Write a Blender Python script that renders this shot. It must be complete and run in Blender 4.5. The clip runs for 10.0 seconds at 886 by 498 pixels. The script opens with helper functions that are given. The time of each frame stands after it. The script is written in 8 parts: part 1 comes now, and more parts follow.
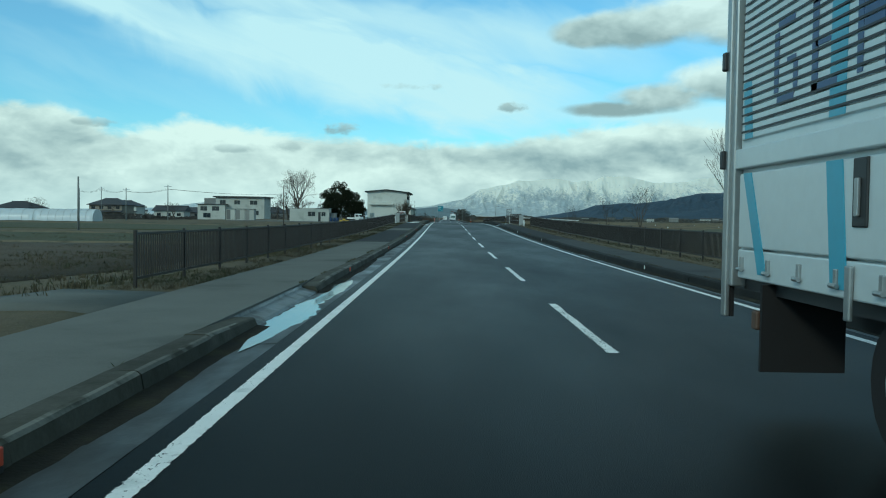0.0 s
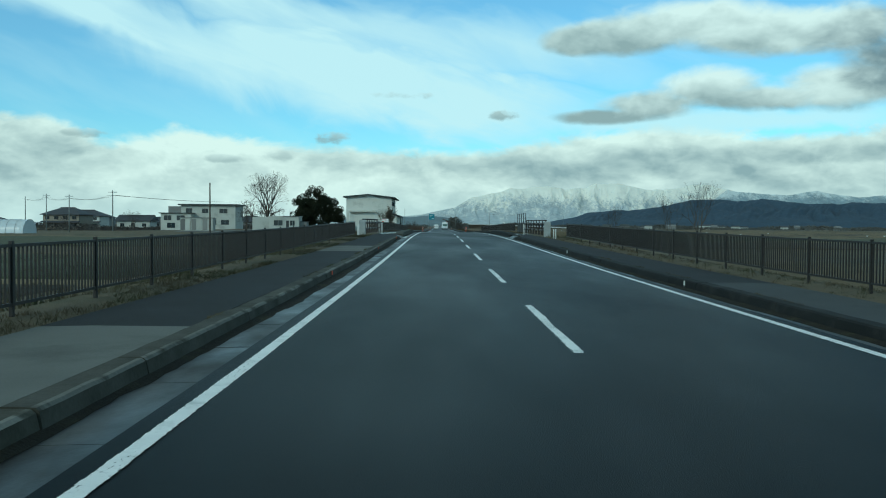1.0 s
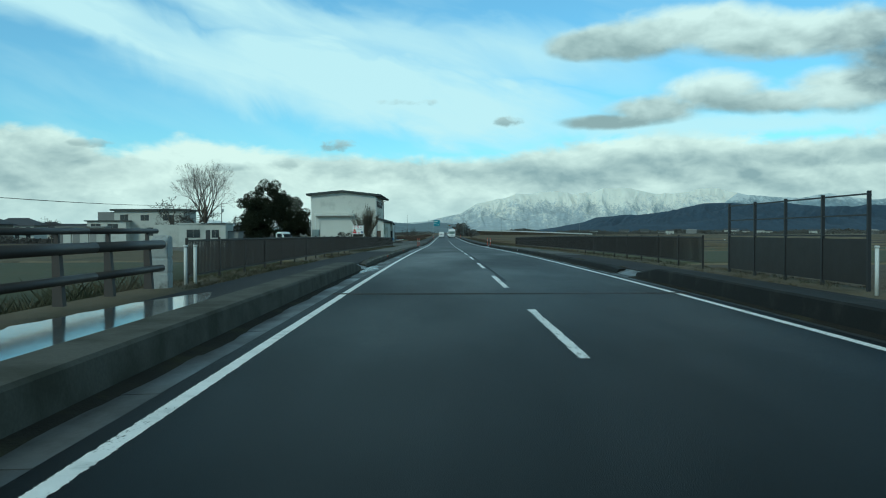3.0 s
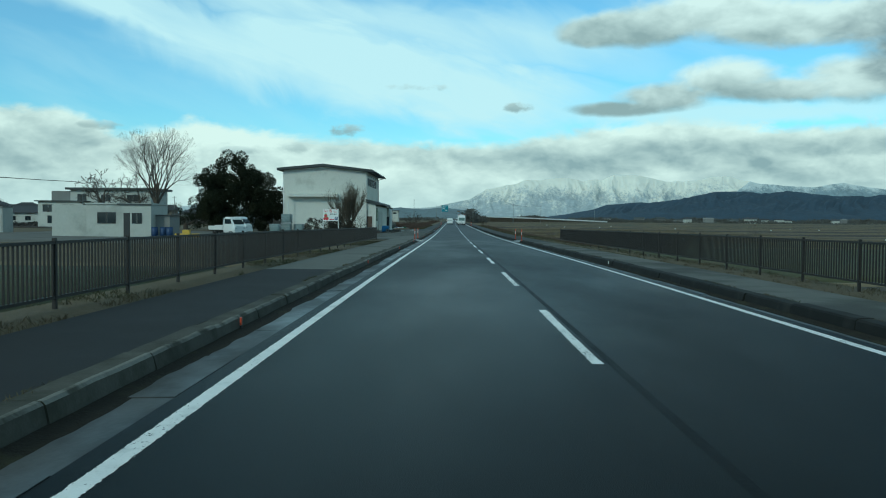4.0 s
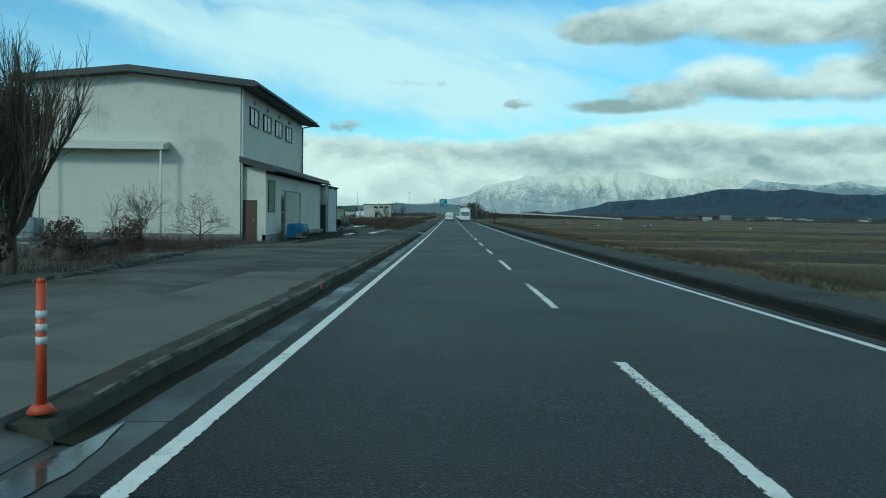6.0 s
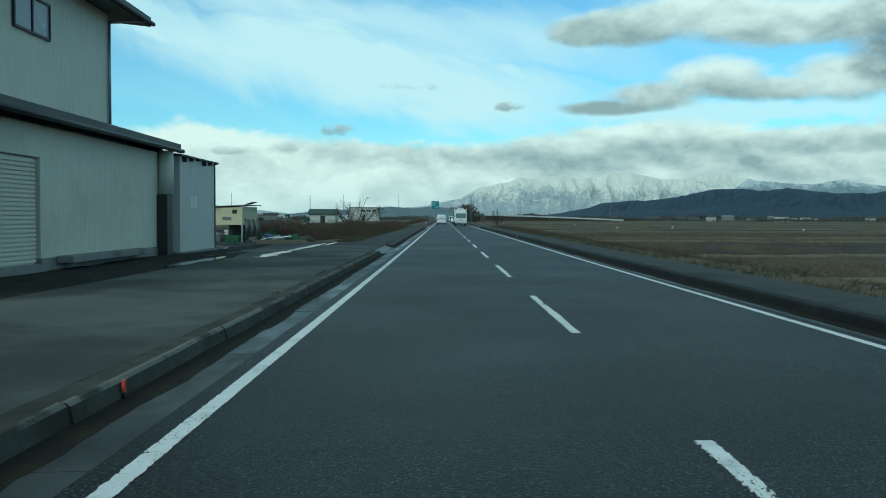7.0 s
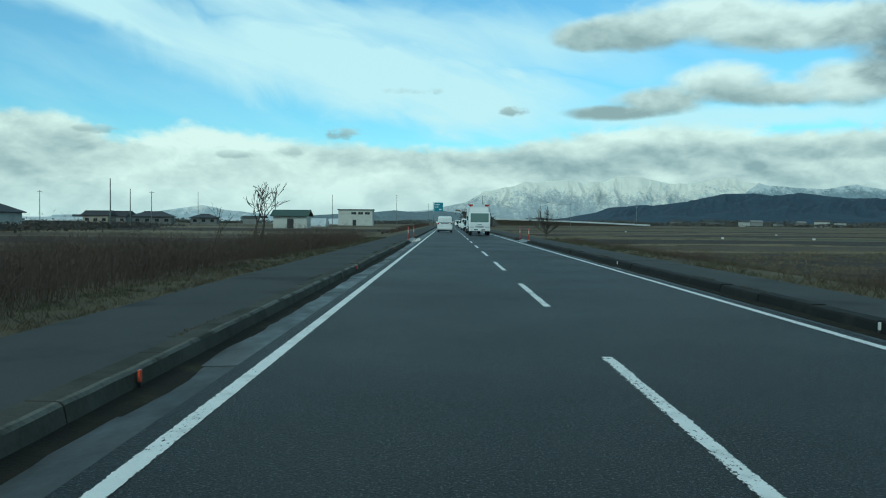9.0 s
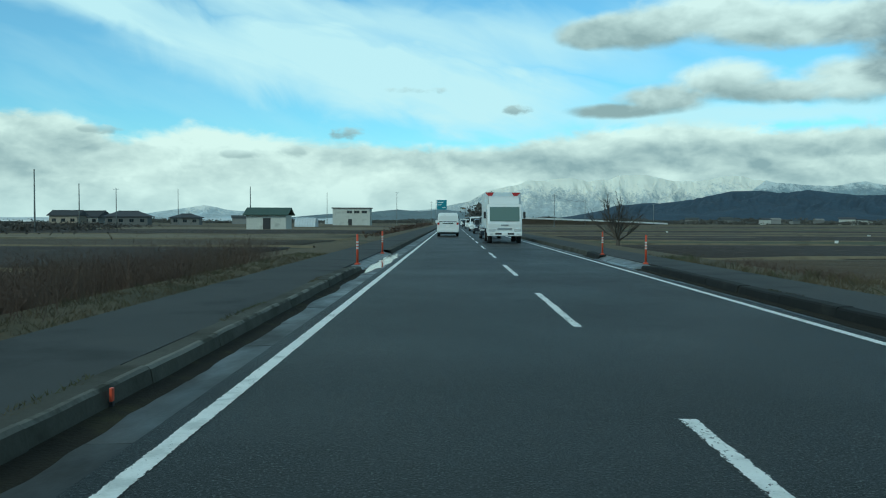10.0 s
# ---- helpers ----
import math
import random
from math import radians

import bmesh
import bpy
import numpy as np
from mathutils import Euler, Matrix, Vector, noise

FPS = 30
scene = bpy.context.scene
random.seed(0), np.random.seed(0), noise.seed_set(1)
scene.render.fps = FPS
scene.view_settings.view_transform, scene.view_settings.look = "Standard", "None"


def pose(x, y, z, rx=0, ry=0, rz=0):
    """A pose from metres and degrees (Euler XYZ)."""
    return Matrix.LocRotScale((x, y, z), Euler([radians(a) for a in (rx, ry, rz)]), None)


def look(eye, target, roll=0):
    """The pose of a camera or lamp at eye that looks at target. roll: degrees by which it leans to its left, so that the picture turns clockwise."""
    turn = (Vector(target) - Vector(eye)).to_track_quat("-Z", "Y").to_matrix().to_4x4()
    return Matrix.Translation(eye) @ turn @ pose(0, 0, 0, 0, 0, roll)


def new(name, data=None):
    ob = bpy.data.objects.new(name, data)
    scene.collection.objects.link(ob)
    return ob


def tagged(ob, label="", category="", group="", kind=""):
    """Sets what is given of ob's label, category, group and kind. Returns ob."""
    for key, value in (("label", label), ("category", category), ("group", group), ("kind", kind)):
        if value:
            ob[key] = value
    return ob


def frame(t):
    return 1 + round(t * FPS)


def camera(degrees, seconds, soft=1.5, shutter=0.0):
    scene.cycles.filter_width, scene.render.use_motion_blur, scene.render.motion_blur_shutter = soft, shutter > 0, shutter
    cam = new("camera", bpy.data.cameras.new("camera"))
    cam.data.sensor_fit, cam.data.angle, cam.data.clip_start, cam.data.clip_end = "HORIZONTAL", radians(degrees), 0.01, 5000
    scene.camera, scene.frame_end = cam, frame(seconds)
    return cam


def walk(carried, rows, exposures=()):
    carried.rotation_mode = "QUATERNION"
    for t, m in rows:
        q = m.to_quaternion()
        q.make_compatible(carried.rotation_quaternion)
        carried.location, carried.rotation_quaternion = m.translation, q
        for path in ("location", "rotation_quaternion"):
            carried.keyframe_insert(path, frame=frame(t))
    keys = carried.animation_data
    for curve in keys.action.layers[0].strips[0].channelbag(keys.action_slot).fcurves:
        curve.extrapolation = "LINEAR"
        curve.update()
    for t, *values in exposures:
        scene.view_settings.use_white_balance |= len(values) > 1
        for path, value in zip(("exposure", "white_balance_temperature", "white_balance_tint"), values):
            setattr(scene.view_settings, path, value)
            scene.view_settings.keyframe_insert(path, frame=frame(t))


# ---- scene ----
# camera: carried by a car along the road, which runs along +y with the centre line at x = 0
cam = camera(54.0, 10.0, soft=1.05)
walk(cam, [
    (0.0, pose(-1.711, 1.067, 1.379, 87.919, -0.809, 0.156)),
    (0.5, pose(-1.692, 15.779, 1.322, 88.331, -1.079, -0.434)),
    (1.0, pose(-1.478, 30.842, 1.368, 88.482, -0.389, -0.384)),
    (1.5, pose(-1.396, 45.953, 1.454, 88.228, -0.180, -0.078)),
    (2.0, pose(-1.409, 60.750, 1.511, 89.235, -0.207, 0.205)),
    (2.5, pose(-1.394, 75.899, 1.783, 88.748, -0.330, 0.034)),
    (2.7, pose(-1.342, 82.274, 1.800, 89.049, 0.243, -0.094)),
    (4.0, pose(-1.397, 121.606, 1.989, 87.959, -0.502, 0.550)),
    (4.5, pose(-1.460, 137.369, 1.905, 88.129, -0.638, 0.380)),
    (5.0, pose(-1.500, 153.695, 1.828, 87.763, -0.544, 0.493)),
    (5.5, pose(-1.626, 170.062, 1.670, 87.810, -0.751, 0.457)),
    (5.7, pose(-1.653, 176.630, 1.641, 87.643, -0.953, 0.511)),
    (6.8, pose(-1.635, 212.797, 1.407, 87.948, -0.457, 0.031)),
    (7.0, pose(-1.593, 219.489, 1.397, 87.924, -0.264, -0.020)),
    (7.5, pose(-1.516, 236.241, 1.322, 88.221, -0.207, 0.237)),
    (8.0, pose(-1.551, 252.962, 1.309, 88.188, -0.296, 0.426)),
    (8.5, pose(-1.588, 269.733, 1.309, 88.162, -0.425, 0.294)),
    (9.0, pose(-1.575, 286.295, 1.299, 88.203, -0.467, 0.273)),
    (9.5, pose(-1.560, 302.754, 1.308, 88.111, -0.586, 0.457)),
    (10.0, pose(-1.586, 318.979, 1.304, 88.140, -0.205, 0.540)),
], exposures=[(0.0, -0.03, 5660, -14), (10.0, -0.03, 5660, -14)])


# ---- world, sun ----
class Expr:
    """Small arithmetic on shader sockets."""
    def __init__(self, nt, s):
        self.nt, self.s = nt, s

    def op(self, kind, *others, clamp=False):
        n = self.nt.nodes.new("ShaderNodeMath")
        n.operation, n.use_clamp = kind, clamp
        for k, o in enumerate((self, *others)):
            if isinstance(o, Expr):
                self.nt.links.new(o.s, n.inputs[k])
            else:
                n.inputs[k].default_value = o
        return Expr(self.nt, n.outputs[0])

    def __add__(self, o): return self.op("ADD", o)
    def __sub__(self, o): return self.op("SUBTRACT", o)
    def __mul__(self, o): return self.op("MULTIPLY", o)
    def __truediv__(self, o): return self.op("DIVIDE", o)
    def max(self, o): return self.op("MAXIMUM", o)
    def min(self, o): return self.op("MINIMUM", o)
    def abs(self): return self.op("ABSOLUTE")

    def step(self, a, b):
        n = self.nt.nodes.new("ShaderNodeMapRange")
        n.interpolation_type = "SMOOTHSTEP"
        self.nt.links.new(self.s, n.inputs[0])
        n.inputs[1].default_value, n.inputs[2].default_value = a, b
        return Expr(self.nt, n.outputs[0])


def mix_colour(nt, fac, a, b):
    n = nt.nodes.new("ShaderNodeMix")
    n.data_type = "RGBA"
    for k, v in ((0, fac), (6, a), (7, b)):
        if isinstance(v, Expr):
            nt.links.new(v.s, n.inputs[k])
        elif isinstance(v, bpy.types.NodeSocket):
            nt.links.new(v, n.inputs[k])
        elif k == 0:
            n.inputs[k].default_value = v
        else:
            n.inputs[k].default_value = (*v, 1) if len(v) == 3 else v
    return n.outputs[2]


def combine(nt, x, y, z):
    n = nt.nodes.new("ShaderNodeCombineXYZ")
    for k, v in enumerate((x, y, z)):
        if isinstance(v, Expr):
            nt.links.new(v.s, n.inputs[k])
        else:
            n.inputs[k].default_value = v
    return n.outputs[0]


def noise_at(nt, vec, scale, detail=5.0, rough=0.55, warp=0.0):
    n = nt.nodes.new("ShaderNodeTexNoise")
    nt.links.new(vec, n.inputs["Vector"])
    n.inputs["Scale"].default_value = scale
    n.inputs["Detail"].default_value = detail
    n.inputs["Roughness"].default_value = rough
    n.inputs["Distortion"].default_value = warp
    return Expr(nt, n.outputs[0])


SUN_ELEVATION, SUN_AZIMUTH = 28.0, 215.0     # degrees; azimuth clockwise from +y
world = bpy.data.worlds.new("sky")
scene.world = world
world.use_nodes = True
wt = world.node_tree
wt.nodes.clear()
sky = wt.nodes.new("ShaderNodeTexSky")
sky.sky_type, sky.sun_disc = "NISHITA", False
sky.sun_elevation, sky.sun_rotation = radians(SUN_ELEVATION), radians(SUN_AZIMUTH)
sky.air_density, sky.dust_density, sky.ozone_density = 1.0, 0.3, 2.0
tc = wt.nodes.new("ShaderNodeTexCoord")
sep = wt.nodes.new("ShaderNodeSeparateXYZ")
wt.links.new(tc.outputs["Generated"], sep.inputs[0])
dx, dy, dz = (Expr(wt, sep.outputs[k]) for k in range(3))
flat = (dx * dx + dy * dy).op("SQRT")
U = dx.op("ARCTAN2", dy)                       # azimuth, radians, right of +y
V = dz.op("ARCTAN2", flat)                     # elevation, radians
def warped(dv):
    p = combine(wt, U, V * 1.7 + dv, 0.0)
    n = wt.nodes.new("ShaderNodeTexNoise")
    n.inputs["Scale"].default_value, n.inputs["Detail"].default_value = 12.0, 3.0
    wt.links.new(p, n.inputs["Vector"])
    m = wt.nodes.new("ShaderNodeVectorMath")
    m.operation = "MULTIPLY_ADD"
    wt.links.new(n.outputs["Color"], m.inputs[0])
    m.inputs[1].default_value = (0.055, 0.035, 0.0)
    wt.links.new(p, m.inputs[2])
    return m.outputs[0]


UV, UV2 = warped(0.0), warped(0.028)
big, fine = noise_at(wt, UV, 8.0, 4.0, 0.5), noise_at(wt, UV, 28.0, 4.0, 0.55)
relief = (noise_at(wt, UV, 11.0, 4.0, 0.5) - noise_at(wt, UV2, 11.0, 4.0, 0.5)) * 1.9
patch = noise_at(wt, UV, 5.0, 3.0, 0.5) - 0.5
SKY_GAIN = 0.116
blue = wt.nodes.new("ShaderNodeMix")
blue.data_type, blue.blend_type = "RGBA", "MULTIPLY"
blue.inputs[0].default_value = 1.0
wt.links.new(sky.outputs[0], blue.inputs[6])
blue.inputs[7].default_value = (0.62 * SKY_GAIN, 1.02 * SKY_GAIN, 1.16 * SKY_GAIN, 1)
col = blue.outputs[2]
# thin high veil: soft slanting lobes with faint streaks along them
streak = noise_at(wt, combine(wt, U * 2.2 - V * 1.0, V * 9.0 + U * 3.2, 0.0), 2.2, 4.0, 0.55, 0.4)
curl = noise_at(wt, combine(wt, U * 3.0, V * 6.0 + U * 1.5, 3.0), 3.0, 4.0, 0.55, 0.8)


def veil_lobe(u0, v0, slope, half, thick, strength):
    c, s = math.cos(slope), math.sin(slope)
    du, dv = U - u0, V - v0
    along, across = (du * c - dv * s) / half, (du * s + dv * c) / thick
    across = across + (curl - 0.5) * 1.6
    return (along * along + across * across).step(1.7, 0.0) * strength


veil = veil_lobe(-0.30, 0.205, 0.36, 0.21, 0.026, 0.80).max(veil_lobe(-0.09, 0.165, 0.16, 0.26, 0.048, 0.92))
veil = veil.max(veil_lobe(-0.16, 0.225, 0.30, 0.20, 0.030, 0.62)).max(veil_lobe(0.02, 0.205, 0.10, 0.20, 0.035, 0.55))
veil = veil.max(veil_lobe(-0.42, 0.240, 0.20, 0.18, 0.030, 0.72)).max(veil_lobe(0.14, 0.190, 0.20, 0.12, 0.025, 0.35))
veil = (veil * ((streak - 0.5) * 0.9 + 0.92) + (streak - 0.45).max(0.0) * 0.65 + 0.13 + V.step(0.25, 0.6) * 0.3).min(0.94).max(0.0)
col = mix_colour(wt, veil, col, (0.70, 0.86, 0.90))
WHITE, GREY = (0.82, 0.88, 0.85), (0.34, 0.41, 0.42)


def puff(col, u0, v0, a, b, ragged=0.9, strength=1.0, light=0.5, lift=1.0, dark=GREY, bright=WHITE, torn=None):
    """One cloud: an ellipse with a torn edge, brighter towards its top."""
    ex, ey = (U - u0) / a, (V - v0) / b
    field = (ex * ex + ey * ey) * -1.0 + 1.0 + (big - 0.5) * ragged * 2.6 + (fine - 0.5) * ragged * 1.1
    if torn is not None:
        field = field + (torn - 0.52) * 3.6
    dens = field.step(0.0, 0.9 if torn is not None else 0.55) * strength
    shade = (ey * 0.40 * lift + relief * 0.9 + patch * 0.5 + light).op("ADD", 0.0, clamp=True)
    return mix_colour(wt, dens, col, mix_colour(wt, shade, dark, bright))


# the long bank over the horizon, with cumulus heads
BANK = [(-0.60, 0.118), (-0.475, 0.115), (-0.423, 0.113), (-0.367, 0.092), (-0.321, 0.094), (-0.292, 0.106), (-0.25, 0.102), (-0.188, 0.096), (-0.124, 0.091), (-0.06, 0.088), (0.0, 0.085),
        (0.053, 0.086), (0.127, 0.101), (0.175, 0.104), (0.242, 0.112), (0.311, 0.108), (0.384, 0.101), (0.46, 0.105), (0.60, 0.12)]
ramp = wt.nodes.new("ShaderNodeValToRGB")
ramp.color_ramp.interpolation = "EASE"
while len(ramp.color_ramp.elements) < len(BANK):
    ramp.color_ramp.elements.new(0.5)
for el, (u, v) in zip(ramp.color_ramp.elements, BANK):
    el.position, el.color = (u + 0.6) / 1.2, (v * 5, v * 5, v * 5, 1)
wt.links.new(((U + 0.6) / 1.2).s, ramp.inputs[0])
tiny = noise_at(wt, UV, 75.0, 4.0, 0.55)
gap = Expr(wt, ramp.outputs[0]) * 0.2 - V + (big - 0.5) * 0.020 + (fine - 0.5) * 0.022 + (tiny - 0.5) * 0.008
bank = gap.step(-0.004, 0.010)


def lump(u0, v0, a, b):
    """1 in the middle of an ellipse, falling softly to 0 at its edge."""
    ex, ey = (U - u0) / a + (big - 0.5) * 0.9, (V - v0) / b + (fine - 0.5) * 1.1
    return (ex * ex + ey * ey).step(1.0, 0.0)


relief2 = (noise_at(wt, UV, 26.0, 4.0, 0.55) - noise_at(wt, UV2, 26.0, 4.0, 0.55)) * 1.2
layer = noise_at(wt, combine(wt, U * 1.0 + (big - 0.5) * 0.10, V * 2.6 + (big - 0.5) * 0.30, 7.0), 13.0, 3.5, 0.5)
layer2 = noise_at(wt, combine(wt, U * 1.0 + (big - 0.5) * 0.10, V * 2.6 + 0.05 + (big - 0.5) * 0.30, 7.0), 13.0, 3.5, 0.5)
bank_shade = relief * 0.85 + relief2 * 0.80 + (layer - layer2) * 0.8 + patch * 0.35 + gap.step(0.030, 0.004) * 0.30 + 0.60 - U * 0.30
for (u, v, a_, b_), k in (((0.20, 0.070, 0.22, 0.020), -0.36), ((0.40, 0.080, 0.16, 0.014), -0.40), ((0.10, 0.060, 0.20, 0.018), -0.26), ((-0.47, 0.062, 0.13, 0.052), -0.50), ((-0.27, 0.090, 0.10, 0.026), 0.30),
                          ((-0.16, 0.045, 0.30, 0.035), 0.26), ((0.435, 0.056, 0.075, 0.018), 0.30), ((0.40, 0.040, 0.14, 0.022), -0.30), ((-0.06, 0.074, 0.14, 0.016), -0.30), ((0.25, 0.100, 0.12, 0.014), 0.25)):
    bank_shade = bank_shade + lump(u, v, a_, b_) * k
bank_shade = ((bank_shade - 0.5) * 0.72 + 0.52)
col = mix_colour(wt, bank, col, mix_colour(wt, bank_shade.op("ADD", 0.0, clamp=True), (0.33, 0.41, 0.43), (0.86, 0.91, 0.85)))


def cloud(col, blobs, base, height, ragged=0.5, soft=0.6, light=0.0, dark=GREY, bright=WHITE, tilt=0.0):
    """A cloud as a soft union of lobes (u, v, half width, half height), grey along its base and white on top."""
    field = None
    for u0, v0, a_, b_ in blobs:
        ex, ey = (U - u0) / a_, (V - v0) / b_
        f = (ex * ex + ey * ey) * -1.0 + 1.0
        field = f if field is None else field.op("SMOOTH_MAX", f, 0.5)
    field = field + (big - 0.5) * ragged * 1.3 + (fine - 0.5) * ragged * 1.5 + (tiny - 0.5) * ragged * 0.5
    shade = ((V - base) / height - 0.5) * 0.95 + U * tilt + relief * 0.95 + relief2 * 0.50 + patch * 0.3 + 0.58 + light
    return mix_colour(wt, field.step(0.0, soft), col, mix_colour(wt, shade.op("ADD", 0.0, clamp=True), dark, bright))


# thin pale haze between the cloud layers
col = mix_colour(wt, lump(0.32, 0.116, 0.26, 0.016) * 0.75, col, (0.72, 0.86, 0.88))
# single clouds
shred = noise_at(wt, UV, 30.0, 4.0, 0.55)
col = cloud(col, [(0.300, 0.153, 0.068, 0.027), (0.240, 0.136, 0.065, 0.018), (0.185, 0.123, 0.070, 0.010), (0.355, 0.139, 0.080, 0.016), (0.440, 0.148, 0.080, 0.030)], 0.126, 0.050, 0.50, 0.8, 0.06)
col = cloud(col, [(0.160, 0.206, 0.050, 0.018), (0.205, 0.211, 0.085, 0.024), (0.285, 0.222, 0.110, 0.030), (0.370, 0.206, 0.115, 0.028)], 0.186, 0.056, 0.42, 0.7, -0.33, tilt=1.3)
col = cloud(col, [(0.445, 0.203, 0.062, 0.034), (0.478, 0.172, 0.062, 0.042), (0.56, 0.19, 0.10, 0.05)], 0.150, 0.085, 0.50, 0.9, -0.22, dark=(0.22, 0.28, 0.31))
col = puff(col, -0.038, 0.148, 0.036, 0.0055, light=0.35, ragged=0.7, strength=0.55, torn=shred)
col = puff(col, 0.075, 0.125, 0.020, 0.0070, light=-0.05, ragged=0.7, strength=0.85, torn=shred)
col = puff(col, -0.124, 0.099, 0.032, 0.0085, light=0.20, ragged=0.7, strength=0.8, torn=shred)
col = puff(col, -0.237, 0.073, 0.026, 0.0055, light=0.15, ragged=0.7, strength=0.6, torn=shred)
col = puff(col, -0.175, 0.078, 0.034, 0.0080, light=0.15, ragged=0.7, strength=0.6, torn=shred)
col = puff(col, -0.385, 0.096, 0.026, 0.0055, light=0.20, ragged=0.7, strength=0.6, torn=shred)
# broken grey cloud overhead
roof = big.step(0.25, 0.60) * V.step(0.26, 0.55) * 0.85
col = mix_colour(wt, roof, col, mix_colour(wt, (patch * 1.6 + 0.5).op("ADD", 0.0, clamp=True), (0.15, 0.17, 0.17), (0.33, 0.355, 0.35)))
# haze at the horizon and dull ground light below
col = mix_colour(wt, V.step(0.06, 0.0) * 0.55, col, (0.62, 0.72, 0.72))
col = mix_colour(wt, V.step(0.0, -0.02), col, (0.06, 0.07, 0.07))
bg, wo = wt.nodes.new("ShaderNodeBackground"), wt.nodes.new("ShaderNodeOutputWorld")
wt.links.new(col, bg.inputs[0])
bg.inputs[1].default_value = 1.0
wt.links.new(bg.outputs[0], wo.inputs[0])

sun = new("sun", bpy.data.lights.new("sun", "SUN"))
sun.data.energy, sun.data.angle, sun.data.color = 1.15, radians(10), (1.0, 0.94, 0.84)
a, e = radians(SUN_AZIMUTH), radians(SUN_ELEVATION)
sun.matrix_world = look((math.sin(a) * math.cos(e) * 50, math.cos(a) * math.cos(e) * 50, math.sin(e) * 50), (0, 0, 0))


# ---- materials ----
def material(name, base, rough=0.7, metal=0.0, tone=0.25, grain=30.0, coarse=1.5, bump=0.3, bump_scale=None, stretch=(1, 1, 1),
             second=None, second_at=(0.5, 0.7), second_scale=0.6, random=0.0, coat=0.0, spec=0.5, place="Object", rough_var=0.1, bump_dist=0.01):
    """Two scales of variation, a second colour in patches, fine relief; random varies the tone from object to object."""
    m = bpy.data.materials.new(name)
    m.use_nodes = True
    nt = m.node_tree
    b = nt.nodes["Principled BSDF"]
    t = nt.nodes.new("ShaderNodeTexCoord")
    mp = nt.nodes.new("ShaderNodeMapping")
    mp.inputs["Scale"].default_value = stretch
    if place == "Position":
        t = nt.nodes.new("ShaderNodeNewGeometry")
    nt.links.new(t.outputs[place], mp.inputs[0])
    vec = mp.outputs[0]
    n1, n2 = noise_at(nt, vec, coarse, 4.0, 0.6), noise_at(nt, vec, grain, 3.0, 0.6)
    val = (n1 - 0.5) * (tone * 2.2) + (n2 - 0.5) * (tone * 1.6) + 1.0
    if random:
        info = nt.nodes.new("ShaderNodeObjectInfo")
        val = val * ((Expr(nt, info.outputs["Random"]) - 0.5) * random * 2.0 + 1.0)
    col = mix_colour(nt, 0.0, base, base)
    if second:
        n3 = noise_at(nt, vec, second_scale, 5.0, 0.62)
        col = mix_colour(nt, n3.step(*second_at), base, second)
    h = nt.nodes.new("ShaderNodeVectorMath")
    h.operation = "SCALE"
    nt.links.new(col, h.inputs[0])
    nt.links.new(val.max(0.05).s, h.inputs["Scale"])
    nt.links.new(h.outputs[0], b.inputs["Base Color"])
    nt.links.new(((n1 - 0.5) * (rough_var * 2) + rough).op("ADD", 0.0, clamp=True).s, b.inputs["Roughness"])
    b.inputs["Metallic"].default_value = metal
    b.inputs["Specular IOR Level"].default_value = spec
    b.inputs["Coat Weight"].default_value = coat
    if bump:
        bp = nt.nodes.new("ShaderNodeBump")
        bp.inputs["Strength"].default_value, bp.inputs["Distance"].default_value = bump, bump_dist
        nt.links.new(noise_at(nt, vec, bump_scale or grain, 4.0, 0.65).s, bp.inputs["Height"])
        nt.links.new(bp.outputs[0], b.inputs["Normal"])
    return m


def glass(name, colour=(0.02, 0.03, 0.035), rough=0.05):
    m = bpy.data.materials.new(name)
    m.use_nodes = True
    b = m.node_tree.nodes["Principled BSDF"]
    b.inputs["Base Color"].default_value = (*colour, 1)
    b.inputs["Roughness"].default_value = rough
    b.inputs["IOR"].default_value = 1.5
    return m


ASPHALT_NEW = material("dark_asphalt", (0.0040, 0.0052, 0.0055), 0.40, spec=0.03, grain=160, coarse=0.25, tone=0.22, bump=0.35, second=(0.0056, 0.0071, 0.0075), second_scale=0.3, stretch=(1, 0.25, 1), rough_var=0.2)
ASPHALT_OLD = material("worn_asphalt", (0.0165, 0.0192, 0.0198), 0.50, spec=0.12, grain=60, coarse=0.3, tone=0.5, bump=0.9, second=(0.115, 0.125, 0.122), second_scale=55, second_at=(0.56, 0.62), rough_var=0.15)
WALK = material("pavement_asphalt", (0.145, 0.150, 0.137), 0.9, spec=0.2, grain=60, coarse=0.6, tone=0.3, second=(0.098, 0.102, 0.093), second_scale=0.4)
WALK_MID = material("stained_pavement_asphalt", (0.128, 0.132, 0.120), 0.85, spec=0.25, grain=50, coarse=0.4, tone=0.45, second=(0.058, 0.060, 0.054), second_scale=0.28, second_at=(0.40, 0.60), rough_var=0.25)
WALK_DAMP = material("damp_pavement_asphalt", (0.062, 0.066, 0.066), 0.85, spec=0.2, grain=60, coarse=0.5, tone=0.4, second=(0.032, 0.035, 0.036), second_scale=0.4)
WALK_DARK = material("fresh_pavement_asphalt", (0.019, 0.019, 0.019), 0.75, spec=0.2, grain=70, coarse=0.8, tone=0.2)
CONCRETE = material("grey_concrete", (0.23, 0.24, 0.23), 0.85, grain=25, coarse=1.2, tone=0.3, second=(0.12, 0.13, 0.12), second_scale=1.1)
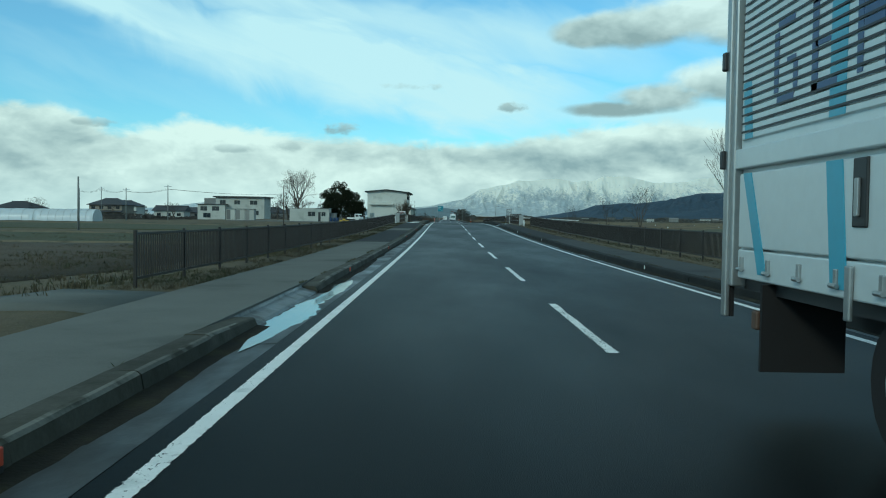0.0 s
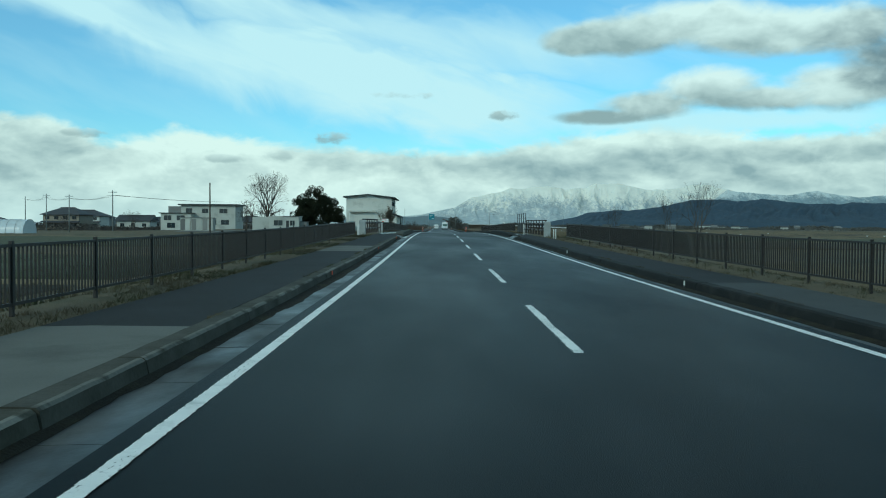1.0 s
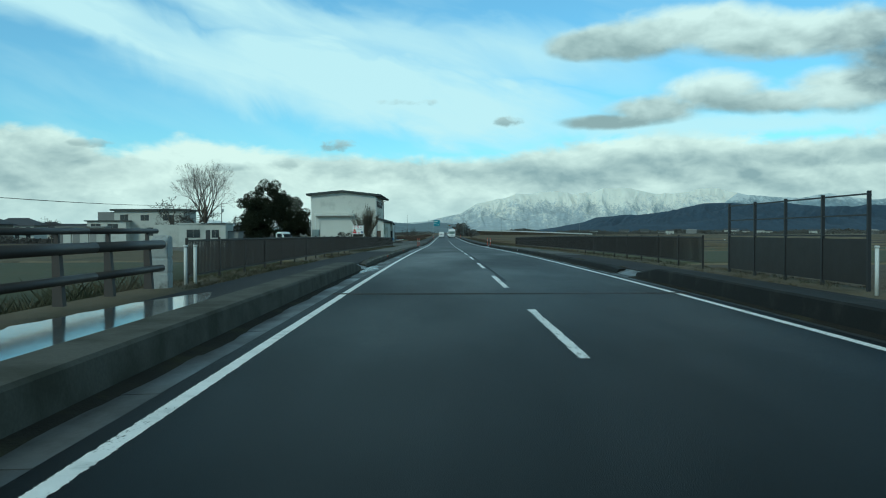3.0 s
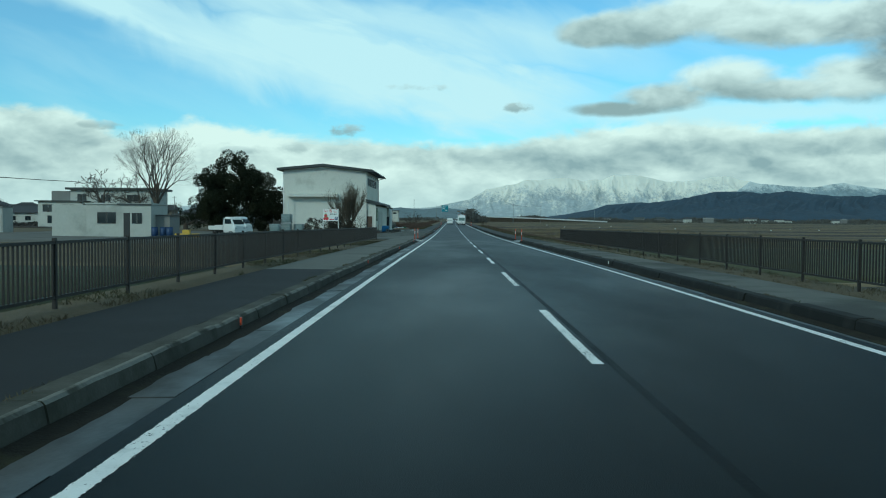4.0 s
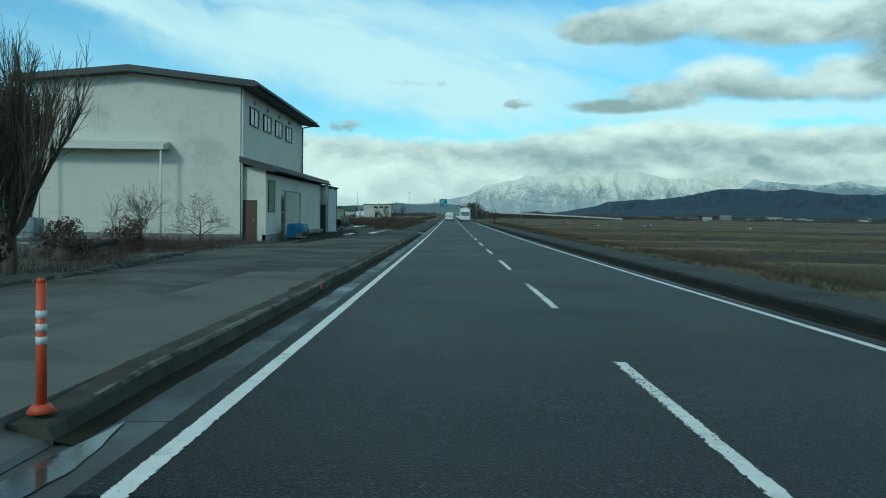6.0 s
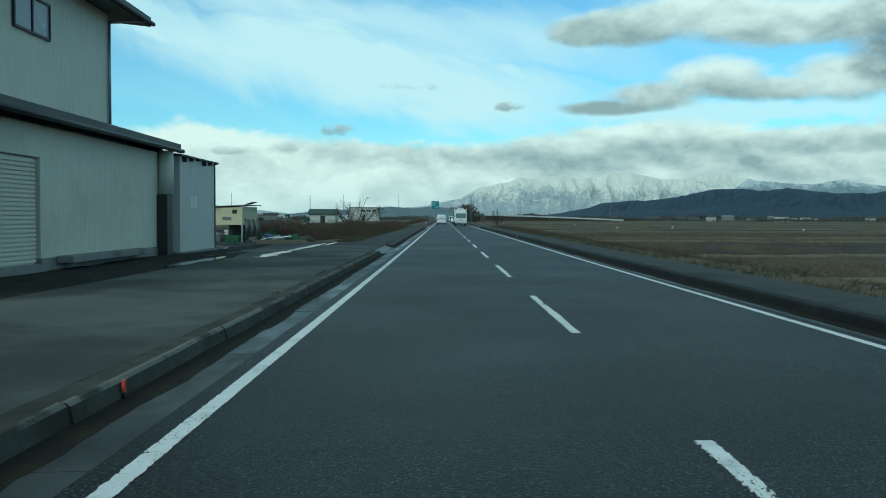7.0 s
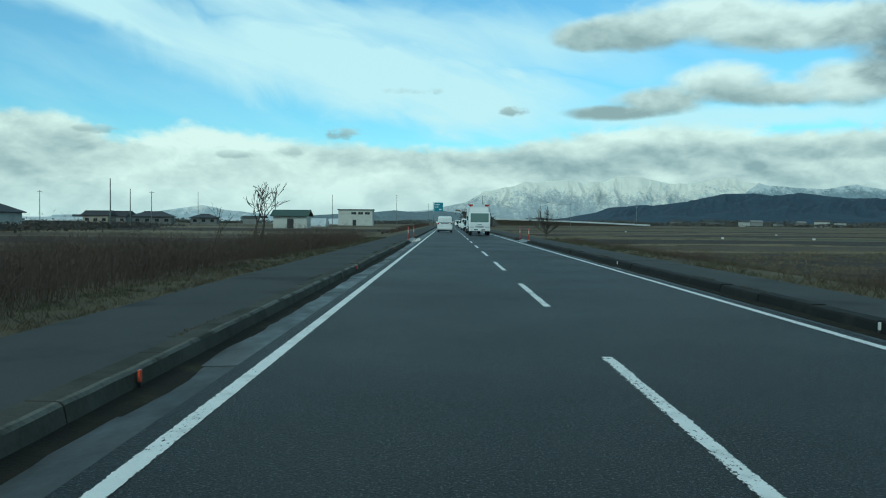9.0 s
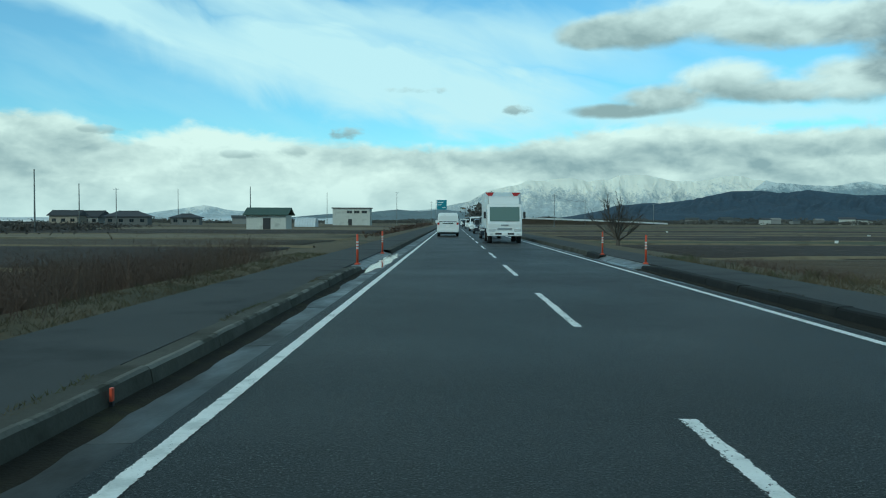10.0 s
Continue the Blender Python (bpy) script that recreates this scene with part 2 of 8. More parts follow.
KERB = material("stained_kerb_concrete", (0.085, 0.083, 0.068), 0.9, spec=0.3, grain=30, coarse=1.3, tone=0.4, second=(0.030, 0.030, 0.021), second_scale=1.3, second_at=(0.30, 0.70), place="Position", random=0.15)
# The right-hand kerbs: near-black all over, a little greyer in patches.
KERB_BLACK = material("near_black_kerb_concrete", (0.010, 0.011, 0.010), 0.85, spec=0.25, grain=30, coarse=1.3, tone=0.45, second=(0.026, 0.026, 0.023), second_scale=1.4, second_at=(0.50, 0.72), place="Position", random=0.2)
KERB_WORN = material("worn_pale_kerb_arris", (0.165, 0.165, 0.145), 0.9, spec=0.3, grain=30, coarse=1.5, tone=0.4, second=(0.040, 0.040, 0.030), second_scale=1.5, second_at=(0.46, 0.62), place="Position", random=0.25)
DROPPED = material("pale_wet_dropped_kerb", (0.115, 0.122, 0.119), 0.45, spec=0.4, grain=40, coarse=2.0, tone=0.35, second=(0.045, 0.048, 0.046), second_scale=2.0, rough_var=0.3)
GUTTER = material("damp_gutter_concrete", (0.046, 0.049, 0.048), 0.50, grain=30, coarse=1.3, tone=0.5, second=(0.016, 0.017, 0.015), second_scale=1.1, second_at=(0.42, 0.58), stretch=(1, 0.45, 1), place="Position", random=0.38, rough_var=0.5)
SILT = material("dark_gutter_silt", (0.021, 0.019, 0.014), 0.95, spec=0.2, grain=30, coarse=2.0, tone=0.5, second=(0.034, 0.032, 0.018), second_scale=2.0, bump=0.9, bump_dist=0.02)
def road_paint(name, worn, ragged, side):
    """White line paint, flaked off the stones in places, with ragged edges; side: how much more the right edge has lost."""
    m = material(name, (0.85, 0.86, 0.84), 0.6, grain=60, coarse=4, tone=0.14, bump=0.3, second=(0.62, 0.64, 0.62), second_scale=3.0)
    nt = m.node_tree
    b = nt.nodes["Principled BSDF"]
    t = nt.nodes.new("ShaderNodeTexCoord")
    mp = nt.nodes.new("ShaderNodeMapping")
    mp.inputs["Scale"].default_value = (1, 0.45, 1)
    nt.links.new(t.outputs["Object"], mp.inputs[0])
    sp = nt.nodes.new("ShaderNodeSeparateXYZ")
    nt.links.new(t.outputs["Generated"], sp.inputs[0])
    across = (Expr(nt, sp.outputs[0]) - 0.5) * 2.0
    grit, wave = noise_at(nt, mp.outputs[0], 42.0, 5.0, 0.7), noise_at(nt, mp.outputs[0], 1.3, 2.0) - 0.5
    chips = (grit + wave * 0.45).step(worn, worn + 0.05)
    edge = (across.abs() + (across + 1.0) * side * (wave * 1.2 + 0.5).max(0.0) + (grit - 0.5) * ragged).step(0.86, 0.92)
    lost = chips.max(edge)
    nt.links.new((lost * -1.0 + 1.0).s, b.inputs["Alpha"])
    return m


PAINT, PAINT_DASH = road_paint("white_edge_line_paint", 0.66, 0.9, 0.0), road_paint("flaked_centre_line_paint", 0.595, 1.2, 0.65)
FENCE = material("brown_painted_steel", (0.019, 0.016, 0.0135), 0.5, grain=20, coarse=3, tone=0.2, spec=0.4, bump=0.1)
GRASS = material("dry_grass_ground", (0.108, 0.086, 0.048), 0.95, grain=9, coarse=0.35, tone=0.4, second=(0.054, 0.051, 0.025), second_scale=0.22, bump=0.9, bump_scale=14, bump_dist=0.05)
CLAD = material("pale_metal_cladding", (0.60, 0.60, 0.54), 0.6, grain=6, coarse=0.5, tone=0.12, second=(0.46, 0.46, 0.41), second_scale=0.5, bump=0.1)
ROOF = material("dark_roof_metal", (0.035, 0.042, 0.042), 0.5, grain=12, coarse=0.8, tone=0.2)
BARK = material("grey_brown_bark", (0.085, 0.07, 0.055), 0.9, grain=12, coarse=2, tone=0.35, stretch=(1, 1, 0.25), bump=0.6)
LEAF = material("dark_evergreen_leaf", (0.022, 0.027, 0.016), 0.9, spec=0.08, grain=3, coarse=0.5, tone=0.3, second=(0.030, 0.033, 0.018), second_scale=0.5, bump=0)
WHITE_PAINT = material("white_car_paint", (0.72, 0.74, 0.72), 0.3, grain=4, coarse=0.8, tone=0.05, coat=0.5, bump=0)
STRAW = material("pale_straw", (0.165, 0.135, 0.082), 0.95, grain=2.0, coarse=0.3, tone=0.4, second=(0.070, 0.058, 0.034), second_scale=0.3, bump=0)
PLOUGHED = material("ploughed_earth", (0.030, 0.021, 0.015), 0.95, grain=3.0, coarse=0.25, tone=0.45, second=(0.120, 0.096, 0.062), second_scale=1.1, second_at=(0.55, 0.72), stretch=(0.5, 1.6, 1), bump=1.0, bump_scale=4, bump_dist=0.12)
STUBBLE = material("rice_stubble", (0.080, 0.060, 0.036), 0.95, grain=5.0, coarse=0.2, tone=0.35, second=(0.050, 0.036, 0.020), second_scale=0.5, stretch=(0.4, 1.5, 1), bump=0.9, bump_scale=8, bump_dist=0.06)
GREEN_FIELD = material("short_green_crop", (0.062, 0.067, 0.030), 0.95, grain=8.0, coarse=0.3, tone=0.35, second=(0.075, 0.060, 0.032), second_scale=0.3, bump=0.9, bump_scale=10, bump_dist=0.05)
GRAVEL = material("compacted_gravel_yard", (0.12, 0.118, 0.105), 0.95, grain=18, coarse=0.4, tone=0.3, second=(0.07, 0.07, 0.06), second_scale=0.35, bump=0.6)
BLADE = material("dead_grass_blades", (0.080, 0.066, 0.037), 0.9, grain=1.2, coarse=0.3, tone=0.5, second=(0.050, 0.054, 0.024), second_scale=0.35, second_at=(0.42, 0.6), bump=0)
WEED = material("dead_reddish_weeds", (0.080, 0.054, 0.040), 0.95, grain=2.0, coarse=0.3, tone=0.35, second=(0.080, 0.064, 0.042), second_scale=0.2, bump=0)
TWIG = material("brown_twigs", (0.060, 0.055, 0.048), 0.9, grain=4, coarse=0.8, tone=0.3, bump=0)
SWITCH = material("pale_brown_shoots", (0.105, 0.088, 0.062), 0.9, grain=4, coarse=0.8, tone=0.3, bump=0)
RAIL = material("brown_bridge_rail", (0.040, 0.032, 0.027), 0.55, grain=10, coarse=2, tone=0.25, bump=0.1)
POST_WHITE = material("white_marker_plastic", (0.62, 0.63, 0.60), 0.5, grain=12, coarse=3, tone=0.12, second=(0.35, 0.34, 0.30), second_scale=4, second_at=(0.58, 0.75), bump=0)
ORANGE = material("orange_marker_plastic", (0.50, 0.075, 0.03), 0.45, grain=10, coarse=3, tone=0.15, bump=0)
RED = material("red_reflector", (0.56, 0.075, 0.03), 0.4, grain=10, coarse=3, tone=0.15, bump=0)
PILLAR = material("weathered_pillar_concrete", (0.34, 0.36, 0.35), 0.85, grain=14, coarse=1.5, tone=0.25, second=(0.15, 0.16, 0.15), second_scale=2.2, bump=0.4)
STEEL = material("galvanised_steel", (0.36, 0.38, 0.38), 0.4, metal=0.7, grain=15, coarse=2, tone=0.2, bump=0.05)
DARK_METAL = material("black_steel", (0.02, 0.021, 0.022), 0.5, grain=15, coarse=2, tone=0.2, bump=0.05)
RUBBER = material("tyre_rubber", (0.010, 0.009, 0.009), 0.85, grain=30, coarse=3, tone=0.2, bump=0.2)
GLASS = glass("dark_window_glass")
CAB_GLASS = glass("pale_green_windscreen", (0.13, 0.19, 0.165), 0.08)
BLUE_TARP = material("blue_tarpaulin", (0.03, 0.16, 0.36), 0.5, grain=5, coarse=1.5, tone=0.25, bump=0.5, bump_scale=6)
CREAM = material("cream_sheet_metal", (0.56, 0.54, 0.36), 0.6, grain=6, coarse=0.8, tone=0.15, second=(0.38, 0.35, 0.22), second_scale=1.0, bump=0.1)
TANK_GREY = material("dull_grey_tank_paint", (0.10, 0.115, 0.115), 0.45, grain=8, coarse=1.5, tone=0.25, second=(0.05, 0.05, 0.045), second_scale=2.0, bump=0.05)
GREEN_NET = material("green_netting", (0.02, 0.085, 0.045), 0.8, grain=10, coarse=1.5, tone=0.5, bump=0.6)
WOOD = material("weathered_timber", (0.22, 0.18, 0.13), 0.85, grain=12, coarse=1.2, tone=0.3, stretch=(1, 1, 6), bump=0.3)
BROWN_DOOR = material("brown_painted_door", (0.085, 0.050, 0.032), 0.55, grain=8, coarse=1, tone=0.2, bump=0.1)
WALL_WHITE = material("off_white_render", (0.47, 0.475, 0.43), 0.8, grain=6, coarse=0.6, tone=0.12, second=(0.36, 0.365, 0.33), second_scale=0.5, bump=0.1, random=0.12)
WALL_GREY = material("grey_house_cladding", (0.185, 0.185, 0.175), 0.8, grain=6, coarse=0.6, tone=0.15, bump=0.1, random=0.3)
WALL_TAN = material("tan_mortar_wall", (0.27, 0.235, 0.185), 0.85, grain=6, coarse=0.6, tone=0.2, second=(0.18, 0.155, 0.12), second_scale=0.6, bump=0.1, random=0.3)
TILE = material("dark_roof_tiles", (0.040, 0.043, 0.050), 0.6, grain=5, coarse=0.8, tone=0.3, bump=0.5, bump_scale=9, random=0.3)
GREEN_ROOF = material("green_sheet_roof", (0.035, 0.075, 0.060), 0.5, grain=5, coarse=0.8, tone=0.2, bump=0.1)
VINYL = material("greenhouse_vinyl", (0.55, 0.60, 0.62), 0.35, grain=3, coarse=0.5, tone=0.12, bump=0.2)
TOTE = material("dirty_tote_plastic", (0.26, 0.33, 0.32), 0.5, grain=6, coarse=1.2, tone=0.25, second=(0.14, 0.18, 0.17), second_scale=1.0, bump=0)
DARK_BUSH = material("dark_winter_bush", (0.030, 0.027, 0.018), 0.9, grain=3, coarse=0.8, tone=0.4, second=(0.052, 0.040, 0.026), second_scale=0.8, bump=0)
FAR_WOOD = material("far_winter_trees", (0.095, 0.095, 0.085), 0.95, grain=0.6, coarse=0.05, tone=0.5, bump=0)
STONE = material("edge_stones", (0.085, 0.083, 0.072), 0.9, grain=10, coarse=1.5, tone=0.35, bump=0.6, random=0.3)
ALU = material("pale_aluminium_panel", (0.58, 0.64, 0.65), 0.38, metal=0.15, grain=8, coarse=0.7, tone=0.08, bump=0.05)
LIGHT_BLUE = material("light_blue_stripe_paint", (0.09, 0.34, 0.47), 0.4, grain=8, coarse=1, tone=0.12, bump=0)
NAVY = material("navy_lettering_paint", (0.045, 0.085, 0.19), 0.45, grain=8, coarse=1, tone=0.15, bump=0)
DARK_PAINT = material("dark_car_paint", (0.02, 0.025, 0.035), 0.25, grain=4, coarse=1, tone=0.1, coat=0.6, bump=0)
TAIL_RED = material("red_lamp_plastic", (0.35, 0.02, 0.02), 0.25, grain=6, coarse=2, tone=0.1, bump=0)
LAMP_CLEAR = material("clear_lamp_plastic", (0.55, 0.57, 0.57), 0.15, grain=6, coarse=2, tone=0.1, bump=0)
SIGN_WHITE = material("sign_white_face", (0.78, 0.79, 0.76), 0.5, grain=6, coarse=1, tone=0.06, bump=0)
SIGN_RED = material("sign_red_paint", (0.55, 0.03, 0.05), 0.5, grain=6, coarse=1, tone=0.1, bump=0)
SIGN_GREEN = material("sign_green_paint", (0.10, 0.30, 0.08), 0.5, grain=6, coarse=1, tone=0.1, bump=0)
SIGN_TEAL = material("guide_sign_blue", (0.02, 0.20, 0.26), 0.5, grain=6, coarse=1, tone=0.1, bump=0)
YELLOW = material("yellow_crate_plastic", (0.55, 0.36, 0.04), 0.5, grain=6, coarse=1, tone=0.15, bump=0)
BLUE_DRUM = material("blue_drum_plastic", (0.02, 0.05, 0.13), 0.45, grain=6, coarse=1, tone=0.15, bump=0)
POSTER = material("green_poster", (0.10, 0.22, 0.05), 0.5, grain=2, coarse=0.7, tone=0.4, second=(0.35, 0.40, 0.30), second_scale=0.8, bump=0)


def ribbed(name, base, pitch, axis, second=None):
    """Vertical ribs of sheet cladding, as relief on the sheet."""
    m = material(name, base, 0.55, grain=5, coarse=0.45, tone=0.10, second=second, second_scale=0.35, second_at=(0.45, 0.7), bump=0)
    nt = m.node_tree
    w = nt.nodes.new("ShaderNodeTexWave")
    w.bands_direction = axis
    w.inputs["Scale"].default_value = 0.31416 / pitch
    t = nt.nodes.new("ShaderNodeTexCoord")
    nt.links.new(t.outputs["Object"], w.inputs["Vector"])
    b = nt.nodes.new("ShaderNodeBump")
    b.inputs["Strength"].default_value, b.inputs["Distance"].default_value = 0.6, 0.02
    nt.links.new(w.outputs["Fac"], b.inputs["Height"])
    nt.links.new(b.outputs[0], nt.nodes["Principled BSDF"].inputs["Normal"])
    return m


CLAD_SIDE = ribbed("grey_ribbed_cladding", (0.69, 0.68, 0.57), 0.16, "Y", (0.60, 0.59, 0.49))
CLAD_SHED = ribbed("blue_grey_shed_sheet", (0.56, 0.58, 0.54), 0.16, "Y")
def water():
    m = glass("puddle_water", (0.060, 0.068, 0.068), 0.11)
    nt = m.node_tree
    b = nt.nodes.new("ShaderNodeBump")
    b.inputs["Strength"].default_value, b.inputs["Distance"].default_value = 0.16, 0.01
    t = nt.nodes.new("ShaderNodeTexCoord")
    nt.links.new(noise_at(nt, t.outputs["Object"], 6.0).s, b.inputs["Height"])
    nt.links.new(b.outputs[0], nt.nodes["Principled BSDF"].inputs["Normal"])
    return m


WATER = water()
WET = material("wet_gutter_film", (0.050, 0.055, 0.056), 0.30, grain=25, coarse=1.2, tone=0.4, second=(0.020, 0.022, 0.022), second_scale=2.2, second_at=(0.45, 0.62), bump=0.25, rough_var=0.35)


# ---- building helpers ----
def part(name, bm, mat, parent=None, label="", smooth=False):
    """Links a bmesh as one mesh object, under a thing or a part where one is given."""
    me = bpy.data.meshes.new(name)
    bm.to_mesh(me)
    bm.free()
    for m in mat if isinstance(mat, (list, tuple)) else [mat]:
        me.materials.append(m)
    if smooth:
        for p in me.polygons:
            p.use_smooth = True
    ob = new(name, me)
    ob.parent = parent
    return tagged(ob, label) if label else ob


def thing(name, label, category, loc=(0, 0, 0), rz=0.0, group="", kind=""):
    ob = new(name)
    ob.empty_display_size = 0.1
    ob.matrix_basis = pose(*loc, 0, 0, rz)
    return tagged(ob, label, category, group, kind)


def box(bm, x0, x1, y0, y1, z0, z1, bevel=0.0, mi=0):
    vs = [bm.verts.new((x, y, z)) for z in (z0, z1) for y in (y0, y1) for x in (x0, x1)]
    fs = [bm.faces.new([vs[i] for i in q]) for q in ((0, 2, 3, 1), (4, 5, 7, 6), (0, 1, 5, 4), (2, 6, 7, 3), (0, 4, 6, 2), (1, 3, 7, 5))]
    for fc in fs:
        fc.material_index = mi
    if bevel:
        bmesh.ops.bevel(bm, geom=list({e for fc in fs for e in fc.edges}), offset=bevel, segments=2, affect="EDGES", profile=0.5)
    return bm


def tube(bm, p0, p1, r0, r1, n=8, caps=True, mi=0):
    p0, p1 = Vector(p0), Vector(p1)
    d = (p1 - p0).normalized()
    s = d.cross(Vector((0, 0, 1)) if abs(d.z) < 0.9 else Vector((1, 0, 0))).normalized()
    q = d.cross(s)
    rings = []
    for p, r in ((p0, r0), (p1, r1)):
        rings.append([bm.verts.new(p + (s * math.cos(2 * math.pi * k / n) + q * math.sin(2 * math.pi * k / n)) * r) for k in range(n)])
    for k in range(n):
        fc = bm.faces.new((rings[0][k], rings[0][(k + 1) % n], rings[1][(k + 1) % n], rings[1][k]))
        fc.material_index, fc.smooth = mi, True
    if caps and n > 2:
        bm.faces.new(rings[0][::-1]).material_index = mi
        bm.faces.new(rings[1]).material_index = mi
    return bm


def prism(bm, outline, axis, a, b, mi=0):
    """A closed outline of 2D points, pushed from a to b along an axis ('x', 'y' or 'z')."""
    def at(p, h):
        return {"x": (h, p[0], p[1]), "y": (p[0], h, p[1]), "z": (p[0], p[1], h)}[axis]
    va, vb = [bm.verts.new(at(p, a)) for p in outline], [bm.verts.new(at(p, b)) for p in outline]
    n = len(outline)
    fs = [bm.faces.new((va[k], va[(k + 1) % n], vb[(k + 1) % n], vb[k])) for k in range(n)]
    fs += [bm.faces.new(va[::-1]), bm.faces.new(vb)]
    for fc in fs:
        fc.material_index = mi
    bmesh.ops.recalc_face_normals(bm, faces=fs)
    return bm


# ---- the road and the ground ----
PROFILE = [(-80, 0.06), (0, 0.06), (30, 0.03), (45, 0.10), (60, 0.23), (75, 0.43), (90, 0.61), (105, 0.675), (120, 0.67), (135, 0.62),
           (150, 0.53), (175, 0.33), (200, 0.16), (225, 0.05), (250, 0.0), (5000, 0.0)]


def road_z(y):
    """The road's height: a gentle hump where it crosses the stream."""
    k = np.array([-9.0, -6, -3, 0, 3, 6, 9])
    return float(np.interp(y + k, [p[0] for p in PROFILE], [p[1] for p in PROFILE]).mean())


def strip(bm, ys, xs, zs, mi=0):
    """A sheet along the road: xs and zs (above the road) across it."""
    prev = None
    for y in ys:
        row = [bm.verts.new((x, y, road_z(y) + z)) for x, z in zip(xs, zs)]
        if prev:
            for k in range(len(xs) - 1):
                bm.faces.new((prev[k], prev[k + 1], row[k + 1], row[k])).material_index = mi
        prev = row
    return bm


def steps(a, b, d):
    n = max(1, round((b - a) / d))
    return [a + (b - a) * k / n for k in range(n + 1)]


SEAM = 190.5          # where the darker new asphalt ends
road = part("road", strip(bmesh.new(), steps(-40, SEAM, 5), [-3.44, 0, 3.30], [0, 0.0, 0]), ASPHALT_NEW)
tagged(road, "dark damp asphalt carriageway of a two-lane road", "road", kind="structure")
road2 = part("road", strip(bmesh.new(), steps(SEAM, 300, 5) + [340, 400, 500, 700, 1000, 1600], [-3.44, 0, 3.30], [0, 0.0, 0]), ASPHALT_OLD)
tagged(road2, "worn grey asphalt carriageway with coarse grain", "road", kind="structure")


def lines():
    lane = thing("road_marking", "white painted edge line on the asphalt", "road marking", kind="structure")
    for xa, xb in ((-3.282, -3.142), (2.995, 3.132)):
        for y0, y1 in ((-40, 94.2), (94.7, 107.9), (108.2, 1000)):
            part("edge_line", strip(bmesh.new(), steps(y0, y1, 8), [xa, xb], [0.004, 0.004]), PAINT, lane)
    me = None
    for k in range(-2, 75):
        y = OFFSET + 10 * k
        part("dash", strip(bmesh.new(), [y - 5.0, y - 2.5, y], [-0.085, 0.088], [0.004, 0.004]), PAINT_DASH, lane)


OFFSET = 14.6875      # far end of a centre dash
lines()
seam = part("tar_seam", strip(bmesh.new(), steps(112, SEAM, 6), [0.085, 0.165], [0.002, 0.002]), material("black_tar", (0.0042, 0.0052, 0.0054), 0.5, grain=40, coarse=1.0, tone=0.2, spec=0.035))
tagged(seam, "dark tar seam beside the centre line", "tar seam", kind="structure")


# ---- kerbs, gutters, footways ----
KERB_GAPS = {"left": [(11.4, 16.2), (88.4, 92.4), (119.0, 121.0), (185.4, 191.4), (252.6, 259.6), (341.8, 353.0)],
             "right": [(87.7, 92.0), (114.0, 116.2), (184.9, 190.8), (342.7, 349.4)]}
SIDES = {"left": (-1, 3.44, 3.93, 4.21, 5.9), "right": (1, 3.30, 3.58, 3.84, 5.25)}
BRIDGE = (92.4, 116.0)


def runs(name, y0, y1):
    out, y = [], y0
    for g in KERB_GAPS[name]:
        if g[0] > y:
            out.append((y, min(g[0], y1)))
        y = max(y, g[1])
    if y < y1:
        out.append((y, y1))
    return out


def flat_strip(name, y0, y1, d, xs, zs, sgn, mat, label, category):
    ob = part(name, strip(bmesh.new(), steps(y0, y1, d), [sgn * x for x in xs][::sgn], zs[::sgn]), mat)
    return tagged(ob, label, category, kind="structure")


WALK_PATCHES = {"left": [(-40, 40.5, 0), (40.5, 62.7, 1), (62.7, 68.3, 0), (68.3, 142.6, 1), (142.6, 205.0, 0), (205.0, 258.0, 3), (258.0, 600, 2)],
                "right": [(-40, 48.0, 2), (48.0, 132.0, 1), (132.0, 178, 3), (178, 600, 2)]}
for side_name, (sgn, g0, k0, k1, w1) in SIDES.items():
    flat_strip("gutter_far_" + side_name, 352, 600, 5, [g0, k0], [0.001, -0.012], sgn, GUTTER, "damp concrete gutter beside the kerb", "gutter")
    for y0, y1, dark in WALK_PATCHES[side_name]:
        flat_strip("pavement_" + side_name, y0, y1, 5, [k1 + 0.004, k1 + 0.006, w1 - 0.6, w1], [-0.12, 0.15, 0.155, 0.14], sgn, (WALK, WALK_DARK, WALK_DAMP, WALK_MID)[dark],
                   ("grey worn asphalt footway beside the road", "newer dark asphalt patch of the footway", "damp grey asphalt footway beside the road", "stained grey asphalt footway beside the road")[dark], "pavement")
    for y0, y1 in KERB_GAPS[side_name]:
        flat_strip("dropped_kerb_" + side_name, y0, y1, 2, [k0, k0 + 0.04, k1 - 0.02, k1 + 0.03], [-0.008, 0.025, 0.08, 0.1515], sgn, DROPPED, "wet concrete dropped kerb at a crossing", "dropped kerb")


FIELD = -0.75
XS = [-5000, -2500, -1200, -600, -300, -200, -120, -80, -60, -45, -35, -28, -22, -18, -15, -12, -10, -8.5, -7.2, -6.4, -5.9, -5.0,
      5.0, 5.3, 5.9, 6.6, 7.5, 8.5, 10, 12, 15, 20, 30, 45, 70, 110, 180, 300, 600, 1200, 2500, 5000]


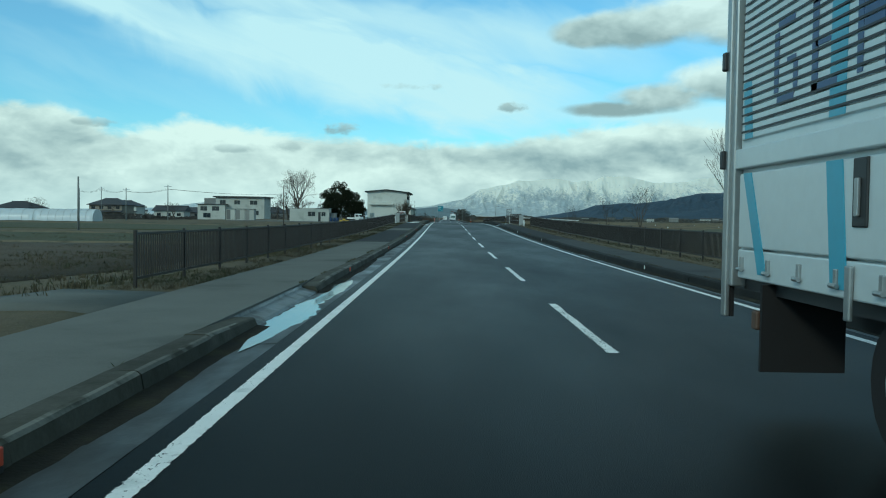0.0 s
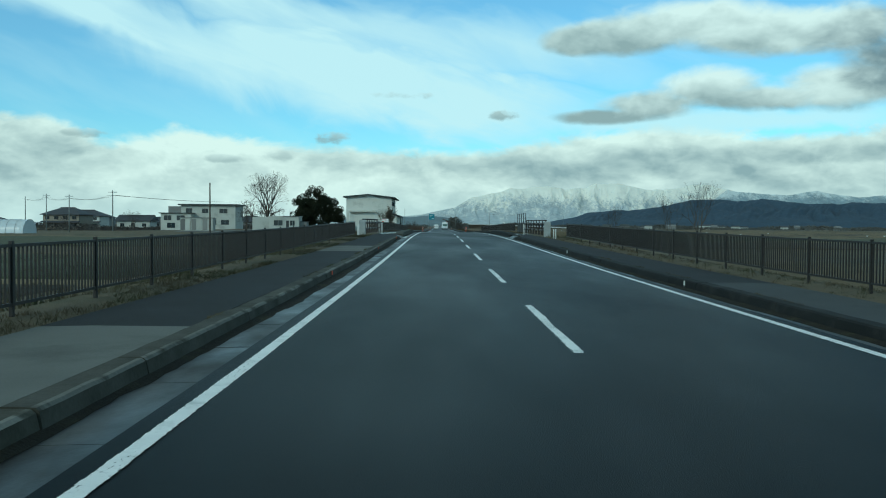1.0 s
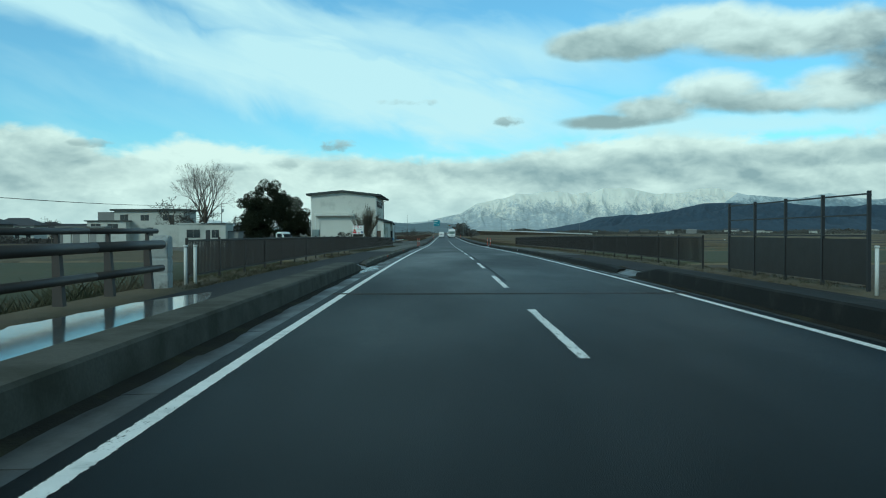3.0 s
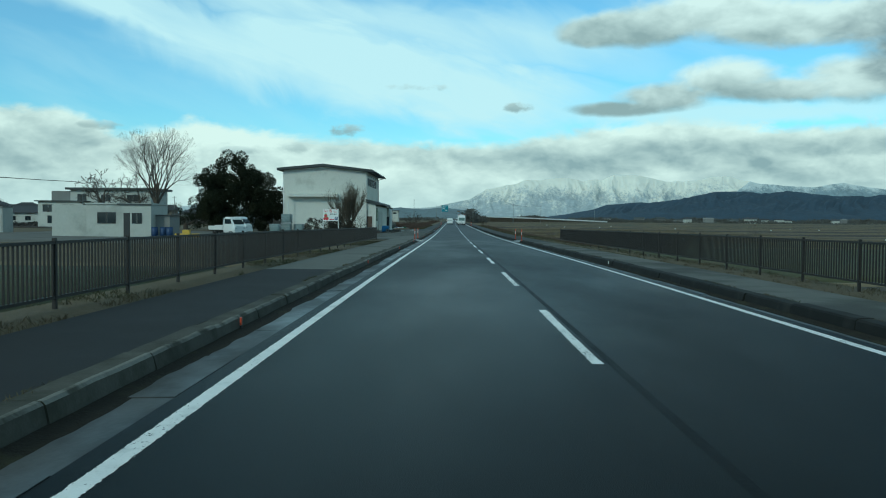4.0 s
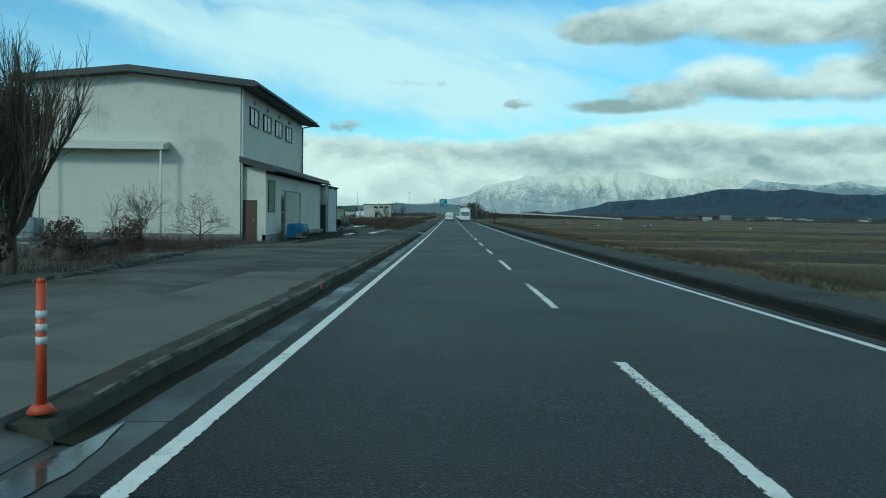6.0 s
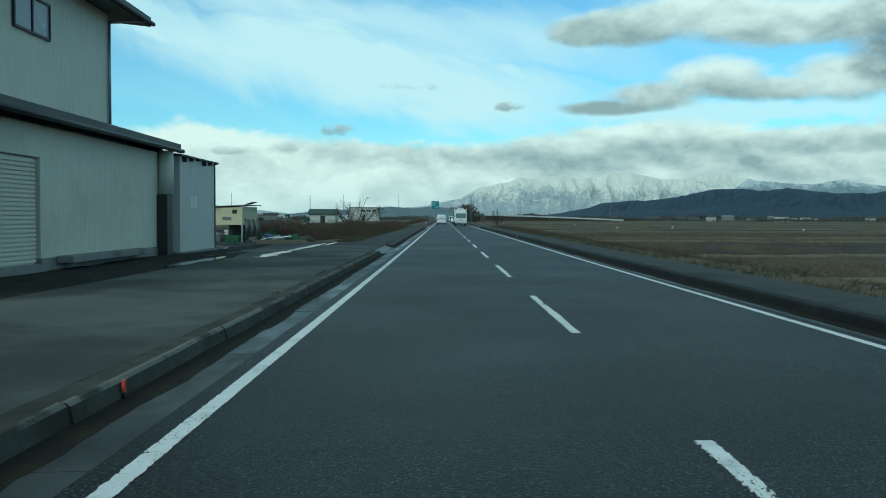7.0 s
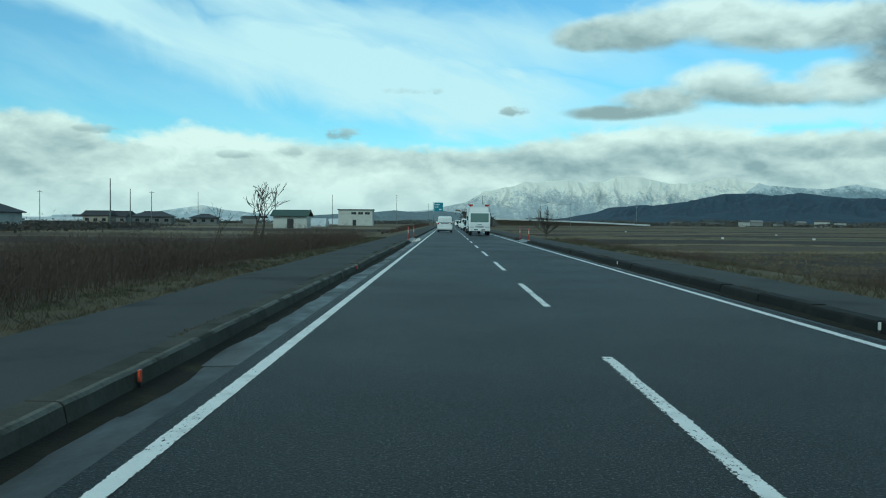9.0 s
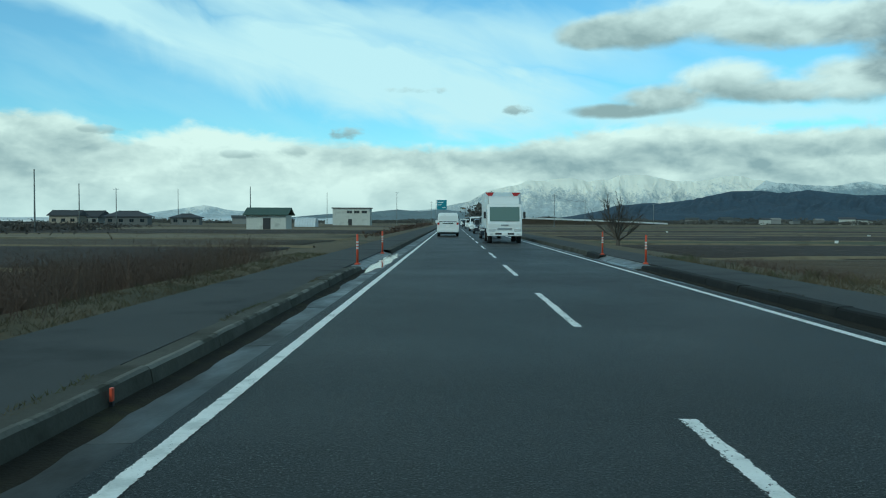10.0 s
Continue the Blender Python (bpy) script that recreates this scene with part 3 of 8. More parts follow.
def ground_z(x, y):
    r = road_z(y) + 0.12
    f = FIELD
    if x < 0:
        yard = min(max((y - 172) / 14, 0), 1) * min(max((330 - y) / 25, 0), 1) * min(max((x + 75) / 15, 0), 1)
        f = FIELD + (0.06 - FIELD) * yard + min(max((30 - y) / 15, 0), 1) * 0.5
        w = min(max((-x - 6.9) / 4.0, 0), 1)
    else:
        w = min(max((x - 6.4) / 3.0, 0), 1)
    w = w * w * (3 - 2 * w)
    n = noise.noise((x * 0.08, y * 0.08, 0)) * 0.10 * w
    return (r if abs(x) > 5.95 else r - 0.06) * (1 - w) + f * w + n * min(1, 40 / max(1, abs(x)) + 0.3)


def ground():
    bm = bmesh.new()
    ys = [-3000, -600, -200, -80] + steps(-40, 420, 4) + [450, 500, 600, 800, 1200, 2000, 3500, 5000]
    prev = None
    for y in ys:
        row = [bm.verts.new((x, y, ground_z(x, y) if abs(x) > 5.1 else road_z(y) - 0.3)) for x in XS]
        if prev:
            for k in range(len(XS) - 1):
                bm.faces.new((prev[k], prev[k + 1], row[k + 1], row[k])).smooth = True
        prev = row
    ob = part("ground", bm, GRASS)
    return tagged(ob, "flat winter fields with dry brown grass and stubble", "ground", kind="structure")


ground()


def mountains(name, dist, depth, az0, az1, skyline, seed, mat, label, spur=0.30, freq=70.0):
    """A range as a real surface: skyline gives its angle over the horizon by azimuth (both radians), spurs run down towards the plain."""
    bm = bmesh.new()
    cols, rows_n = 760, 30
    grid = []
    for j in range(rows_n):
        s = j / (rows_n - 1)
        r = dist + depth * s
        row = []
        for i in range(cols):
            az = az0 + (az1 - az0) * i / (cols - 1)
            bend = az * freq + 0.9 * noise.noise((az * freq * 0.4, s * 2.0, seed + 5))
            rid = abs(noise.fractal((bend, s * 1.3, seed), 1.0, 2.0, 5)) * 1.5
            rid2 = abs(noise.fractal((bend * 3.1, s * 3.0, seed + 9), 0.9, 2.1, 4))
            body = s ** 0.85 * (1.0 - spur * (rid + 0.30 * rid2) * (0.12 + 0.88 * math.sin(math.pi * min(1.0, s * 1.0))))
            z = r * math.tan(skyline(az)) * body
            row.append(bm.verts.new((r * math.sin(az), 200 + r * math.cos(az), -4 + max(0.0, z + 5.0 * min(1.0, s * 4)))))
        grid.append(row)
    for j in range(rows_n - 1):
        for i in range(cols - 1):
            bm.faces.new((grid[j][i], grid[j][i + 1], grid[j + 1][i + 1], grid[j + 1][i])).smooth = True
    ob = part(name, bm, mat)
    return tagged(ob, label, "mountains", kind="structure")


def curve(points):
    return lambda a: float(np.interp(a, [p[0] for p in points], [p[1] for p in points]))


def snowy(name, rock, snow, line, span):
    """Snow that thins out downhill over woods; rock is their colour with haze in it."""
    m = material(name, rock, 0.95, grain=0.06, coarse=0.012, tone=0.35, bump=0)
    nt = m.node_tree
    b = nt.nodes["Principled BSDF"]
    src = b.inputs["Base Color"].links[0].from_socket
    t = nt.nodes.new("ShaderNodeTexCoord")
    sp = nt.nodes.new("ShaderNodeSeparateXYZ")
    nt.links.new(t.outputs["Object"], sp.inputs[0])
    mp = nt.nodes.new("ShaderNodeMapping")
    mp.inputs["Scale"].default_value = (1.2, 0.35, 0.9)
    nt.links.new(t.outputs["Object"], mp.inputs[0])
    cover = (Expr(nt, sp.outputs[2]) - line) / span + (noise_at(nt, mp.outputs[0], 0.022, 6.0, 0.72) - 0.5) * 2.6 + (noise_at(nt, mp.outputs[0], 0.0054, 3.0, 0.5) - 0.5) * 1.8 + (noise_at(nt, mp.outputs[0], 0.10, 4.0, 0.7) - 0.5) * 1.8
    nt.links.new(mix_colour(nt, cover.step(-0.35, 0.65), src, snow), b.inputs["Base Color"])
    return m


# Distance haze is put into these colours: paler and bluer than the slopes.
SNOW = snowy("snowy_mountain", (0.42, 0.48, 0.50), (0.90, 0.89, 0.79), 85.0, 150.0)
SNOW_FAR = snowy("hazed_far_snow", (0.50, 0.57, 0.59), (0.88, 0.88, 0.82), 50.0, 60.0)
SNOW_GREY = snowy("hazed_grey_mountain", (0.23, 0.30, 0.335), (0.60, 0.66, 0.66), 135.0, 60.0)
WOODED = snowy("hazed_wooded_hill", (0.034, 0.062, 0.094), (0.12, 0.17, 0.20), 150.0, 90.0)
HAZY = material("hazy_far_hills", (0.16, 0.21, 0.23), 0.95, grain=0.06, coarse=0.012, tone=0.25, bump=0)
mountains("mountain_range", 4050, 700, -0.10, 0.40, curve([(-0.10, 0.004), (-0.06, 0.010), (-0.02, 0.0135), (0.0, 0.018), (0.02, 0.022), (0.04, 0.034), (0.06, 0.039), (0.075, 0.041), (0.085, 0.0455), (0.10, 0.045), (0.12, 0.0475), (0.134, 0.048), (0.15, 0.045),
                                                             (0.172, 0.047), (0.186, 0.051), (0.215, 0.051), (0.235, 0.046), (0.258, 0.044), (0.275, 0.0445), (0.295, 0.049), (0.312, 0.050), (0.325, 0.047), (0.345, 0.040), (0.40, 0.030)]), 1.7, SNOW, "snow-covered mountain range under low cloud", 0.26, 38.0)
mountains("mountain_range", 3700, 320, 0.30, 0.75, curve([(0.30, 0.0), (0.318, 0.030), (0.335, 0.0445), (0.352, 0.041), (0.372, 0.0385), (0.40, 0.037), (0.429, 0.042), (0.445, 0.038), (0.47, 0.034), (0.52, 0.038), (0.75, 0.030)]), 9.1, SNOW_GREY, "mountains in hazy grey-blue with thin snow behind the wooded hills", 0.20, 34.0)
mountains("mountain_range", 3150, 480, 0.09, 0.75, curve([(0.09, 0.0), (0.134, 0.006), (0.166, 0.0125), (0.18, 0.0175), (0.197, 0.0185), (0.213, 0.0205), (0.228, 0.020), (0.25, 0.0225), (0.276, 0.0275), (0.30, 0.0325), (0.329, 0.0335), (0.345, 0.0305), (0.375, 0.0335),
                                                            (0.395, 0.031), (0.419, 0.028), (0.44, 0.0275), (0.465, 0.029), (0.52, 0.027), (0.75, 0.022)]), 7.3, WOODED, "dark wooded hills, coloured blue for haze, before the snowy range", 0.30, 46.0)
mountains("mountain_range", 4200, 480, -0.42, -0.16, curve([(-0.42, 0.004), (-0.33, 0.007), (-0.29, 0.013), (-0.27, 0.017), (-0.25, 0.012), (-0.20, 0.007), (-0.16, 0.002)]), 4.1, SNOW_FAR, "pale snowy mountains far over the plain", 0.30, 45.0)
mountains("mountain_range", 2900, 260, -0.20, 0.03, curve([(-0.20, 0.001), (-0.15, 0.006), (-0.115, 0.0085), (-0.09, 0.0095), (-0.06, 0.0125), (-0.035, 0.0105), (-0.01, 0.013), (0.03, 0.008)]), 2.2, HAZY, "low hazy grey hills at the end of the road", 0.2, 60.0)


# ---- fields, yards, water ----
def sheet(name, x0, x1, y0, y1, dz, mat, label, category, nx=10, ny=10, wob=0.25, rim=0.0):
    """A patch that follows the ground, with an uneven edge."""
    bm = bmesh.new()
    prev = None
    for j in range(ny + 1):
        row = []
        for i in range(nx + 1):
            x, y = x0 + (x1 - x0) * i / nx, y0 + (y1 - y0) * j / ny
            if i in (0, nx) or j in (0, ny):
                x += noise.noise((x * 0.7, y * 0.7, 3.1)) * wob
                y += noise.noise((x * 0.7, y * 0.7, 8.2)) * wob
            row.append(bm.verts.new((x, y, ground_z(x, y) + dz)))
        if prev:
            for i in range(nx):
                bm.faces.new((prev[i], prev[i + 1], row[i + 1], row[i])).smooth = True
        prev = row
    rim_edges = [e for e in bm.edges if e.is_boundary]
    low = bmesh.ops.extrude_edge_only(bm, edges=rim_edges)["geom"]
    for v in [g for g in low if isinstance(g, bmesh.types.BMVert)]:
        v.co.z -= 0.25
    return tagged(part(name, bm, mat), label, category, kind="structure")


RIGHT_FIELDS = [(-30, 38, STUBBLE), (40, 88, GRASS), (118, 158, STUBBLE), (160, 206, GREEN_FIELD), (208, 230, GREEN_FIELD), (231, 248, PLOUGHED), (249, 268, STUBBLE), (269, 298, PLOUGHED), (299, 312, STUBBLE),
                (313, 347, PLOUGHED), (348, 366, STUBBLE), (367, 392, PLOUGHED), (393, 408, GREEN_FIELD), (409, 440, PLOUGHED), (441, 470, STUBBLE), (471, 510, PLOUGHED), (511, 545, GREEN_FIELD),
                (546, 600, STUBBLE), (601, 660, PLOUGHED), (662, 740, STUBBLE)]
for y0, y1, mat in RIGHT_FIELDS:
    sheet("field", 11.5, 300, y0, y1, 0.05, mat, "bare winter rice field with earth banks", "field", 24, 10, 0.8)
LEFT_FIELDS = [(22, 60, STUBBLE), (62, 90, GREEN_FIELD), (112, 168, GREEN_FIELD), (300, 338, PLOUGHED), (340, 352, STUBBLE), (354, 384, PLOUGHED), (386, 410, STUBBLE), (412, 440, STRAW), (442, 500, PLOUGHED), (503, 560, STRAW), (562, 640, STUBBLE)]
for y0, y1, mat in LEFT_FIELDS:
    sheet("field", -220, -13.5, y0, y1, 0.05, mat, "flat winter field with short grass", "field", 24, 10, 0.8)


def bund(x0, x1, y, h=0.22, w=0.5):
    """A low earth bank between two fields."""
    bm = bmesh.new()
    prev = None
    for x in steps(x0, x1, 4):
        yy, hh = y + noise.noise((x * 0.2, y, 0)) * 0.3, h * (0.8 + 0.5 * noise.noise((x * 0.5, y, 5)))
        z = ground_z(x, y)
        row = [bm.verts.new((x, yy + d, z + k * hh - 0.02)) for d, k in ((-w, 0), (-w * 0.4, 1), (w * 0.4, 1), (w, 0))]
        if prev:
            for k in range(3):
                bm.faces.new((prev[k], row[k], row[k + 1], prev[k + 1])).smooth = True
        prev = row
    return tagged(part("field_bank", bm, STRAW), "low bank of dry grass between two fields", "field bank", kind="structure")


for y0, y1, mat in RIGHT_FIELDS[2:]:
    bund(9.5, 260, y1 + 1.0)
for y0, y1, mat in LEFT_FIELDS:
    bund(-200, -12, y1 + 1.0)

# the yard in front of the warehouse, the car park and the driveway at the start
def forecourt(name, x0, x1, y0, y1, dz, mat, label):
    bm = bmesh.new()
    prev = None
    for y, sink in [(y0 - 0.6, 0.30)] + [(y, 0.0) for y in steps(y0, y1, 4)] + [(y1 + 0.5, 0.30)]:
        row = [bm.verts.new((x1 + (x0 - x1) * k / 7, y, (road_z(y) + 0.1405 - sink) if k == 0 else max(ground_z(x1 + (x0 - x1) * k / 7, y) + 0.05, 0.12 if k > 5 else -9) + dz - sink)) for k in range(8)]
        if prev:
            for k in range(7):
                bm.faces.new((prev[k + 1], prev[k], row[k], row[k + 1]))
        prev = row
    return tagged(part(name, bm, mat), label, "pavement", kind="structure")


forecourt("forecourt", -9.6, -5.9, 184.5, 214, 0.01, WALK_MID, "grey asphalt apron beside the footway")
forecourt("forecourt", -12.5, -5.9, 214, 258, 0.01, WALK_MID, "dry grey asphalt forecourt of the warehouse")
forecourt("forecourt", -12.5, -5.9, 258, 262.5, 0.01, WALK_DAMP, "damp asphalt forecourt of the warehouse")
sheet("yard", -48, -9.7, 184, 226, 0.05, GRAVEL, "gravel yard with sparse weeds", "yard", 14, 14, 0.5)
sheet("driveway", -40, -5.85, 11.7, 14.5, 0.06, WALK, "grey asphalt side lane into the fields", "lane", 20, 3, 0.35)


def puddle(x0, x1, y0, y1, z, seed, label="shallow rain puddle that mirrors the sky", on_ground=False, mat=None, category="puddle", ragged=1.0):
    """A flat pool with a wavy shore; z above the road."""
    bm = bmesh.new()
    n = 140
    left, right = [], []
    for k in range(n + 1):
        s = k / n
        y = y0 + (y1 - y0) * s
        taper = max(0.0, 1 - abs(2 * s - 1) ** 2.5)
        a = noise.noise((y * 0.7, seed, 0)) * 0.75 + noise.noise((y * 2.9, seed, 4)) * 0.35
        b = noise.noise((y * 0.6, seed, 9)) * 0.75 + noise.noise((y * 3.1, seed, 6)) * 0.35
        a, b = max(a * ragged, -0.83), max(b * ragged, -0.83)
        w = x1 - x0
        xm = (x0 + x1) / 2
        if on_ground:
            z = ground_z(xm, y) + 0.075 - road_z(y)
        left.append(bm.verts.new((xm - w * 0.5 * taper * (0.85 + a), y, road_z(y) + z)))
        right.append(bm.verts.new((xm + w * 0.5 * taper * (0.85 + b), y, road_z(y) + z)))
    for k in range(n):
        bm.faces.new((left[k], right[k], right[k + 1], left[k + 1]))
    return tagged(part(category.replace(" ", "_"), bm, mat or WATER), label, category, kind="structure")


for x0, x1, y0, y1, z, k, torn in ((-3.93, -3.46, 9.4, 16.5, 0.003, 0.0, 1.0),
                                 (-3.84, -3.46, 14.0, 19.2, 0.003, 1.7, 1.0),
                                 (-4.0, -3.42, 86.5, 93.2, 0.003, 10.2, 1.0),
                                 (-6.15, -4.5, 92.6, 106.5, 0.158, 13.6, 0.3),
                                 (4.25, 5.3, 91.6, 97.5, 0.16, 15.3, 0.3),
                                 (-3.95, -3.5, 185.0, 192.0, 0.003, 18.7, 1.0),
                                 (-4.0, -3.45, 340.5, 353.5, 0.003, 27.2, 1.0)):
    puddle(x0, x1, y0, y1, z, k, ragged=torn)
for x0, x1, y0, y1, k in ((-3.95, -3.45, 116.5, 122.5, 11.9), (3.36, 3.6, 86.0, 92.0, 17.0), (3.34, 3.6, 184.2, 191.0, 20.4), (-3.72, -3.46, 256.5, 259.2, 22.1), (-3.7, -3.44, 261.5, 268.5, 23.8), (3.34, 3.62, 342.5, 349.5, 28.9)):
    puddle(x0, x1, y0, y1, 0.003, k, "thin film of water drying in the gutter", mat=WET)
for x0, x1, y0, y1, s in ((-7.35, -6.65, 244.5, 250.0, 61), (-7.20, -6.75, 249.5, 259.5, 62), (-8.5, -7.9, 240, 246, 63), (-10.7, -10.2, 252.5, 257.5, 64), (-6.75, -6.45, 256.5, 261, 65)):
    puddle(x0, x1, y0, y1, 0.146, s, "long shallow puddle on the forecourt asphalt", True)


for x0, x1, y0, y1, k in ((-10.9, -8.7, 226.5, 262.0, 71), (-9.4, -7.4, 224.0, 250.0, 72), (-9.9, -8.9, 246.0, 258.0, 73)):
    puddle(x0, x1, y0, y1, 0.140, k, "damp dark soil spread over the forecourt asphalt", True, SILT, "soil patch")



def tufts(name, label, spots, mat, kind_cat, size=(0.25, 0.5), per=7, lean=0.5, width=0.012, spread=0.12):
    """Many single blades in clumps, one mesh."""
    rng = np.random.default_rng(len(spots) + int(size[0] * 100))
    verts, faces = [], []
    for x, y, k in spots:
        z = ground_z(x, y) - 0.02
        for _ in range(per):
            a, r = rng.uniform(0, 6.283), rng.uniform(0, spread)
            h = rng.uniform(*size) * k
            bx, by = x + math.cos(a) * r, y + math.sin(a) * r
            tx, ty = bx + rng.normal(0, lean * h * 0.6), by + rng.normal(0, lean * h * 0.6)
            ca, sa = math.cos(a) * width, math.sin(a) * width
            n = len(verts)
            mx, my = (bx * 0.55 + tx * 0.45) + ca, (by * 0.55 + ty * 0.45) + sa
            verts += [(bx - ca, by - sa, z), (bx + ca, by + sa, z), (mx, my, z + h * 0.55), (tx, ty, z + h)]
            faces += [(n, n + 1, n + 2), (n, n + 2, n + 3)]
    me = bpy.data.meshes.new(name)
    me.from_pydata(verts, [], faces)
    me.materials.append(mat)
    return tagged(new(name, me), label, kind_cat, kind="stuff")


def scatter(n, x0, x1, y0, y1, seed, lo=0.7, hi=1.2, gate=None):
    rng = np.random.default_rng(seed)
    out = []
    while len(out) < n:
        x, y = rng.uniform(x0, x1), rng.uniform(y0, y1)
        if gate is not None and noise.noise((x * 0.35, y * 0.25, seed)) < gate:
            continue
        out.append((x, y, rng.uniform(lo, hi)))
    return out


def brush(name, label, spots, mat, size=(0.35, 0.9), stems=7, twigs=4, spread=0.35, lean=0.45, width=0.0035, mound=0.6):
    """Dense dead brush: thin stems that fork into short twigs, in uneven mounds, one mesh."""
    rng = np.random.default_rng(len(spots) + 7)
    base = np.array([(x, y, ground_z(x, y) - 0.03) for x, y, _ in spots])
    k = np.array([q * max(0.35, 1.0 + mound * 1.6 * noise.noise((x * 0.30, y * 0.22, 4.0)) + 0.35 * noise.noise((x * 1.1, y * 0.9, 9.0))) for x, y, q in spots])
    base, k = np.repeat(base, stems, 0), np.repeat(k, stems)
    n = len(k)
    h = rng.uniform(*size, n) * k
    p = base + np.stack([rng.normal(0, spread, n), rng.normal(0, spread, n), np.zeros(n)], 1)
    e = p + np.stack([rng.normal(0, 1, n) * lean * h * 0.5, rng.normal(0, 1, n) * lean * h * 0.5, h], 1)
    a = rng.uniform(0, 3.1416, n)
    w = np.stack([np.cos(a), np.sin(a), np.zeros(n)], 1) * width
    tris = [np.stack([p - w, p + w, e], 1)]
    for _ in range(twigs):
        q = p + (e - p) * rng.uniform(0.25, 0.95, (n, 1))
        g = q + np.stack([rng.normal(0, 0.16, n), rng.normal(0, 0.16, n), rng.uniform(0.0, 0.20, n)], 1) * np.minimum(1.0, h + 0.3)[:, None]
        tris.append(np.stack([q - w * 0.8, q + w * 0.8, g], 1))
    verts = np.concatenate(tris).reshape(-1, 3)
    me = bpy.data.meshes.new(name)
    me.from_pydata(verts.tolist(), [], np.arange(len(verts)).reshape(-1, 3).tolist())
    me.materials.append(mat)
    return tagged(new(name, me), label, "weeds", kind="stuff")


tufts("dry_grass", "dry tufts of grass along the footway and fence", scatter(2600, -7.3, -5.95, 14.6, 92, 1, gate=-0.1) + scatter(1800, -7.3, -5.95, 108, 186, 2, gate=-0.1), BLADE, "grass", (0.03, 0.10), per=9, lean=0.9, width=0.005)
tufts("dry_grass", "dry tufts of grass beside the footway", scatter(2200, 5.3, 7.4, 12, 92, 3) + scatter(2200, 5.3, 7.4, 108, 190, 4), BLADE, "grass", (0.03, 0.10), per=9, lean=0.9, width=0.005)
tufts("dry_grass", "pale dead grass on the bank above the fields", scatter(5200, 5.3, 9.5, 190, 350, 5, gate=-0.15), BLADE, "grass", (0.05, 0.20), per=10, lean=0.9, width=0.006)
tufts("dry_grass", "short rough grass on the verge", scatter(2500, -7.2, -5.95, 263, 350, 6), BLADE, "grass", (0.03, 0.11), per=12, lean=1.0, width=0.0035)
tufts("dry_grass", "sparse grass at the start of the field", scatter(2200, -22, -7.0, 13, 60, 7, gate=-0.05), BLADE, "grass", (0.06, 0.2))
tufts("stubble_tufts", "loose straw and stubble on the ploughed field", scatter(9000, 10, 60, 205, 352, 8, gate=0.0), STRAW, "straw", (0.06, 0.26), per=8, spread=0.35, lean=1.3, width=0.02)
tufts("stubble_tufts", "stubble rows in the field behind the fence", scatter(2500, -40, -9, 22, 90, 9, gate=0.0), BLADE, "straw", (0.06, 0.2), per=5, spread=0.25, lean=1.0, width=0.02)
brush("dead_weeds", "dense reddish-brown dead brush beside the footway", scatter(5600, -15.5, -6.95, 274, 350, 10, 0.7, 1.15, gate=-0.25), WEED, (0.40, 0.95), 9, 7, 0.32, 0.85, 0.0045)
brush("dead_weeds", "brown leafless bushes behind the junk yard", scatter(900, -13.5, -8.0, 266, 277, 19, 0.7, 1.15, gate=-0.2), WEED, (0.5, 1.05), 10, 6, 0.3, 0.5, 0.0045)
brush("straw_litter", "pale straw and stalks lying in clumps on the ploughed field", scatter(2600, 11, 48, 225, 345, 23, 0.6, 1.3, gate=0.12), STRAW, (0.10, 0.30), 12, 4, 0.45, 2.2, 0.012)
brush("dead_weeds", "reddish dry weeds on the field verge", scatter(2200, 6.2, 9.6, 205, 345, 24, 0.6, 1.2, gate=-0.05), WEED, (0.12, 0.34), 10, 4, 0.35, 0.9, 0.005)
tufts("dead_weeds", "low olive and brown tufts at the edge of the forecourt", scatter(3400, -14, -6.5, 268, 283, 15, 0.4, 1.3, gate=-0.1) + scatter(500, -8.6, -6.5, 263, 268, 17, 0.4, 1.0, gate=-0.1), BLADE, "weeds", (0.05, 0.18), per=22, lean=1.0, width=0.003, spread=0.3)
brush("dead_weeds", "thin taller stems of dead weeds", scatter(350, -15, -7.6, 278, 345, 16, 0.8, 1.2, gate=0.0), WEED, (0.8, 1.2), 3, 8, 0.25, 0.4, 0.004)
brush("dead_weeds", "reddish dead weeds on the bank", scatter(1100, 7.6, 12.5, 184, 226, 11, 0.6, 1.2, gate=-0.1), WEED, (0.3, 0.75), 8, 5, 0.3, 0.5, 0.0045)
brush("dead_weeds", "brown brush in the yard border", scatter(700, -14.5, -10.2, 196, 226, 12, 0.5, 1.0, gate=-0.1), WEED, (0.35, 0.8), 10, 5, 0.3, 0.5, 0.005)
tufts("dead_weeds", "brown weeds by the stream", scatter(700, -13, -7.4, 88, 110, 13) + scatter(900, 7.2, 13, 86, 112, 14), BLADE, "weeds", (0.15, 0.42), per=26, lean=0.8, width=0.0028, spread=0.4)


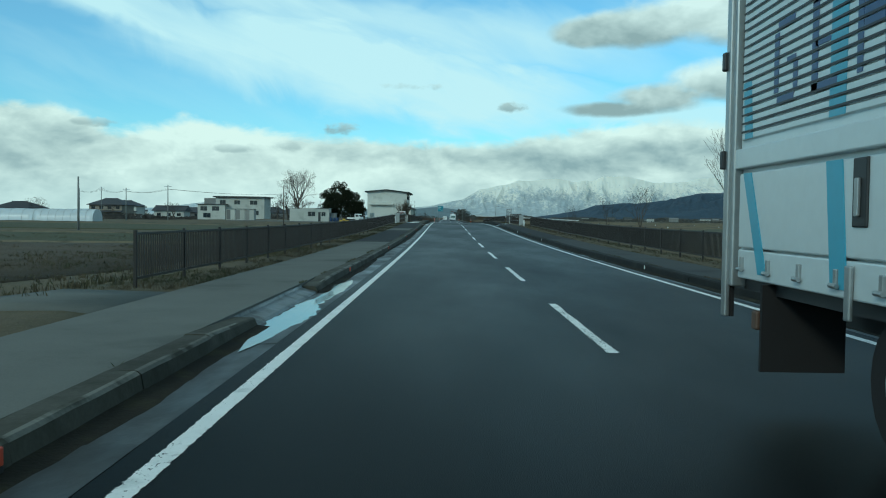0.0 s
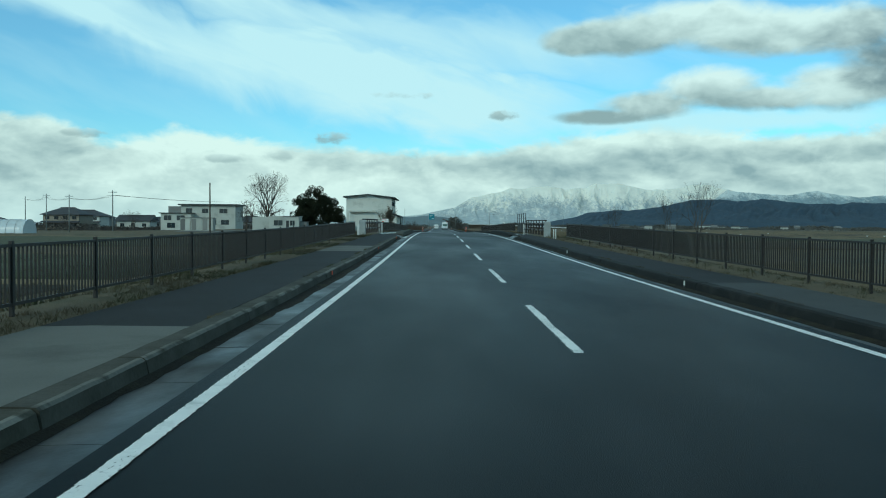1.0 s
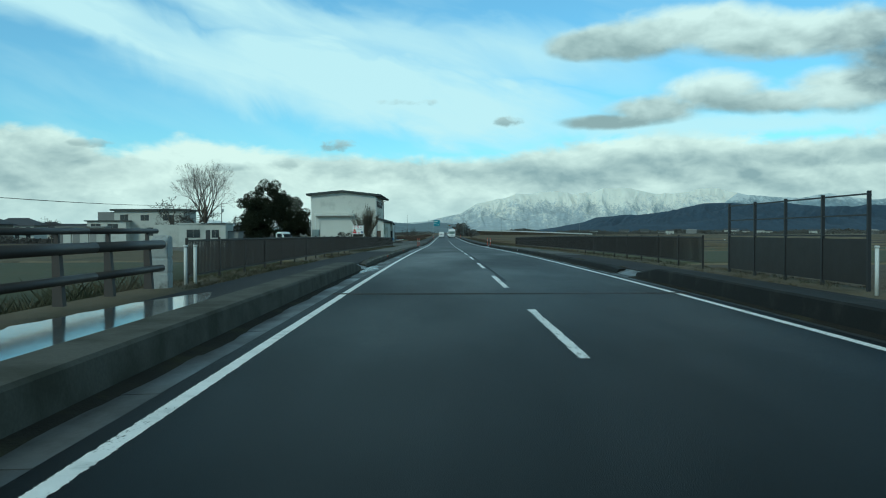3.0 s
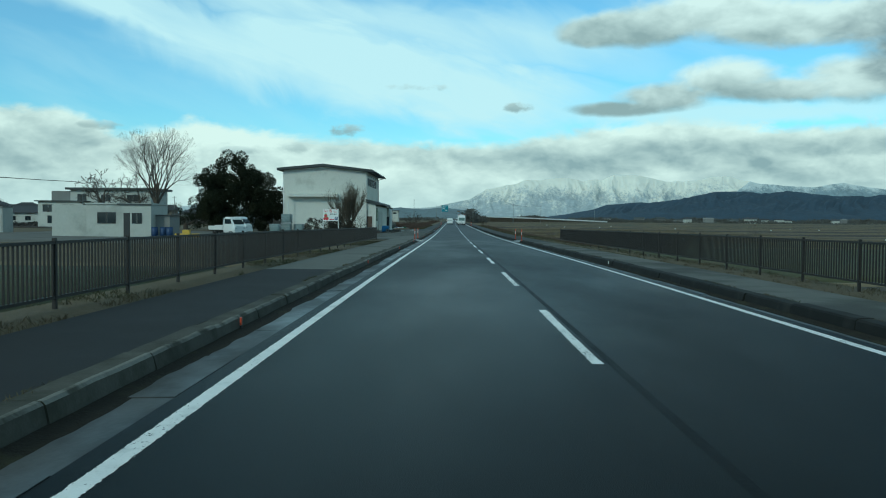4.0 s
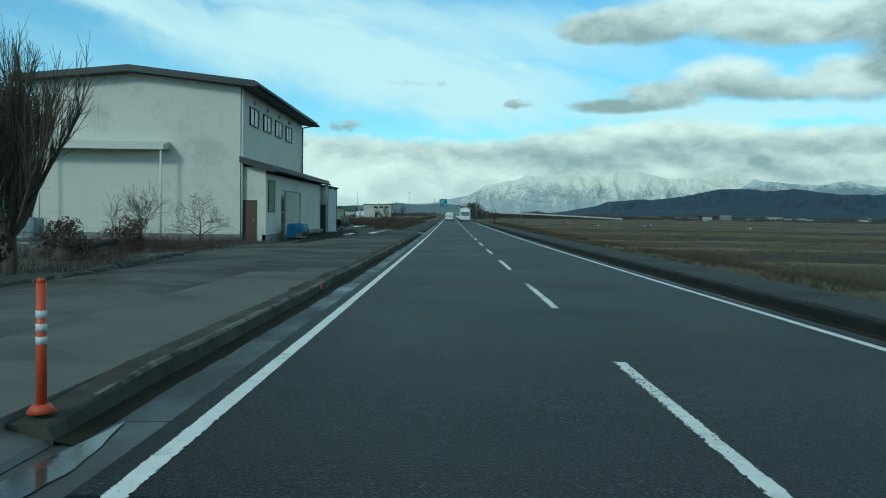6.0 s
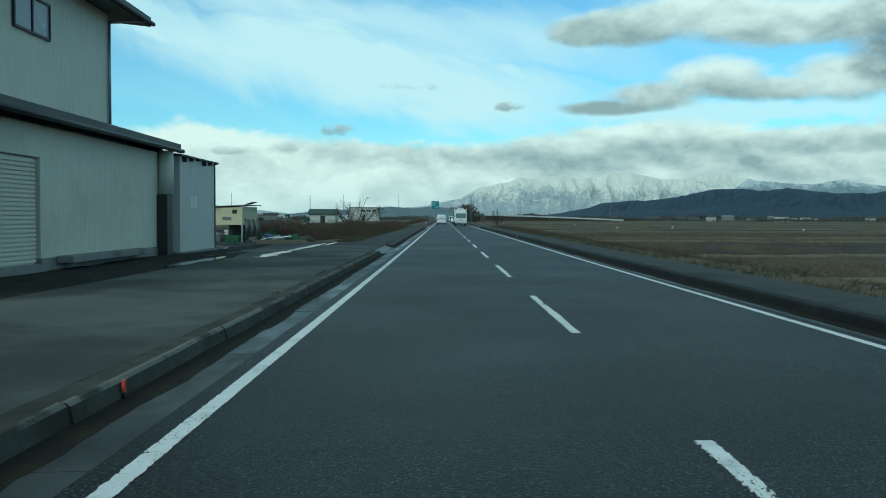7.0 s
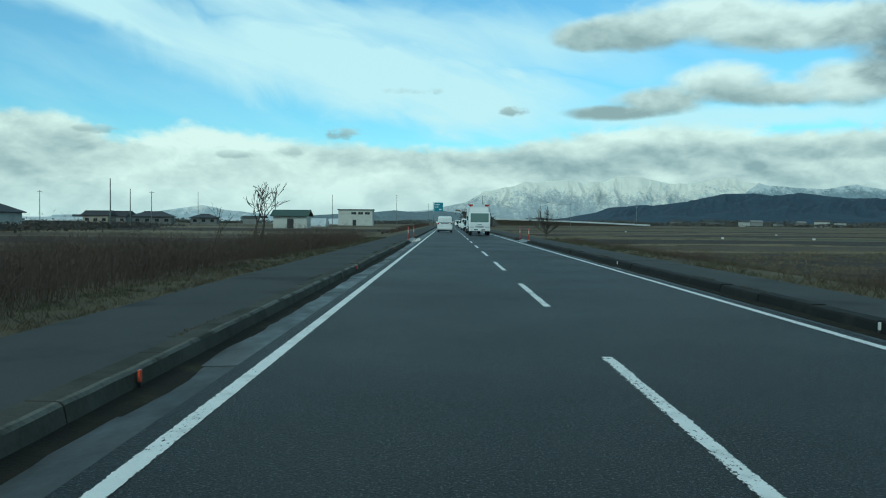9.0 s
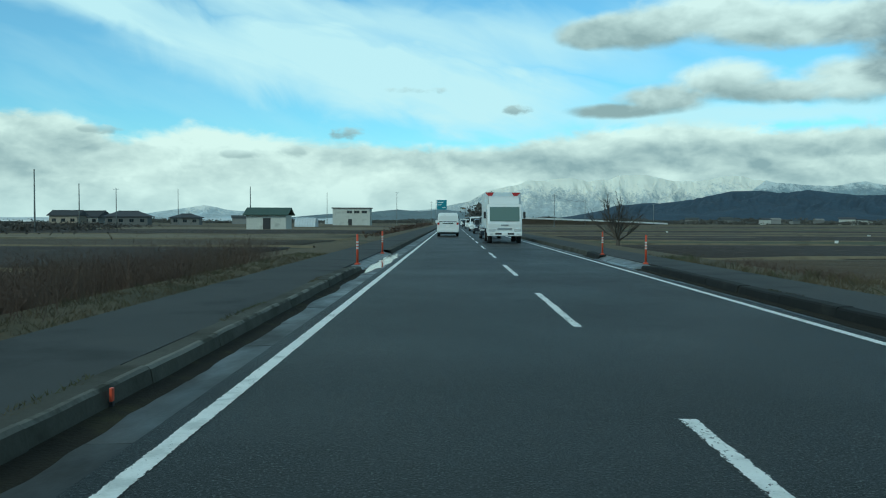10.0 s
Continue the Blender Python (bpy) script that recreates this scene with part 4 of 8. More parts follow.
def kerb_grass():
    """Short grass and moss rooted in the joint behind the kerb."""
    rng = np.random.default_rng(5)
    spots = []
    for side_name, (sgn, g0, k0, k1, w1) in SIDES.items():
        for y0, y1 in runs(side_name, 0, 345):
            for y in np.arange(y0, y1, 0.06):
                if noise.noise((y * 0.35, sgn * 4.0, 1.0)) > 0.12:
                    spots.append((sgn * (k1 + rng.normal(0.0, 0.02)), float(y), rng.uniform(0.5, 1.2)))
    verts, faces = [], []
    for x, y, k in spots:
        z = road_z(y) + 0.15
        for _ in range(4):
            h = rng.uniform(0.012, 0.045) * k
            bx, by = x + rng.normal(0, 0.02), y + rng.normal(0, 0.04)
            n = len(verts)
            verts += [(bx - 0.006, by, z), (bx + 0.006, by, z), (bx + rng.normal(0, 0.03), by + rng.normal(0, 0.03), z + h)]
            faces.append((n, n + 1, n + 2))
    me = bpy.data.meshes.new("kerb_grass")
    me.from_pydata(verts, [], faces)
    me.materials.append(BLADE)
    tagged(new("kerb_grass", me), "short dull grass growing along the kerb joint", "grass", kind="stuff")


kerb_grass()


# ---- fences, bridge, markers ----
def shared(name, me, loc, parent, label=""):
    ob = new(name, me)
    ob.parent = parent
    ob.location = loc
    return tagged(ob, label) if label else ob


def mesh_of(name, bm, mat):
    me = bpy.data.meshes.new(name)
    bm.to_mesh(me)
    bm.free()
    me.materials.append(mat)
    return me


SLAT = mesh_of("slat", box(bmesh.new(), -0.011, 0.011, -0.011, 0.011, 0.0, 0.70), FENCE)
FENCE_POST = mesh_of("post", box(bmesh.new(), -0.027, 0.027, -0.027, 0.027, -0.25, 0.92, 0.006), FENCE)


def rail_run(ys, x, z, r, square=True):
    bm = bmesh.new()
    prev = None
    for y in ys:
        row = [bm.verts.new((x + a * r, y, road_z(y) + z + b * r)) for a, b in ((-1, -1), (1, -1), (1, 1), (-1, 1))]
        if prev:
            for k in range(4):
                bm.faces.new((prev[k], prev[(k + 1) % 4], row[(k + 1) % 4], row[k]))
        else:
            bm.faces.new(row)
        prev = row
    bm.faces.new(prev[::-1])
    return bm


def picket_fence(x, y0, y1, single, label, pitch=2.6, base=0.14):
    """Posts, two rails and upright bars; the bars of the stretch `single` are pieces of their own."""
    f = thing("picket_fence", label, "fence", (x, y0, 0), group="roadside fences")
    n = round((y1 - y0) / pitch)
    ys = [y0 + (y1 - y0) * k / n for k in range(n + 1)]
    for y in ys:
        shared("post", FENCE_POST, (0, y - y0, road_z(y) + base), f)
    for z in (0.13, 0.86):
        ob = part("rail", rail_run(steps(y0, y1, 4), 0, base + z, 0.02), FENCE, f)
        ob.location = (0, -y0, 0)
    verts, faces, count = [], [], 0
    for k in range(int((y1 - y0) / 0.115)):
        y = y0 + 0.06 + 0.115 * k
        z = road_z(y) + base + 0.14
        if single[0] <= y < single[1] and count < 300:
            shared("slat", SLAT, (0, y - y0, z), f)
            count += 1
            continue
        m = len(verts)
        verts += [(a * 0.011, y - y0 + b * 0.011, z + h) for h in (0, 0.70) for a, b in ((-1, -1), (1, -1), (1, 1), (-1, 1))]
        faces += [(m + q, m + (q + 1) % 4, m + 4 + (q + 1) % 4, m + 4 + q) for q in range(4)]
    me = bpy.data.meshes.new("slats")
    me.from_pydata(verts, [], faces)
    me.materials.append(FENCE)
    ob = new("slats", me)
    ob.parent = f
    tagged(ob, kind="stuff")
    return f


picket_fence(-6.75, 15.2, 86.6, (15, 54), "dark brown steel picket fence along the field")
picket_fence(-6.65, 109.6, 182.6, (140, 180), "dark brown steel picket fence before the yard")
picket_fence(6.30, 12.4, 82.9, (30, 69), "dark brown steel picket fence beside the footway")
picket_fence(6.25, 117.0, 182.4, (143, 183), "dark brown steel picket fence above the fields")


def tall_fence():
    f = thing("mesh_fence", "tall dark steel fence panels by the bridge end", "fence", (6.3, 107.2, 0))
    z = road_z(110) + 0.14
    for k in range(5):
        part("post", box(bmesh.new(), -0.03, 0.03, k * 1.9 - 0.03, k * 1.9 + 0.03, z - 0.2, z + 1.75), DARK_METAL, f)
    for k in range(4):
        part("panel", box(bmesh.new(), -0.012, 0.012, k * 1.9 + 0.04, k * 1.9 + 1.86, z + 0.05, z + 0.88), FENCE, f)
        for h in (0.92, 1.3, 1.68):
            part("rail", box(bmesh.new(), -0.012, 0.012, k * 1.9 + 0.03, k * 1.9 + 1.87, z + h, z + h + 0.03), DARK_METAL, f)


tall_fence()


def bridge_rail(x, y0, y1, inward, label):
    """Steel posts with a hand rail and two beams between concrete pillars."""
    f = thing("bridge_railing", label, "railing", (0, 0, 0), group="bridge railings")
    n = round((y1 - y0) / 1.78)
    for k in range(n + 1):
        y = y0 + (y1 - y0) * k / n
        z = road_z(y) + 0.15
        bm = bmesh.new()
        prism(bm, [(x - 0.05 * inward, z), (x + 0.10 * inward, z), (x + 0.04 * inward, z + 0.88), (x - 0.05 * inward, z + 0.88)], "y", y - 0.06, y + 0.06)
        box(bm, x - 0.03, x + 0.03, y - 0.03, y + 0.03, z + 0.86, z + 1.02)
        part("post", bm, RAIL, f)
    for dx, z, r in ((0.0, 1.05, 0.05), (0.10, 0.80, 0.085), (0.10, 0.36, 0.065)):
        bm = bmesh.new()
        ys = steps(y0 - 0.5, y1 + 0.5, 3)
        for a, b in zip(ys, ys[1:]):
            tube(bm, (x + dx * inward, a, road_z(a) + 0.15 + z), (x + dx * inward, b, road_z(b) + 0.15 + z), r, r, 10)
        part("rail", bm, RAIL, f)
    return f


def pillar(x, y, s, h, label):
    p = thing("bridge_pillar", label, "pillar", (x, y, road_z(y) + 0.1), group="bridge pillars")
    for k, (a, b) in enumerate(((-0.2, 0.30), (0.325, 0.58))):
        part("block", box(bmesh.new(), -0.24 * s, 0.24 * s, -0.22 * s, 0.22 * s, a * h, b * h, 0.02), PILLAR, p)
    part("joint", box(bmesh.new(), -0.22 * s, 0.22 * s, -0.20 * s, 0.20 * s, 0.29 * h, 0.61 * h), PILLAR, p)
    bm = bmesh.new()
    prism(bm, [(-0.22 * s, 0.605 * h), (0.22 * s, 0.605 * h), (0.22 * s, 1.0 * h), (0.02 * s, 1.05 * h), (-0.22 * s, 0.92 * h)], "x", -0.24 * s, 0.24 * s)
    bmesh.ops.bevel(bm, geom=bm.edges[:], offset=0.02, segments=2, affect="EDGES")
    part("cap", bm, PILLAR, p)


bridge_rail(-6.72, 92.6, 107.4, 1, "brown tubular steel bridge railing with wet foot")
bridge_rail(6.05, 91.3, 104.2, -1, "brown tubular steel bridge railing")
pillar(-6.72, 91.9, 0.92, 1.02, "weathered grey concrete end pillar of the bridge")
pillar(-6.72, 108.2, 0.7, 0.98, "smaller grey concrete end pillar of the bridge")
pillar(6.10, 90.7, 0.92, 0.98, "weathered grey concrete end pillar of the bridge")
pillar(6.10, 104.9, 0.7, 0.95, "smaller grey concrete end pillar of the bridge")


def bridge_deck():
    for sgn, x0, x1 in ((-1, 3.88, 4.46), (1, 3.56, 4.1)):
        y0, y1 = (92.5, 118.8) if sgn < 0 else (92.0, 113.8)
        bm = bmesh.new()
        prev = None
        for y in steps(y0, y1, 2):
            h = 0.30 * min(1.0, (y - y0) / 0.5 + 0.55, (y1 - y) / 2.5 + 0.4)
            z = road_z(y)
            row = [bm.verts.new((sgn * x, y, z + k)) for x, k in ((x0, -0.1), (x0 + 0.03, h - 0.03), (x0 + 0.06, h), (x1 - 0.03, h), (x1, h - 0.03), (x1, 0))]
            if prev:
                for k in range(5):
                    bm.faces.new((prev[k], prev[k + 1], row[k + 1], row[k]))
            else:
                bm.faces.new(row)
            prev = row
        bm.faces.new(prev[::-1])
        bmesh.ops.recalc_face_normals(bm, faces=bm.faces[:])
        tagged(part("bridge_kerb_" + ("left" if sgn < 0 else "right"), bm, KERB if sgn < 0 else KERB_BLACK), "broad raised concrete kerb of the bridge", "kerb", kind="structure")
    for y in (94.45, 108.05):
        j = thing("expansion_joint", "steel expansion joint across the bridge deck", "expansion joint", kind="structure")
        for d in (-0.16, 0.10):
            part("edge_bar", box(bmesh.new(), -3.44, 3.30, y + d, y + d + 0.06, road_z(y) - 0.02, road_z(y) + 0.006), RAIL, j)
        part("seal", box(bmesh.new(), -3.44, 3.30, y - 0.10, y + 0.10, road_z(y) - 0.02, road_z(y) + 0.004), SILT, j)


bridge_deck()


def marker_post(x, y, h, label="white plastic boundary marker post in the grass"):
    p = thing("marker_post", label, "post", (x, y, ground_z(x, y)), group="white marker posts")
    part("shaft", tube(bmesh.new(), (0, 0, -0.1), (0, 0, h - 0.04), 0.034, 0.034, 10), POST_WHITE, p)
    part("cap", tube(bmesh.new(), (0, 0, h - 0.04), (0, 0, h), 0.046, 0.04, 10), POST_WHITE, p)


for x, y, h in ((-6.72, 88.25, 0.68), (-6.80, 89.9, 0.72), (5.9, 84.9, 0.62), (5.95, 86.2, 0.62)):
    marker_post(x, y, h)
for x, y in ((-6.5, 109.0), (-6.45, 109.5), (6.0, 105.9), (6.05, 106.4)):
    marker_post(x, y, 0.80, "white plastic marker post beside the bridge end")


def delineator(x, y, h=0.78):
    z = road_z(y) + 0.14
    p = thing("delineator_post", "orange flexible road delineator with white reflective bands", "road delineator", (x, y, z), group="orange delineators")
    part("base", tube(bmesh.new(), (0, 0, 0), (0, 0, 0.05), 0.09, 0.05, 14), ORANGE, p)
    part("shaft", tube(bmesh.new(), (0, 0, 0.04), (0, 0, h), 0.031, 0.029, 12), ORANGE, p)
    for k in (0.50, 0.60, 0.70):
        part("band", tube(bmesh.new(), (0, 0, h * k + 0.02), (0, 0, h * k + 0.065), 0.0325, 0.0325, 12), POST_WHITE, p, "white reflective band")
    part("cap", tube(bmesh.new(), (0, 0, h), (0, 0, h + 0.025), 0.031, 0.02, 12), ORANGE, p)


for x, y in ((-4.06, 185.3), (-4.08, 191.6), (3.72, 184.8), (3.72, 190.9), (-4.06, 341.9), (-4.0, 349.5), (3.72, 342.7), (3.72, 349.5)):
    delineator(x, y)


def kerb_reflector(x, y, sgn, mat, label):
    p = thing("kerb_reflector", label, "reflector", (x, y, road_z(y) + 0.11), group="kerb reflectors")
    part("plate", box(bmesh.new(), -0.012, 0.012, -0.022, 0.022, -0.055, 0.04, 0.006), mat, p)
    part("foot", box(bmesh.new(), -0.012, 0.012, -0.02, 0.02, -0.09, -0.06), DARK_METAL, p)


for y in (5.35, 19.3 + 2.0, 35.2, 51.1, 67.2, 83.1, 132.0, 148.0, 164.0, 180.0, 201.8, 217.8, 225.8, 241.9, 260.9, 276.9, 292.9, 308.9, 324.9):
    kerb_reflector(-3.915, y, -1, RED, "small red reflector plate fixed to the kerb")
for y in (24.0, 48.5, 64.5, 149.0, 280.3, 296.6, 312.5):
    kerb_reflector(3.565, y, 1, POST_WHITE, "small white reflector plate fixed to the kerb")


# ---- the warehouse and its yard ----
def window(parent, plane, x0, x1, z0, z1, panes=2, frame_mat=DARK_METAL, normal=-1, pane_mat=GLASS):
    """A framed window standing proud of a wall. plane: ('y', value) for walls along x, ('x', value) for walls along y."""
    axis, v = plane
    w = part("window", bmesh.new(), frame_mat, parent, "dark-framed window")
    def slab(bm, a0, a1, b0, b1, d0, d1):
        lo, hi = sorted((v + normal * d0, v + normal * d1))
        if axis == "y":
            box(bm, a0, a1, lo, hi, b0, b1)
        else:
            box(bm, lo, hi, a0, a1, b0, b1)
    bm = bmesh.new()
    t = 0.06
    for a0, a1, b0, b1 in ((x0, x1, z0, z0 + t), (x0, x1, z1 - t, z1), (x0, x0 + t, z0 + t, z1 - t), (x1 - t, x1, z0 + t, z1 - t)):
        slab(bm, a0, a1, b0, b1, -0.05, 0.05)
    for k in range(1, panes):
        xm = x0 + (x1 - x0) * k / panes
        slab(bm, xm - t / 2, xm + t / 2, z0 + t, z1 - t, -0.05, 0.04)
    bm.to_mesh(w.data)
    bm.free()
    for k in range(panes):
        bm = bmesh.new()
        a, b = x0 + (x1 - x0) * k / panes + t, x0 + (x1 - x0) * (k + 1) / panes - t
        slab(bm, a, b, z0 + t, z1 - t, -0.02, 0.012)
        part("pane", bm, pane_mat, w)
    return w


SHUTTER = material("cream_shutter_slats", (0.66, 0.64, 0.54), 0.6, grain=6, coarse=0.8, tone=0.12, second=(0.52, 0.50, 0.42), second_scale=0.8, bump=0.05)
PALE_PANE = material("frosted_window_pane", (0.30, 0.34, 0.35), 0.25, grain=3, coarse=1, tone=0.15, bump=0)


def warehouse():
    h = thing("warehouse", "pale two-storey metal-clad warehouse with dark low roof", "building")
    x0, x1, y0, y1 = -22.1, -11.95, 229.0, 246.6
    ridge = -17.2
    bm = bmesh.new()
    prism(bm, [(x0, 0.0), (x1, 0.0), (x1, 7.62), (ridge, 8.20), (x0, 7.75)], "y", y0, y0 + 0.2)
    part("front_wall", bm, CLAD, h, "stained pale rendered gable wall")
    bm = bmesh.new()
    prism(bm, [(x0, 0.0), (x1, 0.0), (x1, 7.62), (ridge, 8.20), (x0, 7.75)], "y", y1 - 0.2, y1)
    part("back_wall", bm, CLAD, h)
    part("side_wall", box(bmesh.new(), x1 - 0.2, x1 + 0.004, y0 + 0.2, y1 - 0.2, 0, 7.62), CLAD_SIDE, h, "grey vertically ribbed cladding")
    part("side_wall", box(bmesh.new(), x0, x0 + 0.2, y0 + 0.2, y1 - 0.2, 0, 7.75), CLAD_SIDE, h)
    bm = bmesh.new()
    up = 0.30
    prism(bm, [(x0 - 0.75, 7.68), (ridge, 8.22), (x1 + 0.85, 7.54), (x1 + 0.85, 7.54 + up), (ridge, 8.22 + up), (x0 - 0.75, 7.68 + up)], "y", y0 - 0.7, y1 + 1.4)
    part("roof", bm, ROOF, h, "dark low-pitched metal roof with deep fascia")
    g = bmesh.new()
    tube(g, (x1 + 0.93, y0 - 0.7, 7.62), (x1 + 0.93, y1 + 1.4, 7.62), 0.07, 0.07, 8)
    part("gutter", g, DARK_METAL, h)
    g = bmesh.new()
    tube(g, (x1 + 0.90, y1 + 0.8, 7.6), (x1 + 0.1, y1 - 0.1, 7.35), 0.045, 0.045, 8)
    tube(g, (x1 + 0.06, y1 - 0.1, 7.35), (x1 + 0.06, y1 - 0.1, 4.2), 0.045, 0.045, 8)
    part("downpipe", g, STEEL, h)
    g = bmesh.new()
    tube(g, (x1 + 0.07, y0 + 0.1, 7.5), (x1 + 0.07, y0 + 0.1, 0.1), 0.05, 0.05, 8)
    part("downpipe", g, POST_WHITE, h)
    g = bmesh.new()
    tube(g, (x0 - 0.08, y0 + 0.1, 7.6), (x0 - 0.08, y0 + 0.1, 0.1), 0.05, 0.05, 8)
    part("downpipe", g, POST_WHITE, h)
    for k in range(4):
        y = 230.85 + 3.22 * k
        window(h, ("x", x1 + 0.03), y, y + 1.95, 5.95, 6.9, 2, DARK_METAL, 1, PALE_PANE)
        part("vent_hood", box(bmesh.new(), x1, x1 + 0.12, y + 0.9, y + 1.15, 7.08, 7.28, 0.02), STEEL, h)
    # ledge canopy on the gable, patched panels
    bm = bmesh.new()
    prism(bm, [(y0 - 1.0, 4.45), (y0, 4.55), (y0, 4.9), (y0 - 1.0, 4.7)], "x", -21.6, -15.4)
    part("canopy", bm, CLAD, h, "pale box canopy on the gable")
    for xx in (-15.55, -21.4):
        g = bmesh.new()
        tube(g, (xx, y0 - 0.9, 4.5), (xx, y0 - 0.9, 0.1), 0.05, 0.05, 8)
        part("canopy_post", g, POST_WHITE, h)
    for a, b, c, d in ((-16.3, -15.0, 5.6, 6.9), (-14.4, -12.9, 5.5, 6.8), (-20.4, -18.9, 5.6, 6.7)):
        part("panel", box(bmesh.new(), a, b, y0 - 0.012, y0, c, d), CLAD, h, "faint patched wall panel")
    part("plinth", box(bmesh.new(), x0 - 0.03, x1 + 0.03, y0 - 0.03, y0 + 0.25, 0, 0.42), CONCRETE, h)
    # lean-to along the road side
    ax, ay0, ay1 = -10.75, 229.3, 248.0
    part("annex_wall", box(bmesh.new(), ax - 0.15, ax, ay0 + 0.15, 233.2, 0.42, 3.45), CLAD_SIDE, h)
    part("annex_wall", box(bmesh.new(), ax - 0.15, ax, 239.3, ay1, 0.42, 3.45), CLAD_SIDE, h)
    part("annex_wall", box(bmesh.new(), ax - 0.15, ax, 233.2, 239.3, 2.72, 3.45), CLAD_SIDE, h)
    part("annex_wall", box(bmesh.new(), x1 + 0.01, ax, ay0, ay0 + 0.15, 0.1, 3.75), CLAD, h)
    part("annex_wall", box(bmesh.new(), x1 + 0.01, ax, ay1 - 0.15, ay1, 0.1, 3.75), CLAD_SIDE, h)
    part("annex_wall", box(bmesh.new(), x1 - 0.15, x1, y1 + 0.003, ay1, 0.1, 3.93), CLAD_SIDE, h)
    bm = bmesh.new()
    prism(bm, [(x1 + 0.01, 3.75), (ax, 3.45), (ax, 3.50), (x1 + 0.01, 3.94)], "y", ay1 - 0.15, ay1)
    part("annex_gable", bm, CLAD_SIDE, h)
    part("annex_plinth", box(bmesh.new(), ax - 0.18, ax + 0.03, ay0, 233.2, 0.0, 0.42), CONCRETE, h)
    part("annex_plinth", box(bmesh.new(), ax - 0.18, ax + 0.03, 239.3, ay1, 0.0, 0.42), CONCRETE, h)
    bm = bmesh.new()
    prism(bm, [(x1, 3.95), (ax + 0.45, 3.48), (ax + 0.45, 3.78), (x1, 4.25)], "y", ay0 - 0.5, ay1 + 0.5)
    part("annex_roof", bm, ROOF, h, "dark lean-to roof with thick fascia")
    g = bmesh.new()
    tube(g, (ax + 0.52, ay0 - 0.5, 3.55), (ax + 0.52, ay1 + 0.5, 3.55), 0.07, 0.07, 8)
    part("annex_gutter", g, DARK_METAL, h)
    d = part("door", box(bmesh.new(), -12.0 + 0.03, -11.2, ay0 - 0.05, ay0 + 0.02, 0.12, 2.12, 0.01), BROWN_DOOR, h, "plain brown door")
    g = bmesh.new()
    tube(g, (-11.32, ay0 - 0.1, 1.05), (-11.32, ay0 - 0.1, 1.17), 0.02, 0.02, 6)
    part("handle", g, STEEL, d)
    # Black board set back in the opening stands in for the unlit interior.
    part("doorway_backing", box(bmesh.new(), ax - 0.9, ax - 0.85, 233.2, 239.3, 0.2, 2.72), DARK_METAL, h, "black board for the dark interior behind doorway and shutter")
    part("glazed_door", box(bmesh.new(), ax - 0.16, ax - 0.12, 233.25, 234.8, 0.3, 2.7), GLASS, h)
    s = part("shutter", box(bmesh.new(), ax - 0.14, ax - 0.10, 234.9, 239.2, 0.3, 2.7), SHUTTER, h, "pale louvred roller shutter")
    slat = mesh_of("slat", box(bmesh.new(), -0.03, 0.03, 0, 2.1, 0, 0.07), SHUTTER)
    for k in range(24):
        for y in (234.95, 237.08):
            shared("slat", slat, (ax - 0.08, y, 0.34 + k * 0.0975), s)
    part("sill", box(bmesh.new(), ax - 0.1, ax + 0.12, 233.2, 239.4, 0.0, 0.30), CONCRETE, h)
    p = part("poster", box(bmesh.new(), ax, ax + 0.03, 229.9, 231.3, 1.6, 3.1), POSTER, h, "faded green poster in a dark frame")
    for a, b, c, e in ((229.84, 231.36, 1.54, 1.6), (229.84, 231.36, 3.1, 3.16), (229.84, 229.9, 1.6, 3.1), (231.3, 231.36, 1.6, 3.1)):
        part("poster_frame", box(bmesh.new(), ax, ax + 0.045, a, b, c, e), DARK_METAL, p)
    g = bmesh.new()
    tube(g, (ax + 0.22, 247.62, 2.1), (ax + 0.22, 247.62, 3.5), 0.24, 0.24, 18)
    part("duct", g, CLAD, h, "fat pale vertical duct")
    part("cabinet", box(bmesh.new(), ax, ax + 0.34, 247.35, 247.9, 0.1, 2.1, 0.02), DARK_METAL, h, "dark upright cabinet below the duct")
    part("bench", box(bmesh.new(), ax + 0.05, ax + 0.45, 240.0, 245.6, 0.28, 0.45, 0.02), CONCRETE, h, "low concrete ledge")


warehouse()


def shed():
    h = thing("corrugated_shed", "grey corrugated sheet shed with ragged roof edge", "shed", (-10.35, 248.4, 0))
    part("wall", box(bmesh.new(), -2.2, 0, 0.1, 4.5, 0.15, 3.40), CLAD_SHED, h)
    bm = bmesh.new()
    prism(bm, [(-2.3, 3.62), (0.12, 3.41), (0.12, 3.46), (-2.3, 3.68)], "y", -0.1, 4.75)
    part("roof", bm, ROOF, h)
    for k in range(6):
        part("purlin_end", box(bmesh.new(), 0.0, 0.14, 0.4 + 0.8 * k, 0.46 + 0.8 * k, 3.22 + 0.07 * (k % 3), 3.42), DARK_METAL, h)
    part("footing", box(bmesh.new(), -2.2, 0.12, 0.0, 4.6, -0.1, 0.2), CONCRETE, h)
    for z in (0.0, 0.42):
        part("notice", box(bmesh.new(), 0.0, 0.015, 1.3 + z, 1.6 + z, 1.7, 2.1), SIGN_WHITE, h, "small white paper notice")
    part("corner_trim", box(bmesh.new(), -0.02, 0.03, 4.46, 4.54, 0.15, 3.40), DARK_METAL, h)


shed()


